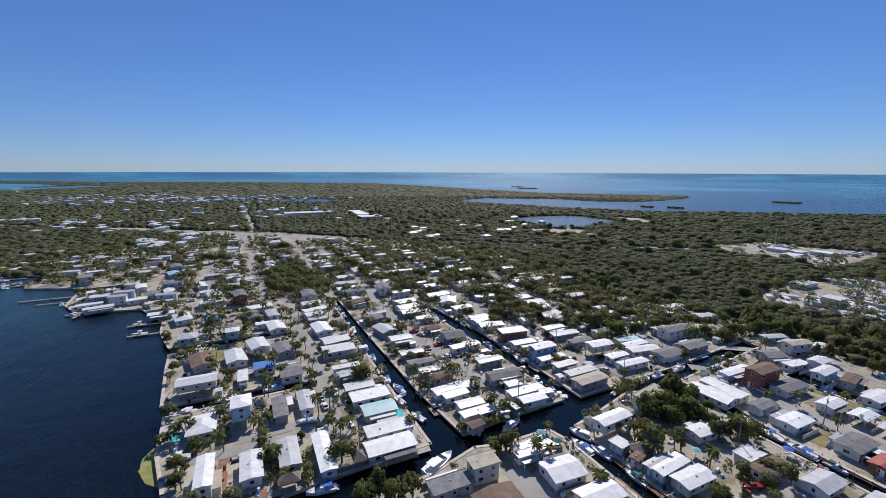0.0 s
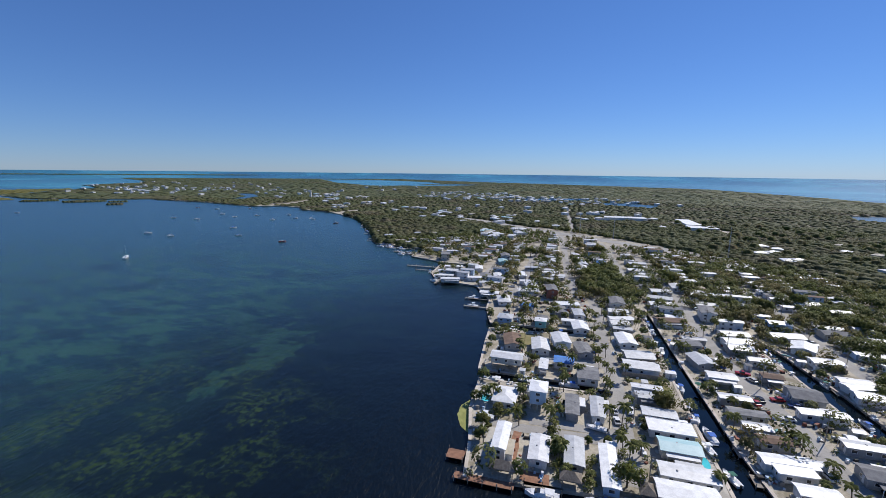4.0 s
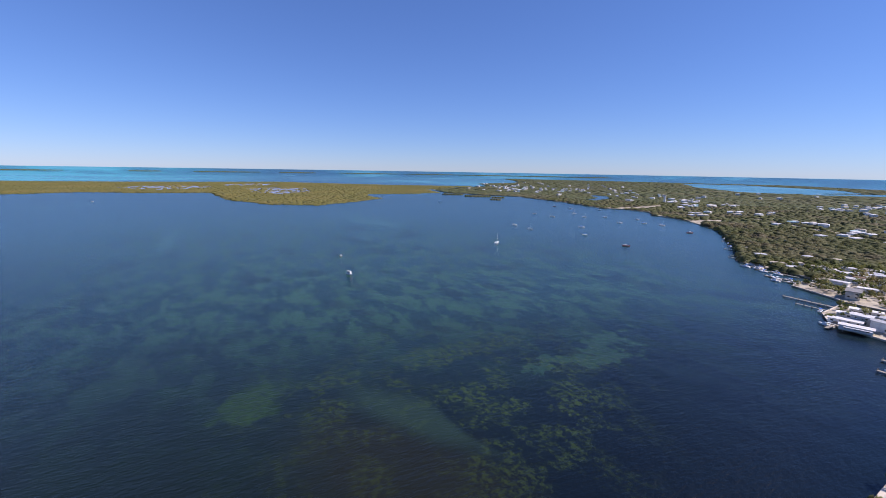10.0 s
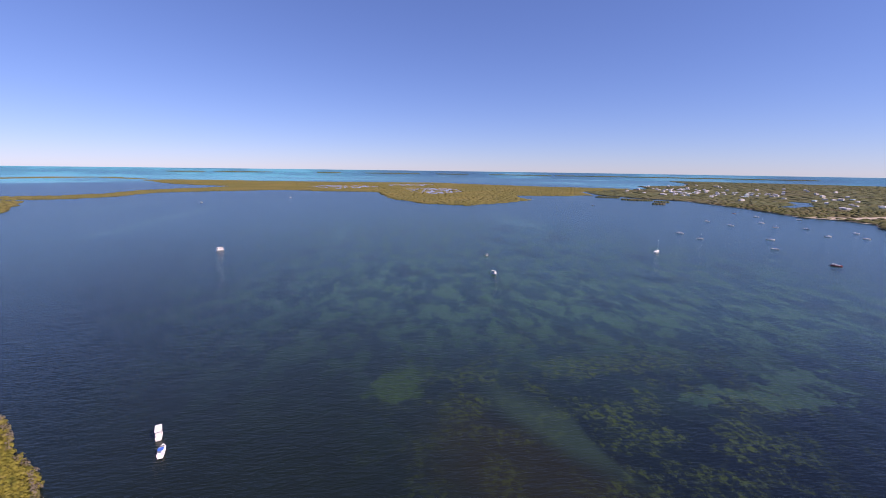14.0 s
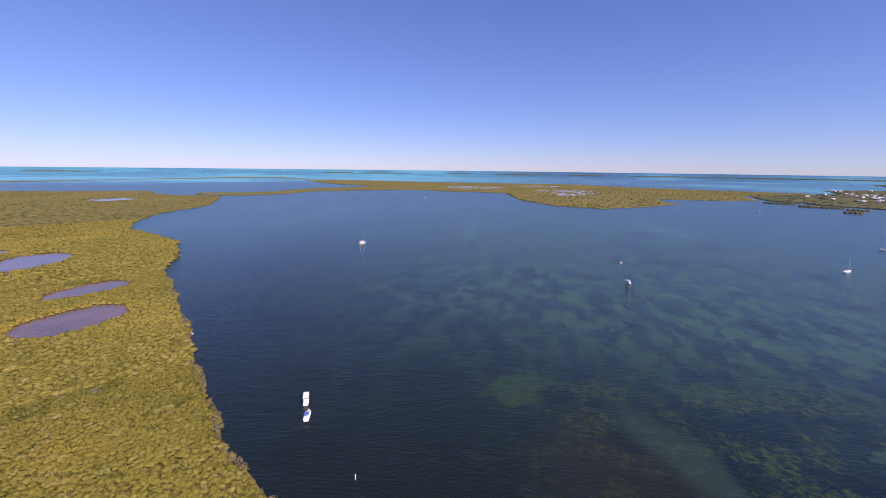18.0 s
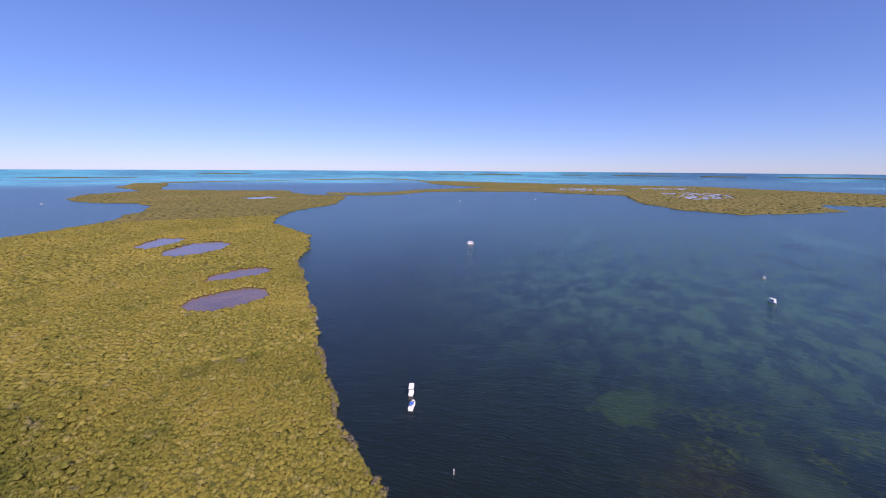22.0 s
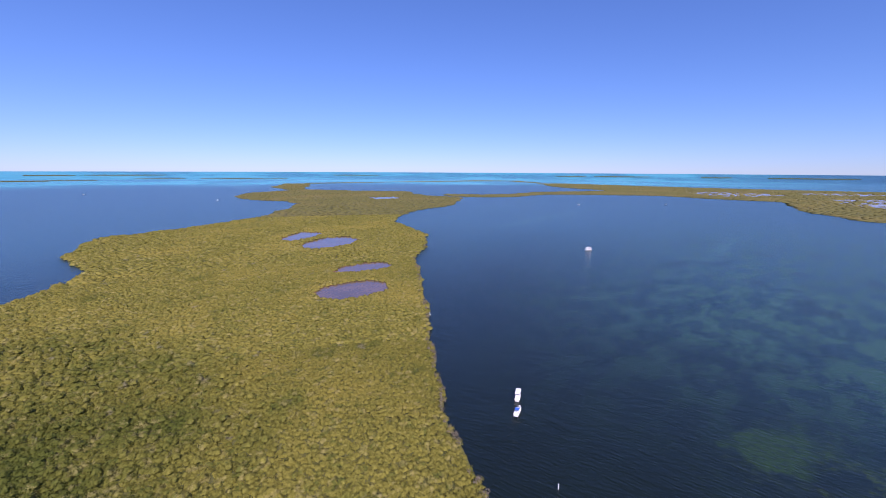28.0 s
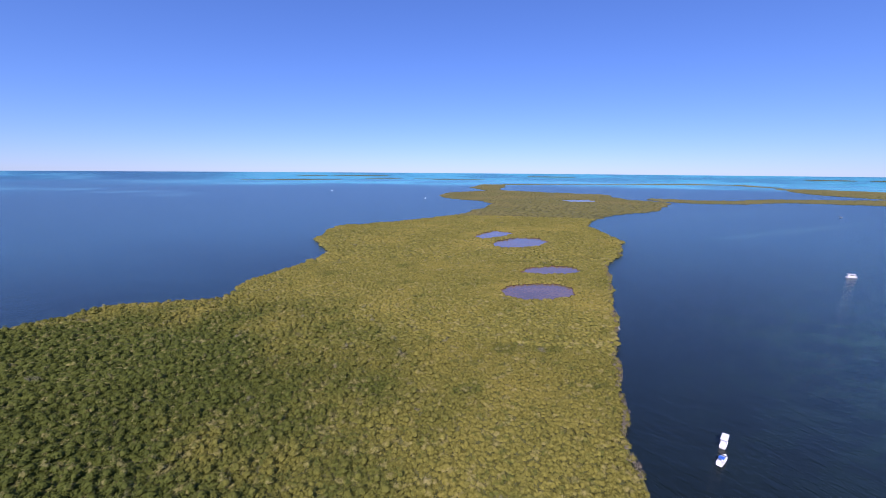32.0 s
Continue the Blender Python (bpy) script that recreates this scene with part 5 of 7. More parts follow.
def palm_meshes(seed, tall):
    r = random.Random(seed)
    lean = (r.uniform(-0.9, 0.9), r.uniform(-0.9, 0.9))
    bm = bmesh.new()
    last = None
    for i in range(6):
        k = i / 5
        p = (lean[0] * k * k, lean[1] * k * k, tall * k)
        if last:
            tube(bm, last, p, 0.2 - 0.09 * (i - 1) / 5, 0.2 - 0.09 * k, 6)
        last = p
    trunk = done(bm, "trunk", BARK)
    verts, faces = [], []
    n = 22
    for f in range(n):
        a = 2 * math.pi * f / n * 1.618 * 3 + r.uniform(-0.2, 0.2)
        up = r.uniform(-0.25, 1.15)
        size = r.uniform(2.4, 3.3)
        d = Vector((math.cos(a), math.sin(a), 0))
        side = Vector((-d.y, d.x, 0))
        pts = []
        p = Vector((last[0], last[1], tall))
        slope = up
        for s in range(6):
            pts.append(p.copy())
            p = p + (d * math.cos(slope) + Vector((0, 0, math.sin(slope)))) * size / 5
            slope -= 0.42
        for s in range(5):
            w0, w1 = (0.10, 0.34, 0.42, 0.38, 0.26, 0.03)[s:s + 2]
            for sg in (1, -1):
                b = len(verts)
                for q, w in ((pts[s], w0), (pts[s + 1], w1)):
                    verts.append(q)
                    verts.append(q + side * sg * w - Vector((0, 0, w * 0.65)))
                faces.append((b, b + 2, b + 3, b + 1) if sg > 0 else (b, b + 1, b + 3, b + 2))
    return trunk, mesh_from("crown", [tuple(v) for v in verts], faces, PALM_LEAVES)


def tree_meshes(seed, wide, tall, bare=0.35):
    r = np.random.default_rng(seed)
    bm = bmesh.new()
    low = tall * bare
    tube(bm, (0, 0, 0), (0, 0, low), 0.28, 0.2, 7)
    for i in range(5):
        a = i * 1.26 + seed
        tube(bm, (0, 0, low * 0.9), (math.cos(a) * wide * 0.28, math.sin(a) * wide * 0.28, low + (tall - low) * 0.45), 0.13, 0.05, 5)
    trunk = done(bm, "trunk", BARK)
    m = 26
    c = r.normal(size=(m, 3))
    c[:, 2] = np.abs(c[:, 2])
    c /= np.linalg.norm(c, axis=1, keepdims=True)
    c *= r.uniform(0.45, 1.0, (m, 1)) * np.array([wide * 0.40, wide * 0.40, (tall - low) * 0.62])
    c[:, 2] += low + (tall - low) * 0.16
    leaves = 34
    d = r.normal(size=(m, leaves, 3))
    d /= np.linalg.norm(d, axis=2, keepdims=True)
    mid = c[:, None] + d * r.uniform(0.5, 1, (m, leaves, 1)) * wide * 0.17
    u = np.cross(d, r.normal(size=(m, leaves, 3)))
    u /= np.linalg.norm(u, axis=2, keepdims=True)
    v = np.cross(d, u) + d * r.uniform(-0.8, 0.8, (m, leaves, 1))
    s = r.uniform(0.35, 0.75, (m, leaves, 1))
    p = np.stack([mid - u * s * 0.5 - v * s * 0.35, mid + u * s * 0.5 - v * s * 0.35, mid + v * s * 0.65], 2).reshape(-1, 3)
    soft = mid - np.array([0, 0, low + (tall - low) * 0.3])
    soft = soft / np.linalg.norm(soft, axis=2, keepdims=True) + 0.6 * d + np.array([0, 0, 0.3])
    soft /= np.linalg.norm(soft, axis=2, keepdims=True)
    return trunk, mesh_from("crown", p, np.arange(len(p)).reshape(-1, 3), TREE_LEAVES, True, np.repeat(soft.reshape(-1, 3), 3, 0))


PALMS = [palm_meshes(i, t) for i, t in enumerate((4.2, 5.0, 6.2, 7.4))]
TREES = [tree_meshes(40 + i, w, t) for i, (w, t) in enumerate(((5.5, 5.5), (7, 6.5), (9, 7.5), (4.5, 4.5)))]
PINES = [tree_meshes(60 + i, w, t, 0.15) for i, (w, t) in enumerate(((6, 12), (7, 10)))]


def plant(kind, x, y, size=1.0, base=1.0):
    at = np.array([x]), np.array([y])
    if not any(inside(*at, ring)[0] for ring in (MAINLAND, PIER_A, PIER_B)):
        return
    r = random.Random(int(x * 31 + y * 57))
    pool, name, label, cat = {"palm": (PALMS, "palm_tree", "coconut palm with drooping green fronds on a slim trunk", "palm"),
                              "tree": (TREES, "tree", "broad green shade tree standing among houses", "tree"),
                              "pine": (PINES, "tree", "tall dark feathery pine beside a canal", "tree")}[kind]
    trunk, crown = r.choice(pool)
    m = pose(x, y, base, rz=r.uniform(0, 360)) @ Matrix.Diagonal((size, size, size, 1))
    ob = thing(name, label, cat, m, {"palm": "palms", "tree": "shade trees", "pine": "pines"}[kind])
    part("trunk", trunk, BARK, ob)
    part("crown", crown, TREE_LEAVES, ob)


TAKEN = []
for row in (SHORE, SHORE_FAR, CANAL_W, CANAL_E, CANAL_E2, WEST_C, EAST_C, PIER_A_ROW, PIER_B_ROW, PIER_C_ROW, PIER_D_ROW):
    TAKEN += [r[:4] for r in row]
TAKEN += [(cx - w / 2, cx + w / 2, cy - d / 2, cy + d / 2) for cx, cy, w, d, tall, letters, turn in PLACED]


def free(x, y, gap):
    if any(x0 - gap < x < x1 + gap and y0 - gap < y < y1 + gap for x0, x1, y0, y1 in TAKEN):
        return False
    p = np.array([x]), np.array([y])
    return not any(near_line(*p, line, w / 2 + 0.6)[0] for line, w in STREETS)


PALM_SPOTS = [(-21, 100), (-22, 138.5), (-20, 140), (-22, 133), (-26, 142), (-3, 121), (-1, 130), (-14, 129.5), (-10, 131), (-23, 109), (-23, 104), (0, 110), (0, 106),
              (24.5, 147), (17, 135), (17, 126), (17.5, 119), (18, 113), (17.5, 108), (17, 103), (24, 120), (42, 112), (70, 137), (9.5, 99), (-24, 148), (-22, 147), (-15, 173),
              (-12, 158), (-5, 129), (-2, 126), (-2, 119), (-1, 164), (1, 165), (5, 166), (-3, 230), (-18, 204), (-31, 178), (-28, 160), (15, 183), (16, 174), (17, 166), (17, 159)]
PALM_MORE = [(17, 152), (25, 166), (16.5, 131), (-38, 222), (-42, 252), (-28, 229), (-23, 240), (95, 112), (70, 109), (72, 118), (98, 116), (128, 108), (100, 79), (102, 76), (105, 78),
             (104, 73), (108, 70), (107, 61), (110, 47), (114, 57), (117, 50), (120, 55), (137, 70), (139, 88), (158, 75), (161, 56), (165, 69), (181, 62), (205, 100), (208, 104), (180, 104),
             (173, 104), (190, 122), (198, 118), (186, 140), (52, 96), (58, 92), (70, 81), (62, 90), (79, 92), (76, 68), (46, 104.5), (-44, 262), (-40, 268), (-46, 270), (-110, 362), (-118, 380), (-105, 372)]
for x, y in [p for p in PALM_SPOTS if p[1] > 172 or p[0] > 22] + PALM_MORE:
    plant("palm", x, y, random.Random(int(x * 7 + y)).uniform(0.7, 1.0))
for i in range(120):
    x, y = rnd.uniform(-35, 210), rnd.uniform(105, 300)
    if x > 200 and y > 200 or x < -25 and y < 215:
        continue
    if inside(np.array([x]), np.array([y]), MAINLAND)[0] and free(x, y, 0.8):
        plant("palm", x, y, rnd.uniform(0.65, 0.95))
TREE_SPOTS = [(34.5, 147), (27, 133, 0.5), (15.5, 122, 0.7), (19, 100, 0.7), (-1, 123, 0.6), (1, 116, 0.6), (71, 114, 0.6), (62, 155, 0.9), (70, 143, 0.6), (18, 316, 1.2), (24, 298, 1.2), (35, 327, 1.2), (22, 340, 1.1),
              (9, 380, 1.2), (30, 310, 1.2), (74, 351, 1.2), (83, 372, 1.2), (112, 334, 1.2), (138, 300, 1.3), (163, 311, 1.2), (194, 275, 1.2)]
TREE_MORE = [(165, 220, 1.1), (149, 242, 1.1), (147, 258, 1.1), (135, 207, 1.0), (155, 176, 1.2), (177, 177, 1.1), (134, 150, 0.7), (144, 181, 0.9), (20, 331, 1.3), (38, 300, 1.1), (28, 285, 1.1), (14, 303, 1.1), (120, 127, 0.6),
             (108, 87, 0.5), (104, 91, 0.5), (112, 84, 0.9), (116, 81, 0.9), (135, 80, 0.8), (131, 68, 0.8), (97, 74, 0.5), (85, 65, 0.7), (72, 57, 0.8), (78, 56, 0.8), (33, 118, 0.35), (-10, 172, 0.6), (-15, 167, 0.5), (-12, 152, 0.6)]
BIG_TREES = [(188, 274, 1.15), (192, 277, 0.95), (110, 280, 1.45), (114, 283, 1.1), (131, 270, 1.33), (135, 273, 1.25), (148, 276, 1.21), (152, 279, 1.05), (135, 191, 1.51),
             (139, 194, 1.2), (143, 187, 1.39), (147, 190, 1.0), (127, 189, 1.27), (131, 192, 1.15), (185, 187, 1.15), (189, 190, 0.95), (155, 152, 1.45), (159, 155, 1.1),
             (156, 139, 1.33), (160, 142, 1.25), (153, 160, 1.21), (157, 163, 1.05), (208, 228, 1.51), (212, 231, 1.2), (218, 209, 1.39), (222, 212, 1.0), (142, 222, 1.27),
             (146, 225, 1.15), (189, 299, 1.15), (193, 302, 0.95), (215, 270, 1.45), (219, 273, 1.1), (160, 148, 1.33), (164, 151, 1.25), (166, 171, 1.21), (170, 174, 1.05),
             (-32, 405, 1.51), (-28, 408, 1.2), (-18, 379, 1.39), (-14, 382, 1.0), (-90, 417, 1.27), (-86, 420, 1.15), (-75, 417, 1.15), (-71, 420, 0.95), (73, 336, 1.45),
             (77, 339, 1.1), (77, 313, 1.33), (81, 316, 1.25), (72, 375, 1.21), (76, 378, 1.05), (30, 440, 1.51), (34, 443, 1.2), (15, 465, 1.39), (19, 468, 1.0),
             (97, 267, 1.27), (101, 270, 1.15)]
for x, y, *s in TREE_SPOTS + TREE_MORE + BIG_TREES:
    plant("tree", x, y, s[0] if s else 0.9)
for x, y, s in ((150, 104, 0.8), (133, 93, 0.9), (130, 89, 1.0), (127, 82, 0.7), (97, 52, 0.8), (108, 53, 0.8), (113, 50, 0.7), (20, 86, 1.05), (27, 84, 1.1), (14, 83, 0.8), (32, 86, 0.85), (24, 88, 0.9), (121, 49, 0.6)):
    plant("pine", x, y, s)
PALM_CLUMPS = [(-12.2, 170.2), (-11, 139.9), (-10.9, 124.2), (-1.6, 124.6), (1.4, 111.1), (2.7, 115.7), (3, 104.4), (-2.9, 132.4), (9.4, 105.2), (20.3, 132.9), (19.3, 120.1),
               (20, 113.7), (19.2, 96.2), (18.8, 171.7), (19, 163.4), (17.2, 155.5), (1, 167.5), (4.2, 168.8), (7.4, 164.8), (-16.4, 165.3), (-23.9, 138), (-21, 135.8),
               (-14.4, 127.1), (-19.9, 111.8), (69.9, 106.6), (72.5, 108), (72.1, 126.1), (63.1, 89.8), (66.9, 84.5), (112.7, 96.7), (117.9, 98.4), (118.1, 96.2),
               (98.1, 76.6), (102.6, 76.5), (100.7, 73), (101.3, 71.2), (97, 73.3), (97.3, 82.3), (105.8, 70.4), (107, 69.2), (94.9, 75.8), (97.8, 71.5), (126.7, 67.5),
               (128.3, 65), (165.1, 97.6), (208.5, 118.7), (211.5, 115.6), (203.2, 113.3), (176.2, 82.1), (181.7, 83.6), (203.7, 104), (176, 141.4), (175.3, 137.4),
               (52.7, 145.7)]
PALM_STREETS = [(139.4, 205.1), (169.8, 285.4), (117.2, 240.4), (-16, 240.3), (-15.1, 251.5), (-18.9, 234.7), (-22.1, 219.7), (-27.4, 238.8), (-31.8, 261.6), (-27.6, 255.9),
                (0.9, 310.1), (-33.1, 305.6), (-37.2, 323.1), (-18.6, 185.1), (-4.9, 197.3), (14.5, 224.2), (15.5, 211.4), (15.3, 199.7), (15, 185.9), (16.2, 239),
                (16.9, 224.5), (21.4, 244.9), (21.2, 229.7), (24.9, 268.8), (36.5, 226.8), (32.2, 187.8), (24.3, 183.7), (39.2, 191.9), (52, 203.8), (66, 221.3),
                (74.5, 235.8), (19.5, 186.4), (-3, 236.6), (-6.1, 217.2), (-4.9, 226.5), (-19.1, 229.6), (-23.6, 250.5), (3.7, 294.2), (59.3, 229.4), (62.9, 191.1),
                (59.6, 197.5)]
for i, (x, y) in enumerate(PALM_CLUMPS + PALM_STREETS):
    plant("palm", x, y, 0.68 + 0.05 * (i * 7 % 8))
    if i % 3 == 0:
        plant("palm", x + 1.6, y + 1.3, 0.6)
BUSHES = [(9.8, 120.5), (18.7, 105.5), (18.6, 98.9), (35, 147.3), (62.6, 91.4), (115.8, 84.3), (115.3, 87.2), (120.4, 85.8), (120.1, 80.3), (116.3, 79.4), (125.5, 83.3),
          (125.2, 79.6), (125.2, 77), (125.1, 75), (123, 68.6), (128.9, 64), (164.7, 109.8), (144.2, 100.9), (158.9, 101.8), (209.4, 116.4), (199.9, 114.7),
          (224.9, 150.9), (239.5, 87.1), (233.7, 81.4), (232.6, 77.8), (225, 114.5), (236.2, 117.9), (237.1, 112.9), (198.3, 123.5), (201.3, 105), (182.8, 89.9),
          (112.1, 130.3), (111.9, 127.5), (114, 163.8), (112.7, 177), (132.7, 181.9), (130.8, 173.2), (135.7, 193), (132.9, 203.3), (134.5, 196.9), (129.4, 223.5),
          (127.6, 231.1), (142.3, 231.4), (156.5, 240.1), (141.8, 193.5), (143, 182.2), (152.6, 200.2), (152.2, 167.9), (151.7, 158.8), (152.7, 153.9), (153.7, 149.2),
          (160.4, 150.3), (158.4, 142.8), (163.6, 167.5), (168.1, 181.3), (173.1, 196.9), (186.1, 204.1), (189.9, 195.6), (182.2, 180.4), (180.2, 159.6), (189.5, 160.3),
          (186.2, 151.8), (169.3, 155.1), (173.9, 216.9), (168.3, 138.1), (167, 280.4), (182.8, 273.2), (183.6, 262.9), (189.6, 291.8), (197, 270.9), (126.6, 261.8),
          (137.3, 265.5), (146.7, 270.2), (131.4, 296.5)]
BUSHES_FAR = [(114.4, 281.1), (107.7, 267.8), (124.5, 263.8), (132.6, 270.5), (141.1, 277.6), (143.4, 271.7), (148.8, 272.3), (146, 260.4), (121.1, 252.4), (178, 275.3),
              (179.6, 269.5), (189.1, 276.4), (190.5, 270.5), (195.9, 271.1), (195.9, 289.9), (201.8, 290.5), (194.6, 296.6), (178.6, 288.1), (128.1, 220.6), (127.4, 224.7),
              (143.3, 218), (141.4, 221.8), (143.7, 214.1), (149.2, 218.5), (125, 191.7), (123.7, 185.5), (131.5, 192.3), (133.3, 189.3), (140.6, 193), (136.8, 183.6),
              (137.3, 180.8), (117.4, 185), (194.6, 226.3), (184.2, 209.8), (172.6, 201.9), (200.8, 226.8), (179.6, 233.7), (176.1, 224.8), (189.1, 234.5), (170, 224.3),
              (226.7, 280), (245.4, 294.8), (231.7, 268.5), (167, 208.6), (123.7, 198.1), (138.1, 175.4), (154.5, 322.7), (153.9, 340.3), (136.8, 329.1), (183.6, 310),
              (179.8, 317.4), (27.2, 354.1), (32.4, 334.4), (37.1, 316.8), (19.2, 332.7), (13.6, 297.4), (21, 290.7), (27.4, 299.1), (33.3, 299.9), (41.2, 317.3),
              (18.7, 283.2), (12.8, 275.6), (25.6, 277.2), (40.4, 279), (44, 279.4), (40.3, 293.2), (70, 339.3), (76.6, 350.1), (88.4, 373.4), (64.3, 320.2), (78.9, 340.4),
              (90.6, 362.4), (67, 359.4), (24.6, 264.2), (81.2, 290.9), (83.1, 284.1), (73.9, 276.4), (88.9, 291.8), (84.6, 253.8), (91.8, 266), (91.4, 254.6),
              (98.8, 266.8), (105.6, 375.6), (109.6, 364.9), (119.2, 366.1), (108, 414.1), (6.4, 351.4), (8.3, 331.3), (1.7, 463.4), (25, 448.9), (35.5, 433.9),
              (54.4, 453.1), (66.8, 438.3), (-29.1, 424.8), (-20, 410.8), (-10.9, 480.7), (-52.5, 455.6)]
FAR_CROWNS = [p for p in BUSHES + BUSHES_FAR if p[1] > 205]
for i, (x, y) in enumerate([p for p in BUSHES + BUSHES_FAR if p[1] <= 205]):
    plant("tree", x, y, 0.66 + 0.07 * (i * 5 % 8) + (0.35 if 110 < x < 130 and y < 90 else 0))
    if i % 3:
        plant("tree", x + 3.4 * math.cos(i * 2.4), y + 3.4 * math.sin(i * 2.4), 0.5 + 0.05 * (i * 3 % 7))
# the tall dark row of feathery pines between the canals and the trailer clearing
for i in range(64):
    k, o = rnd.random(), rnd.uniform(-9, 9)
    x, y = 238 + 22 * k * (k > 0.5) + o, 128 - 62 * k + rnd.uniform(-3, 3)
    if free(x, y, 1.0):
        plant("pine", x, y, rnd.uniform(0.6, 0.95))
for i in range(40):
    x, y = rnd.uniform(214, 250), rnd.uniform(48, 88)
    if free(x, y, 1.0):
        plant("pine", x, y, rnd.uniform(0.5, 0.9))
for x, y in ((126.7, 89.9), (131.6, 91.9), (129, 87), (133, 85), (112, 86), (108, 82)):
    plant("pine", x, y, 0.9)
cx, cy = np.array([(x + u, y + v) for x, y in FAR_CROWNS for u, v in ((0, 0), (3.2, 2.0), (-2.8, 2.4))]).T
ck = rng.random(len(cx))
tufts("grove", cx, cy, 1.8 + 2.2 * ck, 6.5 + 2 * ck, 3.4 + 2.6 * ck, 150, 0.75, TREE_LEAVES, "broad dark green trees along the further streets", "trees", 0.4)
HEDGES = [(-12.3, 166.9), (-12.3, 162.4), (-14.9, 154.2), (-11.6, 138.8), (-11.5, 133.8), (-10.9, 129), (-0.7, 129.3), (-0.2, 123), (0.5, 117.1), (1.2, 114.2),
          (1.1, 108), (2.2, 104.1), (10.1, 111.1), (9.6, 105.5), (9.6, 102.1), (20.2, 130.3), (19.1, 117.6), (19.2, 111.7), (27.3, 137.5), (16.4, 150), (-19.1, 128.9),
          (-17.5, 127.4), (62, 105.4), (63.8, 105), (65.5, 104.5), (67.6, 104.5), (69.9, 104.1), (60.2, 105), (79.7, 108), (79.7, 105.7), (73.8, 105.9), (72, 124.9),
          (57, 106.1), (55.1, 105.4), (95, 94), (97.8, 94.4), (100.7, 94.9), (118.2, 103), (120.7, 102.7), (123.2, 102.4), (126.5, 102.7), (129.8, 103), (132.4, 102.7),
          (164.2, 98), (39.8, 127.2)]
HEDGES += [(-4.6, 266.7), (-1.0, 267.1), (2.5, 266.3), (5.4, 267.9), (13.8, 210.3), (14.6, 195.5), (45.0, 251.5), (18.4, 223.6), (17.2, 206.8), (21.4, 223.9), (23.6, 215.6)]
hx, hy = np.array([(x + u, y + v) for x, y in HEDGES for u, v in ((0, 0), (0.9, 1.3), (-0.8, -1.2))]).T
hs = rng.random(len(hx))
tufts("shrubs", hx, hy, 1.2 + 0.5 * hs, 2.0 + 0.9 * hs, 1.3 + 1.3 * hs, 70, 0.4, PALM_LEAVES, "dense green hedge plants between houses", "shrubs")
LOOSE = []
for i in range(1000):
    x, y = rnd.uniform(-60, 232), rnd.uniform(110, 420)
    if rnd.random() > 0.14 + 0.7 * min(1, max(0, (y - 170) / 150)) + 0.5 * (x > 172):
        continue
    if inside(np.array([x]), np.array([y]), MAINLAND)[0] and inside(np.array([x]), np.array([y]), CLEAR[0])[0] and free(x, y, 1.5):
        if len(LOOSE) % 2 == 0 and y < 190:
            plant("tree", x, y, rnd.uniform(0.5, 1.25))
        LOOSE.append((x, y, rnd.uniform(0.5, 1.25)))
lx, ly, ls = np.array(LOOSE[1::2]).T
tufts("shrubs", lx, ly, 1.8 + 1.5 * ls, 6.5 * ls, 3.8 * ls, 110, 0.8, TREE_LEAVES, "rounded green trees between the houses", "shrubs")
# the red flowering tree
red = thing("tree", "small tree covered in bright red blossom", "tree", pose(105.5, 81, 1), "shade trees")
part("trunk", TREES[3][0], BARK, red)
red_crown = TREES[3][1].copy()
red_crown.materials.clear()
red_crown.materials.append(leaf_material("red_blossom", (0.30, 0.012, 0.02), (0.50, 0.03, 0.04)))
part("crown", red_crown, BARK, red)

# undergrowth and trees crowding the further streets
STREET_LINES = [line for line, w in STREETS]


def town_keep(x, y):
    ok = inside(x, y, MAINLAND) & inside(x, y, CLEAR[0]) & (y > 235)
    ok &= ~near_line(x, y, [(-160, 700), (-41, 603), (103, 486)], 19)
    for line in STREET_LINES:
        ok[ok] = ~near_line(x[ok], y[ok], line, 6.5)
    dense = 0.22 + 0.4 * np.clip((y - 280) / 150, 0, 1) + 0.3 * (x > 150)
    ok &= rng.random(len(x)) < dense
    return ok


x, y = spread(-200, 300, 235, 640, 4.6, town_keep)
tufts("shrubs", x, y, 1.6 + 3.2 * rng.random(len(x)) ** 2, 5.5 * (0.6 + 0.6 * rng.random(len(x))), 3.4 * (0.5 + 0.8 * rng.random(len(x))), 30, 1.3, TREE_LEAVES, "green trees and shrubs between the far houses", "shrubs")


x, y = spread(0, 50, 280, 370, 4.2, lambda x, y: inside(x, y, GROVE))
tufts("grove", x, y, 2.0 + 3.6 * rng.random(len(x)), 7.5, 3.6 * (0.6 + 0.8 * rng.random(len(x))), 130, 0.9, TREE_LEAVES, "tall dark green trees filling an empty block", "trees", 0.4)


x, y = spread(250, 460, 60, 230, 9, lambda x, y: inside(x, y, CLEAR[1]) & (rng.random(len(x)) < 0.5))
k = rng.random(len(x))
tufts("grove", x, y, 2.4 + 1.8 * k, 5 + 4 * k, 3.4 + 2.6 * k, 110, 0.8, TREE_LEAVES, "green trees between trailers in a clearing", "trees", 0.4)


x, y = spread(410, 560, 165, 295, 8, lambda x, y: inside(x, y, CLEAR[2]) & (rng.random(len(x)) < 0.3) & ~near_line(x, y, [(420, 270), (620, 150)], 12))
k = rng.random(len(x))
tufts("grove", x, y, 2.0 + 1.2 * k, 5 + 4 * k, 2.6 + 2 * k, 90, 0.9, TREE_LEAVES, "green trees between the lots beside a highway", "trees", 0.4)


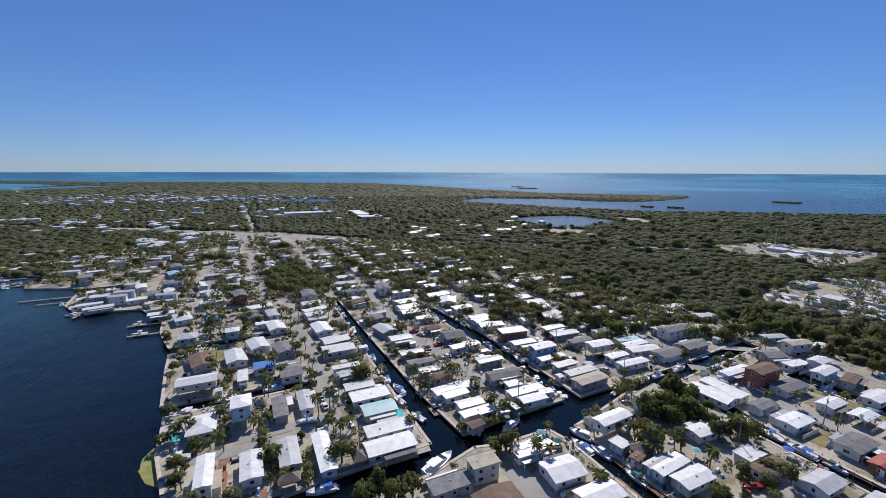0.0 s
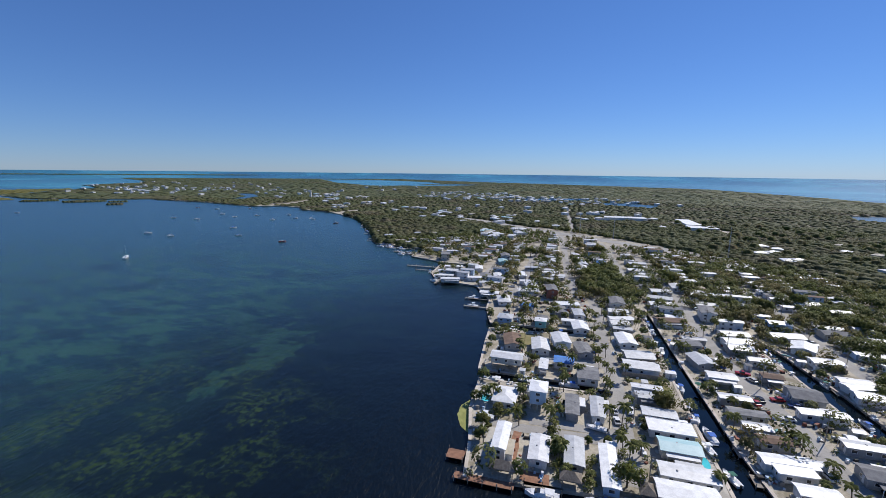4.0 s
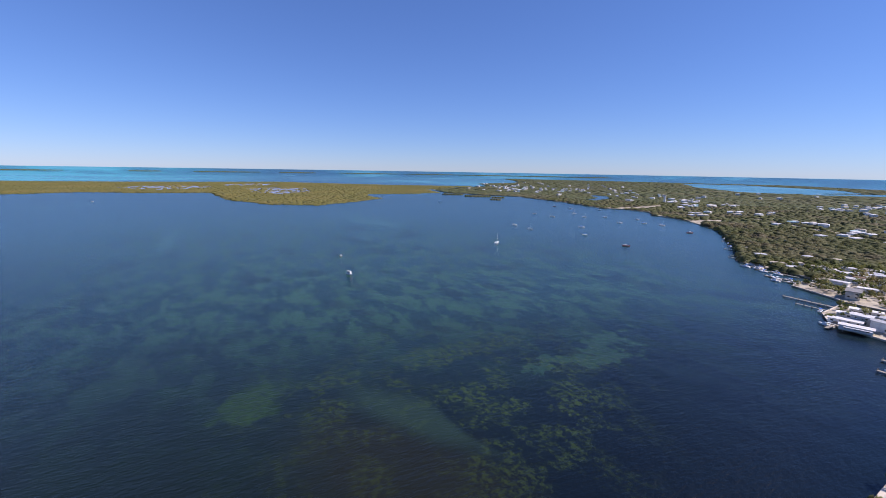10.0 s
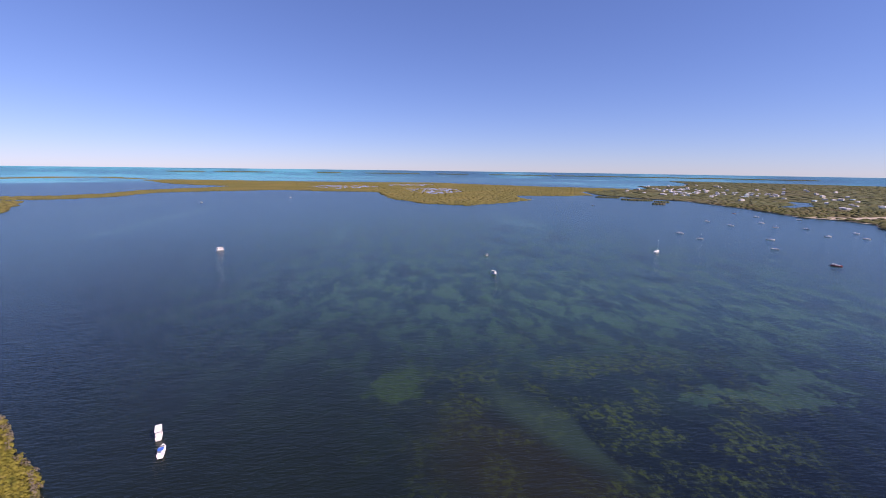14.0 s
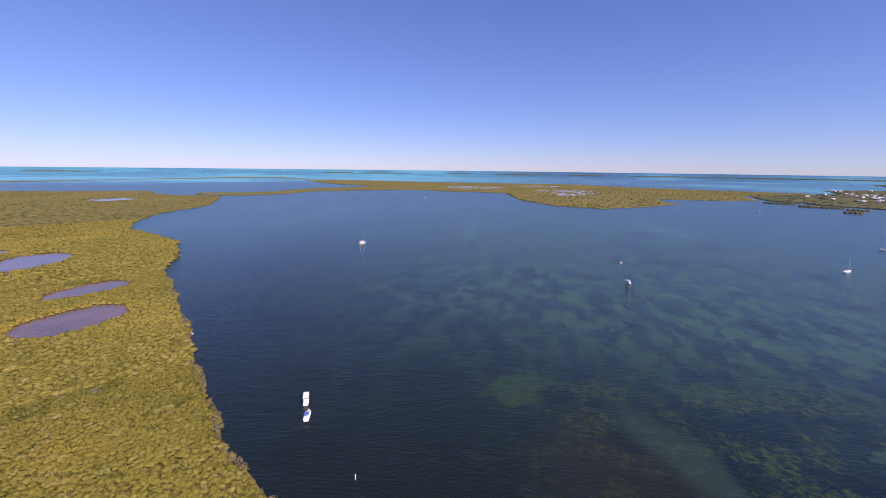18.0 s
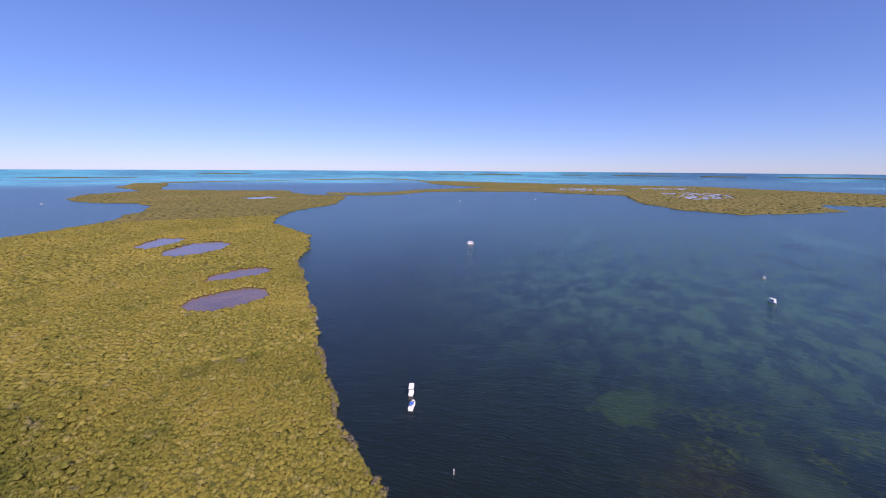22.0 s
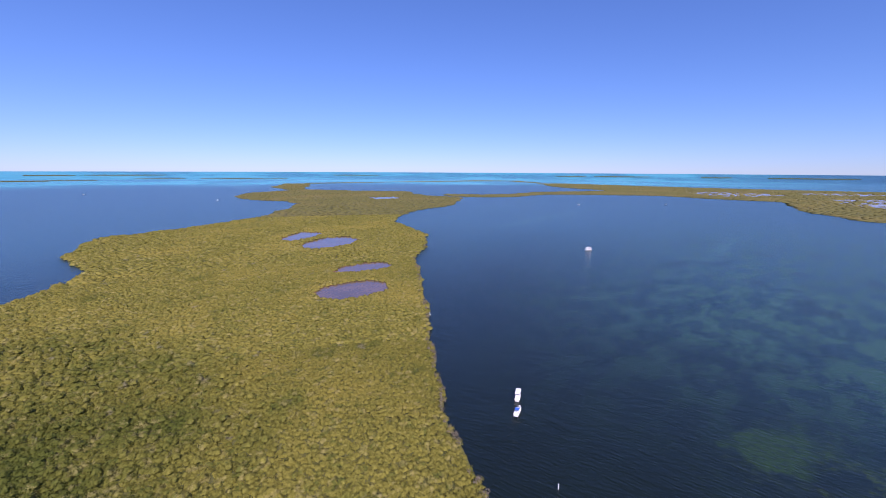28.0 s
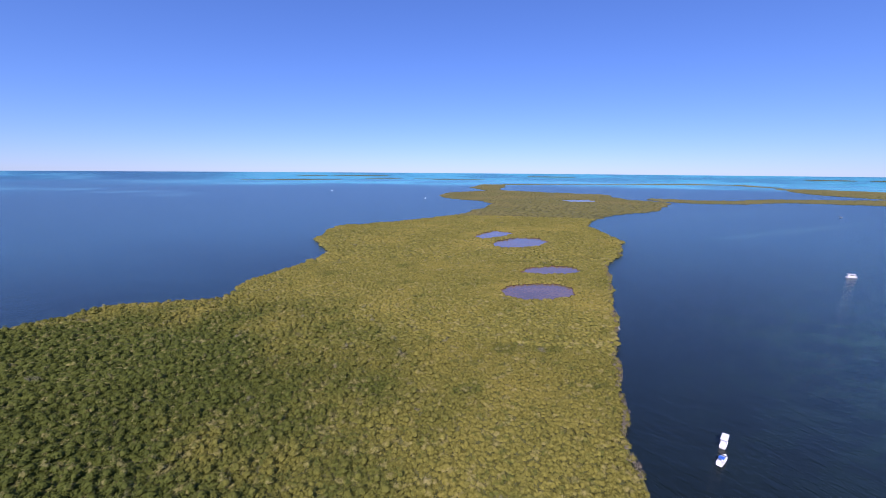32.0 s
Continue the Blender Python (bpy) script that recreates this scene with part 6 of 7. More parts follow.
def grove_keep(x, y):
    ok = inside(x, y, MAINLAND) & inside(x, y, CLEAR[0])
    dense = 0.45 * ((x > 122) & (y > 135)) + 0.3 * ((x > 95) & (y > 165)) + 0.2 * (y > 205) + 0.3 * (x > 172) + 0.16 + 0.14 * (x > 55)
    ok &= (rng.random(len(x)) < np.minimum(dense, 0.9)) & (y < 420) & (y > 100)
    for line in STREET_LINES:
        ok[ok] = ~near_line(x[ok], y[ok], line, 5.5)
    for i in np.flatnonzero(ok):
        ok[i] = free(x[i], y[i], 1.6)
    return ok


x, y = spread(-60, 262, 60, 420, 6.2, grove_keep)
s = 0.45 + 0.85 * rng.random(len(x))
tufts("grove", x, y, 1.6 + 1.8 * s, 7.0 * s, 4.2 * s, 130, 0.75, TREE_LEAVES, "rounded dark green trees between the houses", "trees", 0.4)


def yard_keep(x, y):
    ok = (inside(x, y, MAINLAND) & (y < 260) & (y > 97) & (x < 235)) | inside(x, y, PIER_A) & (y > 55) | inside(x, y, PIER_B)
    ok &= rng.random(len(x)) < 0.09 + 0.11 * (x > 60) + 0.3 * (x > 185)
    idx = np.flatnonzero(ok)
    for i in idx:
        ok[i] = free(x[i], y[i], 0.4)
    return ok


x, y = spread(-35, 240, 20, 260, 2.6, yard_keep)
tufts("shrubs", x, y, np.full(len(x), 1.0), 1.6 + 1.6 * rng.random(len(x)), 0.9 + 1.3 * rng.random(len(x)), 26, 0.5, TREE_LEAVES, "low garden shrubs beside houses and seawalls", "shrubs")

# ---- seawalls, docks, yards ----


def seawall(line, label):
    bm = bmesh.new()
    for (ax, ay), (bx, by) in zip(line, line[1:]):
        d = Vector((bx - ax, by - ay)).normalized()
        s = Vector((-d.y, d.x)) * 0.5
        e = d * 0.3
        lo = [bm.verts.new((px, py, 0.9)) for px, py in ((ax - e.x + s.x, ay - e.y + s.y), (ax - e.x - s.x, ay - e.y - s.y), (bx + e.x - s.x, by + e.y - s.y), (bx + e.x + s.x, by + e.y + s.y))]
        hi = [bm.verts.new((v.co.x, v.co.y, 1.14)) for v in lo]
        bm.faces.new(hi)
        for i in range(4):
            j = (i + 1) % 4
            bm.faces.new((lo[i], lo[j], hi[j], hi[i]))
    tagged(new("seawall", done(bm, "seawall", SEAWALL)), label, "seawall", "", "structure")


seawall(TOWN_EDGE[:20], "pale concrete seawall cap along the bay shore")
seawall(TOWN_EDGE[21:], "pale concrete seawall cap along the bay shore")
seawall(TOWN_SOUTH[1:17], "pale concrete seawall cap along a canal")
seawall(TOWN_SOUTH[16:], "pale concrete seawall cap along a canal")
seawall(PIER_A[1:], "pale concrete seawall cap along a canal")
seawall(PIER_B[1:] + PIER_B[:1], "pale concrete seawall cap along a canal")


def dock(x0, x1, y0, y1, top=1.0, material=DECK, label="weathered timber dock on posts over the water", near=False):
    root = thing("dock", label, "dock", pose((x0 + x1) / 2, (y0 + y1) / 2, -0.6), "docks")
    a, b = (x1 - x0) / 2, (y1 - y0) / 2
    long_x = a >= b
    n = max(2, int(max(a, b) * 2 / 0.5))
    if near:
        g = max(a, b) / n * 0.95
        plank = done(boxes((-g, g, -b, b, top + 0.45, top + 0.6) if long_x else (-a, a, -g, g, top + 0.45, top + 0.6)), "plank", material)
        for i in range(n):
            u = (-1 + (2 * i + 1) / n) * max(a, b)
            part("plank", plank, material, root, at=pose(u, 0, 0.015 * (i % 3)) if long_x else pose(0, u, 0.015 * (i % 3)))
    else:
        part("decking", boxes((-a, a, -b, b, top + 0.45, top + 0.6)), material, root)
    post = done(tube(bmesh.new(), (0, 0, -0.4), (0, 0, top + 1.5), 0.14, 0.12, 6), "post", POST)
    m = max(1, int(max(a, b) * 2 / 4))
    for i in range(m + 1):
        u = -0.95 + 1.9 * i / m
        for s in (-1, 1):
            part("post", post, POST, root, at=pose(u * a, s * b, 0) if long_x else pose(s * a, u * b, 0))


dock(-25, -9, 95.6, 98.2, near=True)
dock(-29, -24, 103, 107, near=True)
dock(-7, 3, 98.0, 100, material=POST)
for d in ((-226, -206, 452, 453.4), (-250, -228, 486, 487.4), (-222, -200, 440, 441.4), (-282, -262, 540, 541.4), (-208, -184, 428, 429.4), (-60, -45, 254, 255.6), (-57, -43, 238, 239.6), (-130, -102, 331, 333), (-118, -101, 319, 320.4), (-90, -88, 282, 291), (-164, -150, 404, 405.6), (-190, -160, 420, 422), (-204, -184, 424, 425.6), (-182, -158, 405, 406.6), (-166, -144, 386, 387.6), (-158, -140, 378, 379.4), (-196, -176, 412, 413.4)):
    dock(*d, top=0.8, material=POST, label="grey timber pier on posts reaching into the bay")
for y in range(112, 258, 12):
    dock(41.8, 43.8, y, y + 5, top=0.7, material=POST if y % 24 else DECK)
    dock(51.0, 52.8, y + 4, y + 9, top=0.7, material=POST)
for y in range(114, 230, 13):
    bank = 103.4 - 0.12 * max(0, y - 165)
    dock(bank - 2.6, bank - 0.8, y, y + 6, top=0.7, material=POST)
for d in ((87.4, 89.6, 60, 76), (82, 83.6, 62, 70), (141, 142.6, 40, 56), (60, 70, 93, 95), (110, 122, 104.5, 106.2), (145.5, 147.5, 84, 92)):
    dock(*d, top=0.7)
for d in ((128, 136, 105.2, 107), (137.5, 146, 105.6, 107.4), (147, 156, 106.2, 108), (157, 166, 106.8, 108.6), (168, 178, 107.6, 109.4)):
    dock(*d, top=0.75, material=TEAL_WALL, label="pale blue painted dock along a canal seawall")
for d in ((88.2, 89.6, 64, 70), (88.0, 89.4, 72, 82)):
    dock(*d, top=0.8, material=DECK, label="orange timber dock along a canal seawall")


def patch(x0, x1, y0, y1, material, label, category, z=1.016, seed=0):
    ring = wavy([(x0, y0), (x1, y0), (x1, y1), (x0, y1)], 3, 0.25, int(x0 * 3 + y0))
    return flat("ground", ring, z, material, label, category)


for p in ((27, 40, 161, 170.5), (80, 96, 143.5, 149.5), (55, 66, 164, 171), (143, 150, 135, 140), (92, 101, 73, 77), (-20, -12, 190, 204), (130, 140, 118, 124), (147, 158, 53, 58), (182, 187, 45, 80)):
    patch(*p, LAWN, "dry brownish lawn in a yard", "lawn")
for p in ((-20, -11.8, 103, 121, 0), (-28, -22.5, 131, 148, 0), (38, 43, 100, 130, 0), (86, 96, 105.5, 107, 0), (-26, -18, 171, 176, 0)):
    patch(*p[:4], CONCRETE, "pale concrete yard beside a house", "paving", 1.02)
patch(-12.2, -9.8, 107, 123, DECK, "red-brown timber deck beside a house", "deck", 1.05)
patch(-8, -0.5, 99.8, 104, DECK, "red-brown timber deck beside a house", "deck", 1.05)
algae_ring = [(-27.6, 136), (-29.5, 136), (-31.5, 132), (-31.6, 126), (-29, 120), (-25, 116.5), (-25.6, 120), (-27.6, 130)]
flat("ground", wavy(algae_ring, 1.5, 0.2, 4), 0.06, ALGAE, "yellow-green algae mat against the seawall", "algae")


def swimming_pool(x, y, a, b, turn):
    root = thing("swimming_pool", "small bright turquoise swimming pool with pale coping", "pool", pose(x, y, 1.02, rz=turn), "pools")
    bm = bmesh.new()
    ring = [(a * math.cos(i * math.pi / 8), b * math.sin(i * math.pi / 8)) for i in range(16)]
    bm.faces.new([bm.verts.new((u, v, 0.08)) for u, v in ring])
    part("pool_water", bm, POOL, root)
    bm = bmesh.new()
    for i in range(16):
        (ax, ay), (bx, by) = ring[i], ring[(i + 1) % 16]
        q = [bm.verts.new(c) for c in ((ax, ay, 0.12), (bx, by, 0.12), (bx * 1.16, by * 1.16, 0.12), (ax * 1.16, ay * 1.16, 0.12))]
        bm.faces.new(q)
        w = [bm.verts.new(c) for c in ((bx * 1.16, by * 1.16, 0.0), (ax * 1.16, ay * 1.16, 0.0))]
        bm.faces.new((q[3], q[2], w[0], w[1]))
    part("coping", bm, CONCRETE, root)


swimming_pool(-24, 137.5, 1.9, 2.6, 0)
swimming_pool(40.8, 122, 1.2, 3.0, 0)


def tiki_hut(x0, x1, y0, y1):
    root = thing("thatched_hut", "open hut with a grey thatched roof on posts", "hut", pose((x0 + x1) / 2, (y0 + y1) / 2, 1.0), "thatched huts")
    w, d = x1 - x0, y1 - y0
    part("roof", roof_mesh(w, d, "p", 1.5, 0.5, 0.3), THATCH, root, at=pose(0, 0, 2.2))
    post = done(tube(bmesh.new(), (0, 0, 0), (0, 0, 2.25), 0.1, 0.09, 6), "post", POST)
    for u in (-1, 1):
        for v in (-1, 1):
            part("post", post, POST, root, at=pose(u * (w / 2 - 0.3), v * (d / 2 - 0.3), 0))


for h in ((-15.5, -9.5, 99.5, 102.5), (57, 62.5, 103.8, 106), (2.5, 7, 100.5, 103.5), (93, 97.5, 72, 75.5), (144, 147, 87, 91), (21.5, 24.5, 101, 105)):
    tiki_hut(*h)


def shed(x, y, w, d, h, m, turn=0):
    root = thing("shed", "small garden shed with a low roof", "shed", pose(x, y, 1.0, rz=turn), "sheds")
    part("wall", boxes((-w / 2, w / 2, -d / 2, d / 2, 0, h)), WHITE_WALL, root)
    part("roof", roof_mesh(w, d, "x", 0.4, 0.2, 0.08), m, root, at=pose(0, 0, h))
    part("door", boxes((-0.4, 0.4, -d / 2 - 0.04, -d / 2 + 0.01, 0.05, min(1.9, h - 0.1))), GREY_WALL, root)


made = 0
while made < 60:
    x, y = rnd.uniform(-30, 208), rnd.uniform(45, 240)
    inn = inside(np.array([x]), np.array([y]), MAINLAND)[0] and (y > 106 or x > 148) or 62 < x < 80 and 50 < y < 90 or 93 < x < 134 and 40 < y < 92
    made += 0.2
    if inn and free(x, y, 1.6):
        shed(x, y, rnd.uniform(2, 3.6), rnd.uniform(1.8, 2.8), rnd.uniform(1.9, 2.4), rnd.choice((WHITE_ROOF, WHITE_ROOF, SILVER_ROOF, GREY_ROOF)))
        TAKEN.append((x - 1.5, x + 1.5, y - 1.5, y + 1.5))
        made += 0.8

# ---- cars ----
CAR_PAINT = {"white": WHITE_PAINT, "silver": plain("silver_paint", (0.38, 0.39, 0.40), (0.46, 0.47, 0.48), 1, 0.3, 0.5), "black": plain("black_paint", (0.012, 0.012, 0.014), (0.02, 0.02, 0.022), 1, 0.2),
             "red": plain("red_paint", (0.30, 0.015, 0.02), (0.40, 0.025, 0.03), 1, 0.25), "blue": plain("blue_paint", (0.02, 0.05, 0.16), (0.03, 0.07, 0.22), 1, 0.25)}


def profile(points, half, taper=0.0):
    """A side outline (along y, z) pushed out to both sides."""
    bm = bmesh.new()
    sides = []
    top = max(p[1] for p in points)
    for s in (-1, 1):
        sides.append([bm.verts.new((s * half * (1 - taper * p[1] / top), p[0], p[1])) for p in points])
    bm.faces.new(sides[0])
    bm.faces.new(sides[1][::-1])
    n = len(points)
    for i in range(n):
        j = (i + 1) % n
        bm.faces.new((sides[0][j], sides[0][i], sides[1][i], sides[1][j]))
    bmesh.ops.bevel(bm, geom=bm.edges[:], offset=0.05, segments=1, affect="EDGES")
    return bm


CAR_MESH = {}


def car(x, y, turn, paint, kind="car"):
    if kind not in CAR_MESH:
        if kind == "car":
            body = [(-2.25, 0.35), (2.25, 0.35), (2.3, 0.65), (2.1, 0.85), (0.9, 0.95), (-2.0, 0.98), (-2.3, 0.8)]
            cab = [(-1.9, 0.95), (1.0, 0.93), (0.3, 1.42), (-1.3, 1.45)]
            top = [(-1.25, 1.44), (0.28, 1.41), (0.2, 1.5), (-1.15, 1.53)]
        else:
            body = [(-2.6, 0.5), (2.6, 0.5), (2.65, 0.85), (2.4, 1.05), (1.1, 1.12), (-2.6, 1.12)]
            cab = [(-0.7, 1.1), (1.2, 1.1), (0.55, 1.68), (-0.5, 1.7)]
            top = [(-0.5, 1.69), (0.55, 1.67), (0.45, 1.78), (-0.4, 1.8)]
        wheel = bmesh.new()
        tube(wheel, (-0.1, 0, 0), (0.1, 0, 0), 0.33, 0.33, 12)
        CAR_MESH[kind] = (done(profile(body, 0.9), "body", WHITE_PAINT), done(profile(cab, 0.82, 0.12), "windows", GLASS), done(profile(top, 0.72), "roof", WHITE_PAINT), done(wheel, "wheel", DARK))
    body, cab, top, wheel = CAR_MESH[kind]
    name = "car" if kind == "car" else "pickup_truck"
    root = thing(name, f"{paint} {'car' if kind == 'car' else 'pickup truck'} parked on pale gravel by the street", "car", pose(x, y, 1.04, rz=turn), "parked cars")
    for nm, me in (("body", body), ("roof", top)):
        key = (kind, nm, paint)
        if key not in CAR_MESH:
            CAR_MESH[key] = me.copy()
            CAR_MESH[key].materials.clear()
            CAR_MESH[key].materials.append(CAR_PAINT[paint])
        part(nm, CAR_MESH[key], WHITE_PAINT, root)
    part("windows", cab, GLASS, root)
    for u in (-0.82, 0.82):
        for v in (-1.4, 1.45):
            part("wheel", wheel, DARK, root, at=pose(u, v, 0.33))


CARS = [(19, 141.5, 5, "white"), (19.2, 135.5, 5, "white"), (24.2, 143, -4, "white"), (70.5, 125, 10, "white"), (82.5, 121.5, 80, "black"), (56, 168.5, 0, "silver"), (69.5, 165, 0, "black"), (79.5, 163.5, 85, "blue"),
        (73, 153.5, 85, "white"), (72.5, 181, 30, "silver"), (71, 186, 80, "red"), (127.5, 149, 80, "red"), (127, 139, 40, "black"), (128.5, 135.5, 40, "black"), (111, 52.5, 62, "red"), (165, 80, 5, "white"), (180, 103, 80, "silver"),
        (167.5, 97.5, 70, "blue"), (201, 101, 60, "black"), (213, 93, 50, "black"), (216, 84, 40, "white")]
for x, y, a, c in CARS:
    car(x, y, a, c, "car" if c != "red" and x != 24.2 else "pickup")
for i in range(110):
    line, w = rnd.choice(STREETS[:8])
    a = rnd.randrange(len(line) - 1)
    k = rnd.random()
    x, y = line[a][0] + (line[a + 1][0] - line[a][0]) * k, line[a][1] + (line[a + 1][1] - line[a][1]) * k
    s = rnd.choice((-1, 1)) * (w / 2 + rnd.uniform(0.8, 2.4))
    x += s
    if 45 < y < 330 and not any(x0 - 2 < x < x1 + 2 and y0 - 2 < y < y1 + 2 for x0, x1, y0, y1 in TAKEN) and inside(np.array([x]), np.array([y]), MAINLAND)[0]:
        car(x, y, rnd.choice((0, 180, 80, 95, 5)), rnd.choice(("white", "white", "silver", "black", "blue", "red", "silver")), rnd.choice(("car", "car", "pickup")))
        TAKEN.append((x - 1.5, x + 1.5, y - 2, y + 2))

# ---- boats ----
BLUE_CANVAS = plain("blue_canvas", (0.02, 0.10, 0.42), (0.04, 0.16, 0.55), 1, 0.8)
GREEN_CANVAS = plain("green_canvas", (0.01, 0.10, 0.07), (0.02, 0.16, 0.11), 1, 0.8)
RED_HULL = plain("dark_red_hull", (0.20, 0.03, 0.03), (0.28, 0.05, 0.04), 1, 0.4)


def hull_mesh(length, beam, high, material, bow=1.25):
    """A boat's hull with an open well: ribs from stern to bow."""
    bm = bmesh.new()
    rows = []
    for k in (0, 0.2, 0.45, 0.65, 0.82, 0.93, 1.0):
        w = beam / 2 * (0.92 + 0.08 * min(1, k * 4)) * (1 - max(0, (k - 0.5) / 0.5) ** 2.2 * 0.97)
        h = high * (1 + (bow - 1) * k * k)
        yy = -length / 2 + length * k
        keel = -0.3 + 0.35 * max(0, k - 0.75) * 4 * 0.5
        rows.append([bm.verts.new(c) for c in ((-w, yy, h), (-w * 0.86, yy, 0.1), (0, yy, keel), (w * 0.86, yy, 0.1), (w, yy, h), (w * 0.8, yy, h), (0, yy, h * 0.72), (-w * 0.8, yy, h))])
    for a, b in zip(rows, rows[1:]):
        for i in range(8):
            j = (i + 1) % 8
            bm.faces.new((a[i], a[j], b[j], b[i]))
    bm.faces.new(rows[0][::-1])
    bm.faces.new(rows[-1])
    return done(bm, "hull", material)


BOAT = {}


def boat(x, y, turn, size=7.0, kind="open", canvas="white", hull="white", base=0.0):
    """kind: open (centre console), cabin, sail, house."""
    hull_m = {"white": WHITE_PAINT, "red": RED_HULL, "blue": CAR_PAINT["blue"], "grey": GREY_WALL}[hull]
    cloth = {"white": WHITE_PAINT, "blue": BLUE_CANVAS, "green": GREEN_CANVAS}[canvas]
    beam = size * (0.34 if kind != "sail" else 0.29)
    high = 0.12 * size
    name = {"open": "motor_boat", "cabin": "motor_boat", "sail": "sail_boat", "house": "house_boat"}[kind]
    text = {"open": f"{hull} open motor boat with {canvas} sun top on calm water", "cabin": f"{hull} cabin motor boat with {canvas} canvas on the water",
            "sail": f"{hull} sailing boat at anchor, its sails furled", "house": f"{hull} house boat with a flat white roof at anchor"}[kind]
    root = thing(name, text, "boat", pose(x, y, base, rz=turn), "boats")
    key = (round(size, 1), kind, hull)
    if key not in BOAT:
        BOAT[key] = hull_mesh(size, beam, high, hull_m)
    part("hull", BOAT[key], hull_m, root)
    b, s = beam / 2, size
    part("deck", boxes((-b * 0.75, b * 0.75, s * 0.14, s * 0.32, high * 0.7, high * 1.12)), WHITE_PAINT, root)
    if kind == "open":
        part("console", boxes((-b * 0.3, b * 0.3, -s * 0.08, s * 0.03, high * 0.6, high + 0.75)), WHITE_PAINT, root)
        part("sun_top", profile([(-s * 0.17, high + 1.25), (s * 0.1, high + 1.25), (s * 0.1, high + 1.36), (-s * 0.17, high + 1.36)], b * 0.75), cloth, root, f"{canvas} canvas top")
        post = boxes(*[(u * b * 0.6 - 0.03, u * b * 0.6 + 0.03, v * s - 0.03, v * s + 0.03, high * 0.6, high + 1.27) for u in (-1, 1) for v in (-0.14, 0.07)])
        part("top_frame", post, SILVER_ROOF, root)
        part("outboard", profile([(-s * 0.5 - 0.45, 0.2), (-s * 0.5, 0.2), (-s * 0.5, high + 0.35), (-s * 0.5 - 0.5, high + 0.4)], 0.2), DARK, root)
    elif kind == "cabin":
        part("cabin", profile([(-s * 0.12, high * 0.7), (s * 0.24, high * 0.9), (s * 0.14, high + 0.75), (-s * 0.1, high + 0.9)], b * 0.72, 0.15), WHITE_PAINT, root)
        part("windscreen", profile([(s * 0.05, high + 0.35), (s * 0.215, high + 0.3), (s * 0.15, high + 0.8), (s * 0.05, high + 0.88)], b * 0.66, 0.1), GLASS, root)
        part("sun_top", profile([(-s * 0.36, high + 1.05), (-s * 0.08, high + 1.05), (-s * 0.08, high + 1.14), (-s * 0.36, high + 1.14)], b * 0.75), cloth, root, f"{canvas} canvas top")
        part("top_frame", boxes(*[(u * b * 0.66 - 0.03, u * b * 0.66 + 0.03, -s * 0.34, -s * 0.33, high * 0.6, high + 1.06) for u in (-1, 1)]), SILVER_ROOF, root)
        part("swim_platform", boxes((-b * 0.7, b * 0.7, -s * 0.5 - 0.6, -s * 0.5, 0.2, 0.3)), WHITE_PAINT, root)
    elif kind == "sail":
        part("cabin", profile([(-s * 0.08, high * 0.7), (s * 0.22, high * 0.8), (s * 0.16, high + 0.35), (-s * 0.06, high + 0.45)], b * 0.55, 0.15), WHITE_PAINT, root)
        part("mast", tube(bmesh.new(), (0, s * 0.1, high), (0, s * 0.1, s * 1.15), 0.06, 0.04, 6), WHITE_PAINT, root)
        boom = tube(bmesh.new(), (0, s * 0.1, high + 1.2), (0, -s * 0.32, high + 1.3), 0.07, 0.07, 6)
        boom_ob = part("boom", boom, WHITE_PAINT, root)
        part("furled_sail", tube(bmesh.new(), (0, s * 0.08, high + 1.36), (0, -s * 0.3, high + 1.44), 0.16, 0.12, 6), cloth, boom_ob)
    else:
        part("cabin", profile([(-s * 0.36, high * 0.7), (s * 0.3, high * 0.7), (s * 0.26, high + 1.9), (-s * 0.34, high + 1.9)], b * 0.8, 0.05), WHITE_PAINT, root)
        part("roof", profile([(-s * 0.42, high + 1.9), (s * 0.34, high + 1.9), (s * 0.33, high + 2.05), (-s * 0.41, high + 2.05)], b * 0.95), WHITE_PAINT, root)
        part("window", boxes((-b * 0.82, b * 0.82, -s * 0.2, s * 0.18, high + 0.8, high + 1.4)), GLASS, root)
        part("rail", boxes((-b * 0.85, b * 0.85, s * 0.4, s * 0.41, high, high + 0.9)), SILVER_ROOF, root)
    return root


# on the bay
boat(-126.0, -65.7, 112, 5.6, "house")
boat(-118.0, -61.3, 106, 5.8, "cabin", "blue")
boat(-429, -150, 40, 7.0, "house")
boat(-310, 89, -60, 5.4, "house")
boat(-381, 102, 20, 3.0, "open", "white")
boat(-382, 279, 35, 10.5, "sail", "green")
boat(-173.5, -147.5, 20, 1.8, "open", "white")
for i, (x, y) in enumerate(((-500, 396), (-456, 389), (-385, 420), (-307, 400), (-570, 536), (-545, 589), (-458, 576), (-480, 648), (-437, 607), (-409, 612), (-341, 573), (-633, 729), (-620, 538), (-595, 615), (-442, 474), (-525, 620),
                            (-680, 690), (-740, 700), (-1156, -222), (-1000, -380), (-930, 500), (-1300, 560), (-500, -1150), (-340, -1700), (-760, -1500))):
    boat(x, y, rnd.uniform(-62, -25), rnd.uniform(6.5, 9), ("cabin", "sail", "open", "cabin")[i % 4], ("white", "white", "blue")[i % 3], ("white", "white", "white", "red", "white", "white", "white")[i % 7])
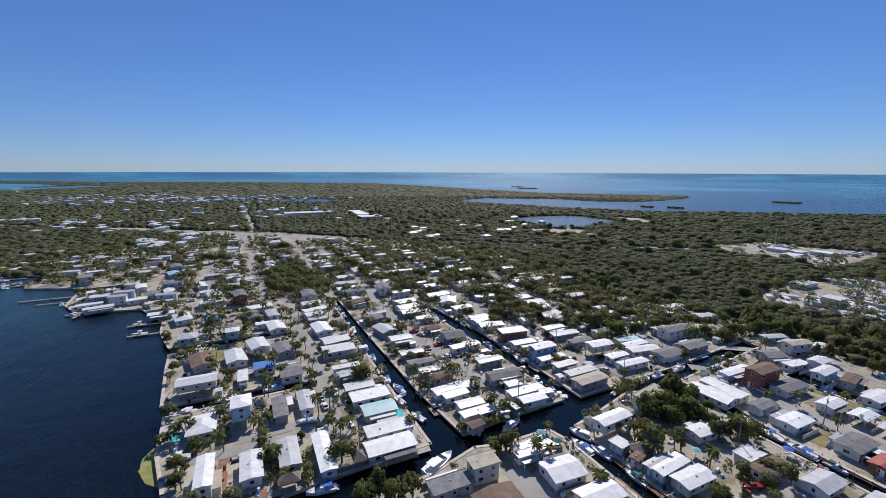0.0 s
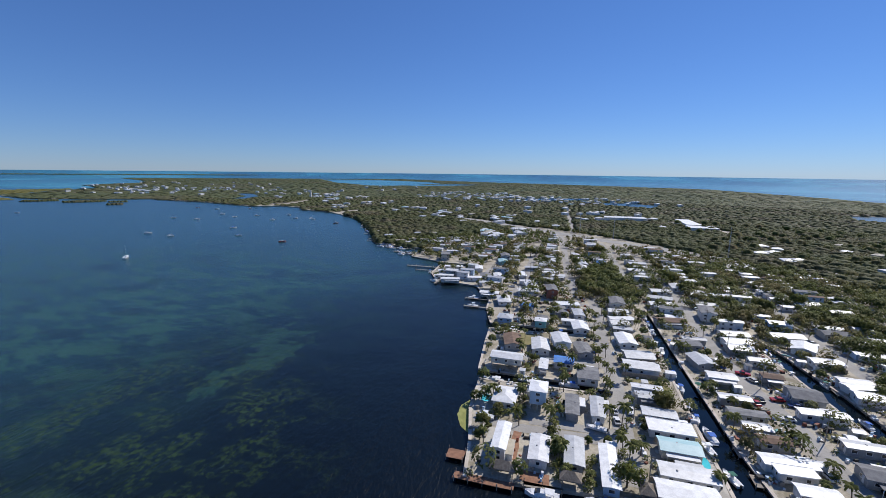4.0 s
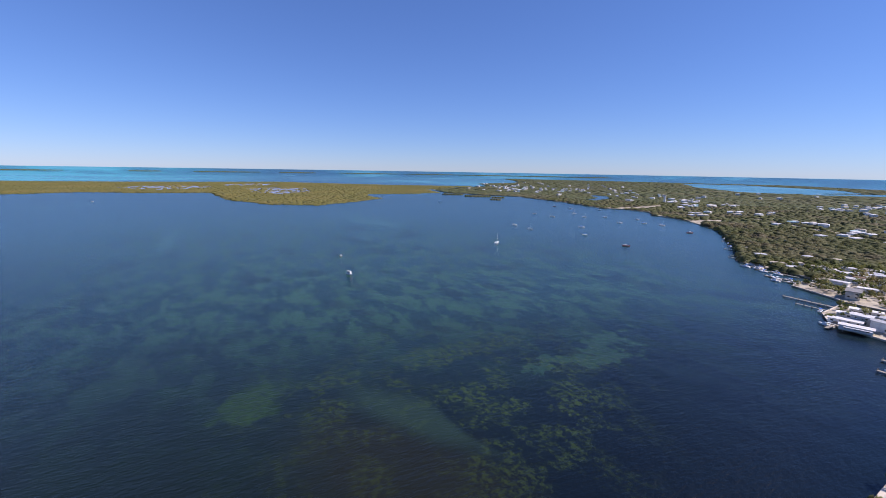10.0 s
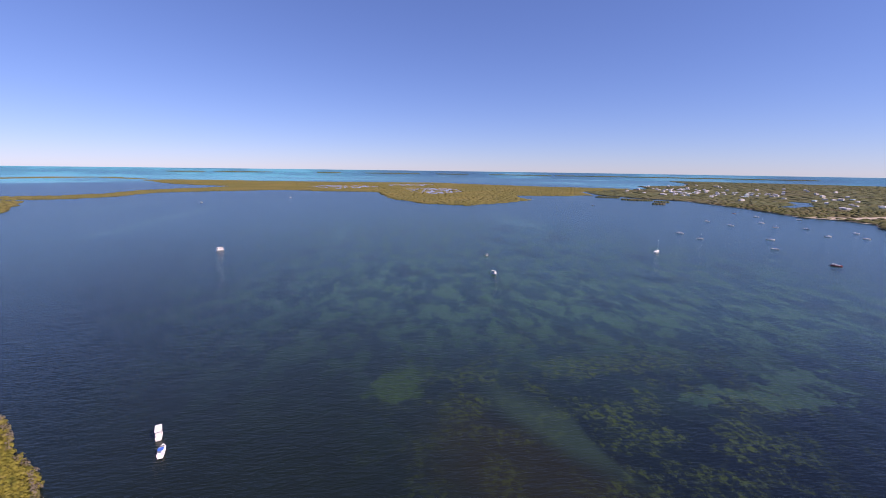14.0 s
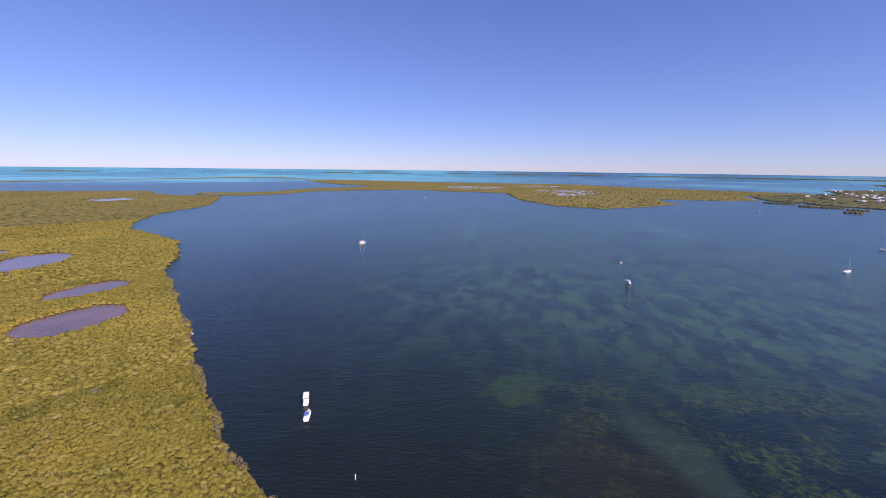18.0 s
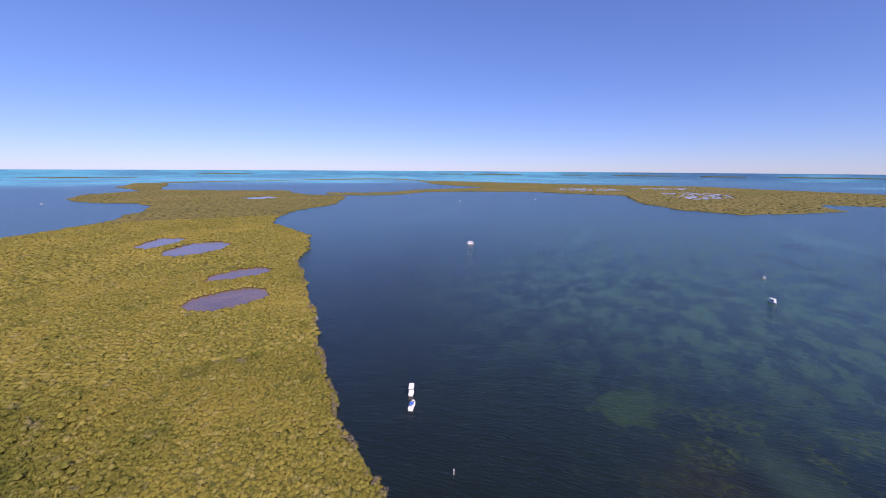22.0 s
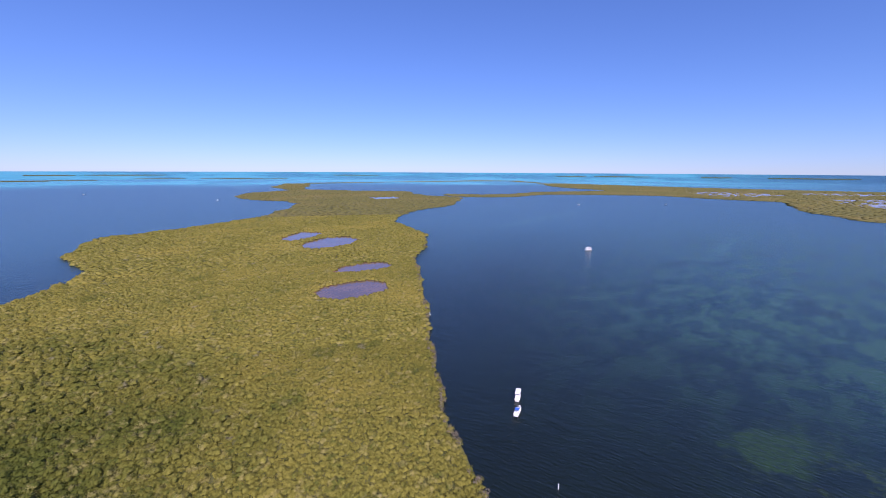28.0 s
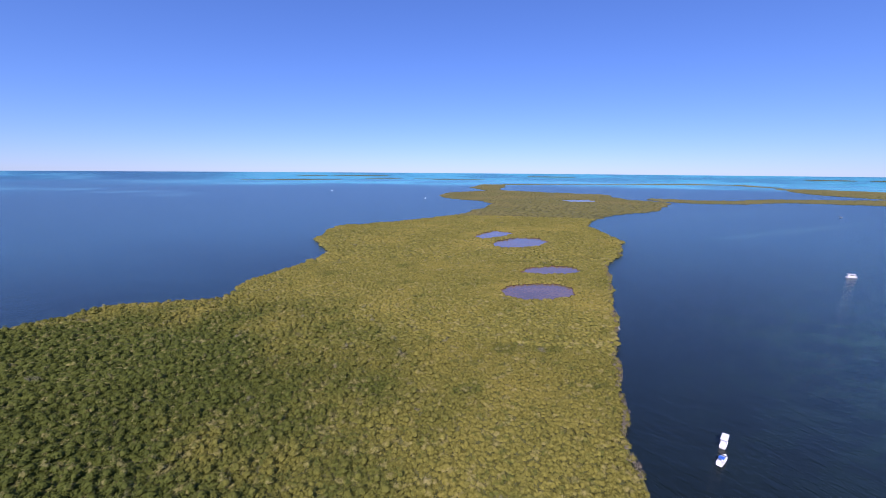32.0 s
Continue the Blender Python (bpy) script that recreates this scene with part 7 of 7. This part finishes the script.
# along the canals and docks
MOORED = [(46, 137.5, 8, 8, "cabin", "blue"), (46, 118, 20, 6.5, "open", "green"), (43, 94.5, -65, 11, "cabin", "white"), (72, 101.6, -70, 7.5, "cabin", "white"), (96.5, 109, 60, 6.5, "open", "white"), (87.2, 79.5, 8, 7, "open", "white"),
          (88, 88.5, 20, 7.5, "cabin", "white"), (88, 68, 5, 7, "open", "green"), (84, 84, 5, 7.5, "cabin", "blue"), (135, 104.6, -80, 6.5, "open", "white"), (142, 104.8, 95, 6.5, "open", "blue"), (156, 105.4, -85, 7, "cabin", "white"),
          (140.6, 73, 3, 7.5, "cabin", "white"), (140.6, 64, 3, 7.5, "open", "blue"), (140.2, 56, 0, 8, "cabin", "blue")]
MOORED_MORE = [(118, 102.5, -75, 6, "open", "white"), (-2, 96.6, 88, 8.5, "cabin", "white"), (12, 98, 84, 7.5, "cabin", "blue"), (-24, 152.4, 80, 8, "cabin", "white"), (-12, 156, 85, 6, "open", "white"), (4, 157, 92, 7, "cabin", "blue"),
               (-24, 209, 88, 6, "open", "white"), (0, 211.5, 88, 6.5, "open", "blue"), (-55, 257, 80, 7, "open", "white"), (-52, 241.4, 85, 7, "open", "white"), (-104, 316, 10, 6, "open", "blue"), (-92, 289.4, 80, 7, "cabin", "white"),
               (189.5, 72, 8, 7, "cabin", "white"), (189.2, 60, 2, 7, "open", "blue"), (194, 52, 0, 6, "open", "white")]
for m in MOORED + MOORED_MORE:
    boat(*m)
for cx0, cx1, y0, y1 in ((44.6, 50, 146, 258), (97, 101.3, 112, 160), (94, 99, 163, 190), (90.5, 95.5, 193, 228), (137.6, 140.8, 36, 50), (-118, -112, 397, 398), (-170, -140, 406, 412)):
    y = y0
    while y < y1:
        if rnd.random() < 0.78:
            boat(rnd.choice((cx0, cx1)), y, rnd.choice((0, 180)) + rnd.uniform(-6, 6), rnd.choice((5.2, 6, 6.8)), rnd.choice(("open", "open", "cabin")), rnd.choice(("white", "white", "blue", "green")))
        y += rnd.uniform(9, 13)
for x, y, a in ((-200, 427, 80), (-193, 422, 95), (-187, 428, 84), (-181, 409, 90), (-174, 403, 85), (-168, 409, 95), (-163, 402, 88), (-163, 389, 84), (-156, 384, 92), (-150, 389, 85), (-154, 376, 80), (-145, 381, 95), (-192, 410, 90), (-184, 416, 85),
                (-268, 528, 40), (-256, 508, 60), (-290, 560, 40)):
    boat(x, y, a + rnd.uniform(-8, 8), rnd.choice((6, 7, 8)), rnd.choice(("open", "cabin", "cabin")), rnd.choice(("white", "white", "blue")))
# boats on the hard beside houses
for x, y, a in ((12.5, 128.8, 80), (-22, 125, 85), (43, 128, 15), (150, 67, 10), (158, 91, 40), (118, 150, 70)):
    boat(x, y, a, 6.2, "open", "white", base=1.45)

# ---- poles, mast, tower, markers ----
POLE = tube(bmesh.new(), (0, 0, 0), (0, 0, 10), 0.16, 0.11, 7)
POLE = done(POLE, "mast", POST)
ARM = done(boxes((-1.0, 1.0, -0.05, 0.05, 9.3, 9.45)), "crossarm", POST)
CAP = done(tube(bmesh.new(), (0, 0, 8.1), (0, 0, 8.9), 0.22, 0.22, 8), "transformer", GREY_WALL)
for line, s in ((STREETS[0][0], 3.8), (STREETS[3][0], 3.8), (STREETS[4][0], -3.8), (STREETS[6][0], 3.6), (STREETS[7][0], -3.6), (STREETS[1][0], 3.5)):
    gone = 0
    for (ax, ay), (bx, by) in zip(line, line[1:]):
        d = math.hypot(bx - ax, by - ay)
        while gone < d:
            k = gone / d
            x, y = ax + (bx - ax) * k + s, ay + (by - ay) * k
            if -30 < x < 230 and 30 < y < 400 and not any(x0 - 0.4 < x < x1 + 0.4 and y0 - 0.4 < y < y1 + 0.4 for x0, x1, y0, y1 in TAKEN):
                root = thing("utility_pole", "weathered wooden utility pole with a crossarm", "pole", pose(x, y, 1), "utility poles")
                part("mast", POLE, POST, root)
                part("crossarm", ARM, POST, root)
                if rnd.random() < 0.5:
                    part("transformer", CAP, GREY_WALL, root, at=pose(0.35, 0, 0))
            gone += 33
        gone -= d
tower = thing("tower", "slim pale tower above the far shore's trees", "tower", pose(-714, 1067, 1), "")
part("shaft", tube(bmesh.new(), (0, 0, 0), (0, 0, 21), 2.9, 2.7, 12), WHITE_WALL, tower)
part("cap", tube(bmesh.new(), (0, 0, 21), (0, 0, 22.5), 3.2, 2.4, 12), GREY_WALL, tower)
for x, y in ((55, 556), (16, 585), (150, 462), (285, 232), (470, 235)):
    root = thing("lattice_mast", "tall thin steel mast above the highway", "mast", pose(x, y, 1), "masts")
    for u, v in ((-0.5, -0.5), (0.5, -0.5), (0, 0.5)):
        part("leg", tube(bmesh.new(), (u, v, 0), (u * 0.4, v * 0.4, 30), 0.1, 0.07, 5), SILVER_ROOF, root)
    part("brace", boxes(*[(-0.45, 0.45, -0.4, -0.34, z, z + 0.1) for z in range(2, 30, 3)]), SILVER_ROOF, root)
for x, y in ((-93, -36),):
    root = thing("channel_marker", "white marker post standing in shallow water", "marker", pose(x, y, -1.2), "markers")
    part("post", tube(bmesh.new(), (0, 0, 0), (0, 0, 2.6), 0.12, 0.12, 8), WHITE_PAINT, root)
    part("cap", tube(bmesh.new(), (0, 0, 2.6), (0, 0, 2.9), 0.16, 0.02, 8), WHITE_PAINT, root)

# ---- small things in the yards ----
YELLOW = plain("yellow_plastic", (0.55, 0.38, 0.04), (0.65, 0.47, 0.07), 2, 0.4)


def yard_thing(kind, x, y, turn):
    at = pose(x, y, 1.03, rz=turn)
    if kind == 0:
        root = thing("picnic_table", "weathered wooden picnic table in a yard", "table", at, "picnic tables")
        part("tabletop", boxes((-0.9, 0.9, -0.4, 0.4, 0.7, 0.76)), POST, root)
        for s in (-1, 1):
            part("bench", boxes((-0.9, 0.9, s * 0.75 - 0.14, s * 0.75 + 0.14, 0.42, 0.47)), POST, root)
            part("leg", boxes((s * 0.65 - 0.05, s * 0.65 + 0.05, -0.75, 0.75, 0, 0.42), (s * 0.65 - 0.05, s * 0.65 + 0.05, -0.2, 0.2, 0.42, 0.7)), POST, root)
    elif kind == 1:
        root = thing("kayak", "bright plastic kayak lying on the ground", "kayak", at, "kayaks")
        part("hull", hull_mesh(3.6, 0.75, 0.3, rnd.choice((YELLOW, RED_HULL, TEAL_WALL))), YELLOW, root, at=pose(0, 0, 0.3))
        part("seat", boxes((-0.2, 0.2, -0.5, 0.1, 0.45, 0.58)), DARK, root)
    elif kind == 2:
        root = thing("sunshade", "open garden sunshade over a small table", "sunshade", at, "sunshades")
        bm = bmesh.new()
        top = bm.verts.new((0, 0, 2.6))
        ring = [bm.verts.new((1.4 * math.cos(i * math.pi / 4), 1.4 * math.sin(i * math.pi / 4), 2.1)) for i in range(8)]
        for i in range(8):
            bm.faces.new((top, ring[i], ring[(i + 1) % 8]))
        part("canopy", bm, rnd.choice((BLUE_CANVAS, WHITE_PAINT, GREEN_CANVAS, TEAL_WALL)), root)
        part("pole", tube(bmesh.new(), (0, 0, 0), (0, 0, 2.6), 0.04, 0.04, 6), POST, root)
        part("tabletop", tube(bmesh.new(), (0, 0, 0.7), (0, 0, 0.75), 0.5, 0.5, 10), WHITE_PAINT, root)
    else:
        root = thing("boat_trailer", "galvanised boat trailer parked on gravel", "trailer", at, "trailers")
        part("frame", boxes((-0.8, -0.7, -2, 1.2, 0.45, 0.55), (0.7, 0.8, -2, 1.2, 0.45, 0.55), (-0.8, 0.8, -2, -1.9, 0.45, 0.55), (-0.05, 0.05, 1.2, 2.8, 0.45, 0.55), (-0.8, 0.8, 1.1, 1.2, 0.45, 0.55)), SILVER_ROOF, root)
        for s in (-1, 1):
            part("wheel", tube(bmesh.new(), (s * 0.85, -0.7, 0.3), (s * 1.03, -0.7, 0.3), 0.3, 0.3, 10), DARK, root)


# fences between the lots and the litter of things standing about the yards
def loose_boxes(name, rows, material, label, category):
    """rows of x, y, half width, half depth, height, turn; every box tapers a little to its top."""
    r = np.array(rows)
    c, s = np.cos(r[:, 5]), np.sin(r[:, 5])
    pts = []
    for z, k in ((0, 1.0), (1, 0.86)):
        for u, v in ((-1, -1), (1, -1), (1, 1), (-1, 1)):
            a, b = u * r[:, 2] * (k if name != "fence" else 1), v * r[:, 3] * k
            pts.append(np.stack([r[:, 0] + a * c - b * s, r[:, 1] + a * s + b * c, 1.0 + z * r[:, 4]], 1))
    verts = np.stack(pts, 1).reshape(-1, 3)
    quad = np.array([(4, 5, 6, 7), (0, 1, 5, 4), (1, 2, 6, 5), (2, 3, 7, 6), (3, 0, 4, 7)])
    faces = (quad[None] + np.arange(len(r))[:, None, None] * 8).reshape(-1, 4)
    tagged(new(name, mesh_from(name, verts, faces, material)), label, category, "", "stuff")


def on_town(x, y):
    p = np.array([x]), np.array([y])
    return inside(*p, MAINLAND)[0] and inside(*p, CLEAR[0])[0] and (y > 100 or x > 148) or inside(*p, PIER_A)[0] and 55 < y < 92 and x > 58 or inside(*p, PIER_B)[0]


LITTER = [[], [], [], [], []]
while sum(len(l) for l in LITTER) < 2600:
    x, y = rnd.uniform(-32, 235), 40 + 290 * rnd.random()
    if not on_town(x, y) or not free(x, y, 0.5):
        continue
    turn = rnd.choice((0, 0, 0.1, 1.57, 0.8))
    for j in range(rnd.randrange(1, 5)):
        big = rnd.random() < 0.25
        LITTER[rnd.randrange(5)].append((x + rnd.uniform(-1.6, 1.6), y + rnd.uniform(-1.3, 1.3), rnd.uniform(0.2, 0.6) * (1.9 if big else 1), rnd.uniform(0.2, 0.5) * (1.6 if big else 1), rnd.uniform(0.3, 1.3), turn + rnd.uniform(-0.2, 0.2)))
for rows, material, what in zip(LITTER, (WHITE_PAINT, DARK, POST, BLUE_WALL, RUST_WALL), ("white bins and tubs", "dark crates and covered goods", "weathered timber stacks", "pale blue drums and coolers", "rusty boxes and barrels")):
    loose_boxes("yard_clutter", rows, material, what + " scattered about the yards", "clutter")
FENCES = [[], []]
for x0, x1, y0, y1 in [t for t in TAKEN if t[1] - t[0] > 7 and t[3] - t[2] < 9]:
    if rnd.random() < 0.55:
        y = rnd.choice((y0 - 1.4, y1 + 1.3))
        if free((x0 + x1) / 2, y, 0.3):
            FENCES[rnd.randrange(2)].append(((x0 + x1) / 2, y, (x1 - x0) / 2 + rnd.uniform(-1, 1), 0.06, rnd.uniform(1.2, 1.8), 0))
loose_boxes("fence", FENCES[0], WHITE_PAINT, "white board fences between the lots", "fence")
loose_boxes("fence", FENCES[1], POST, "weathered timber fences between the lots", "fence")

made = tried = 0
while made < 110 and tried < 4000:
    tried += 1
    x, y = rnd.uniform(-30, 205), rnd.uniform(45, 215)
    inn = inside(np.array([x]), np.array([y]), MAINLAND)[0] and (y > 104 or x > 148) or 62 < x < 80 and 55 < y < 92 or 92 < x < 135 and 45 < y < 93
    if inn and free(x, y, 1.0):
        yard_thing(rnd.randrange(4), x, y, rnd.uniform(0, 360))
        TAKEN.append((x - 1, x + 1, y - 1, y + 1))
        made += 1
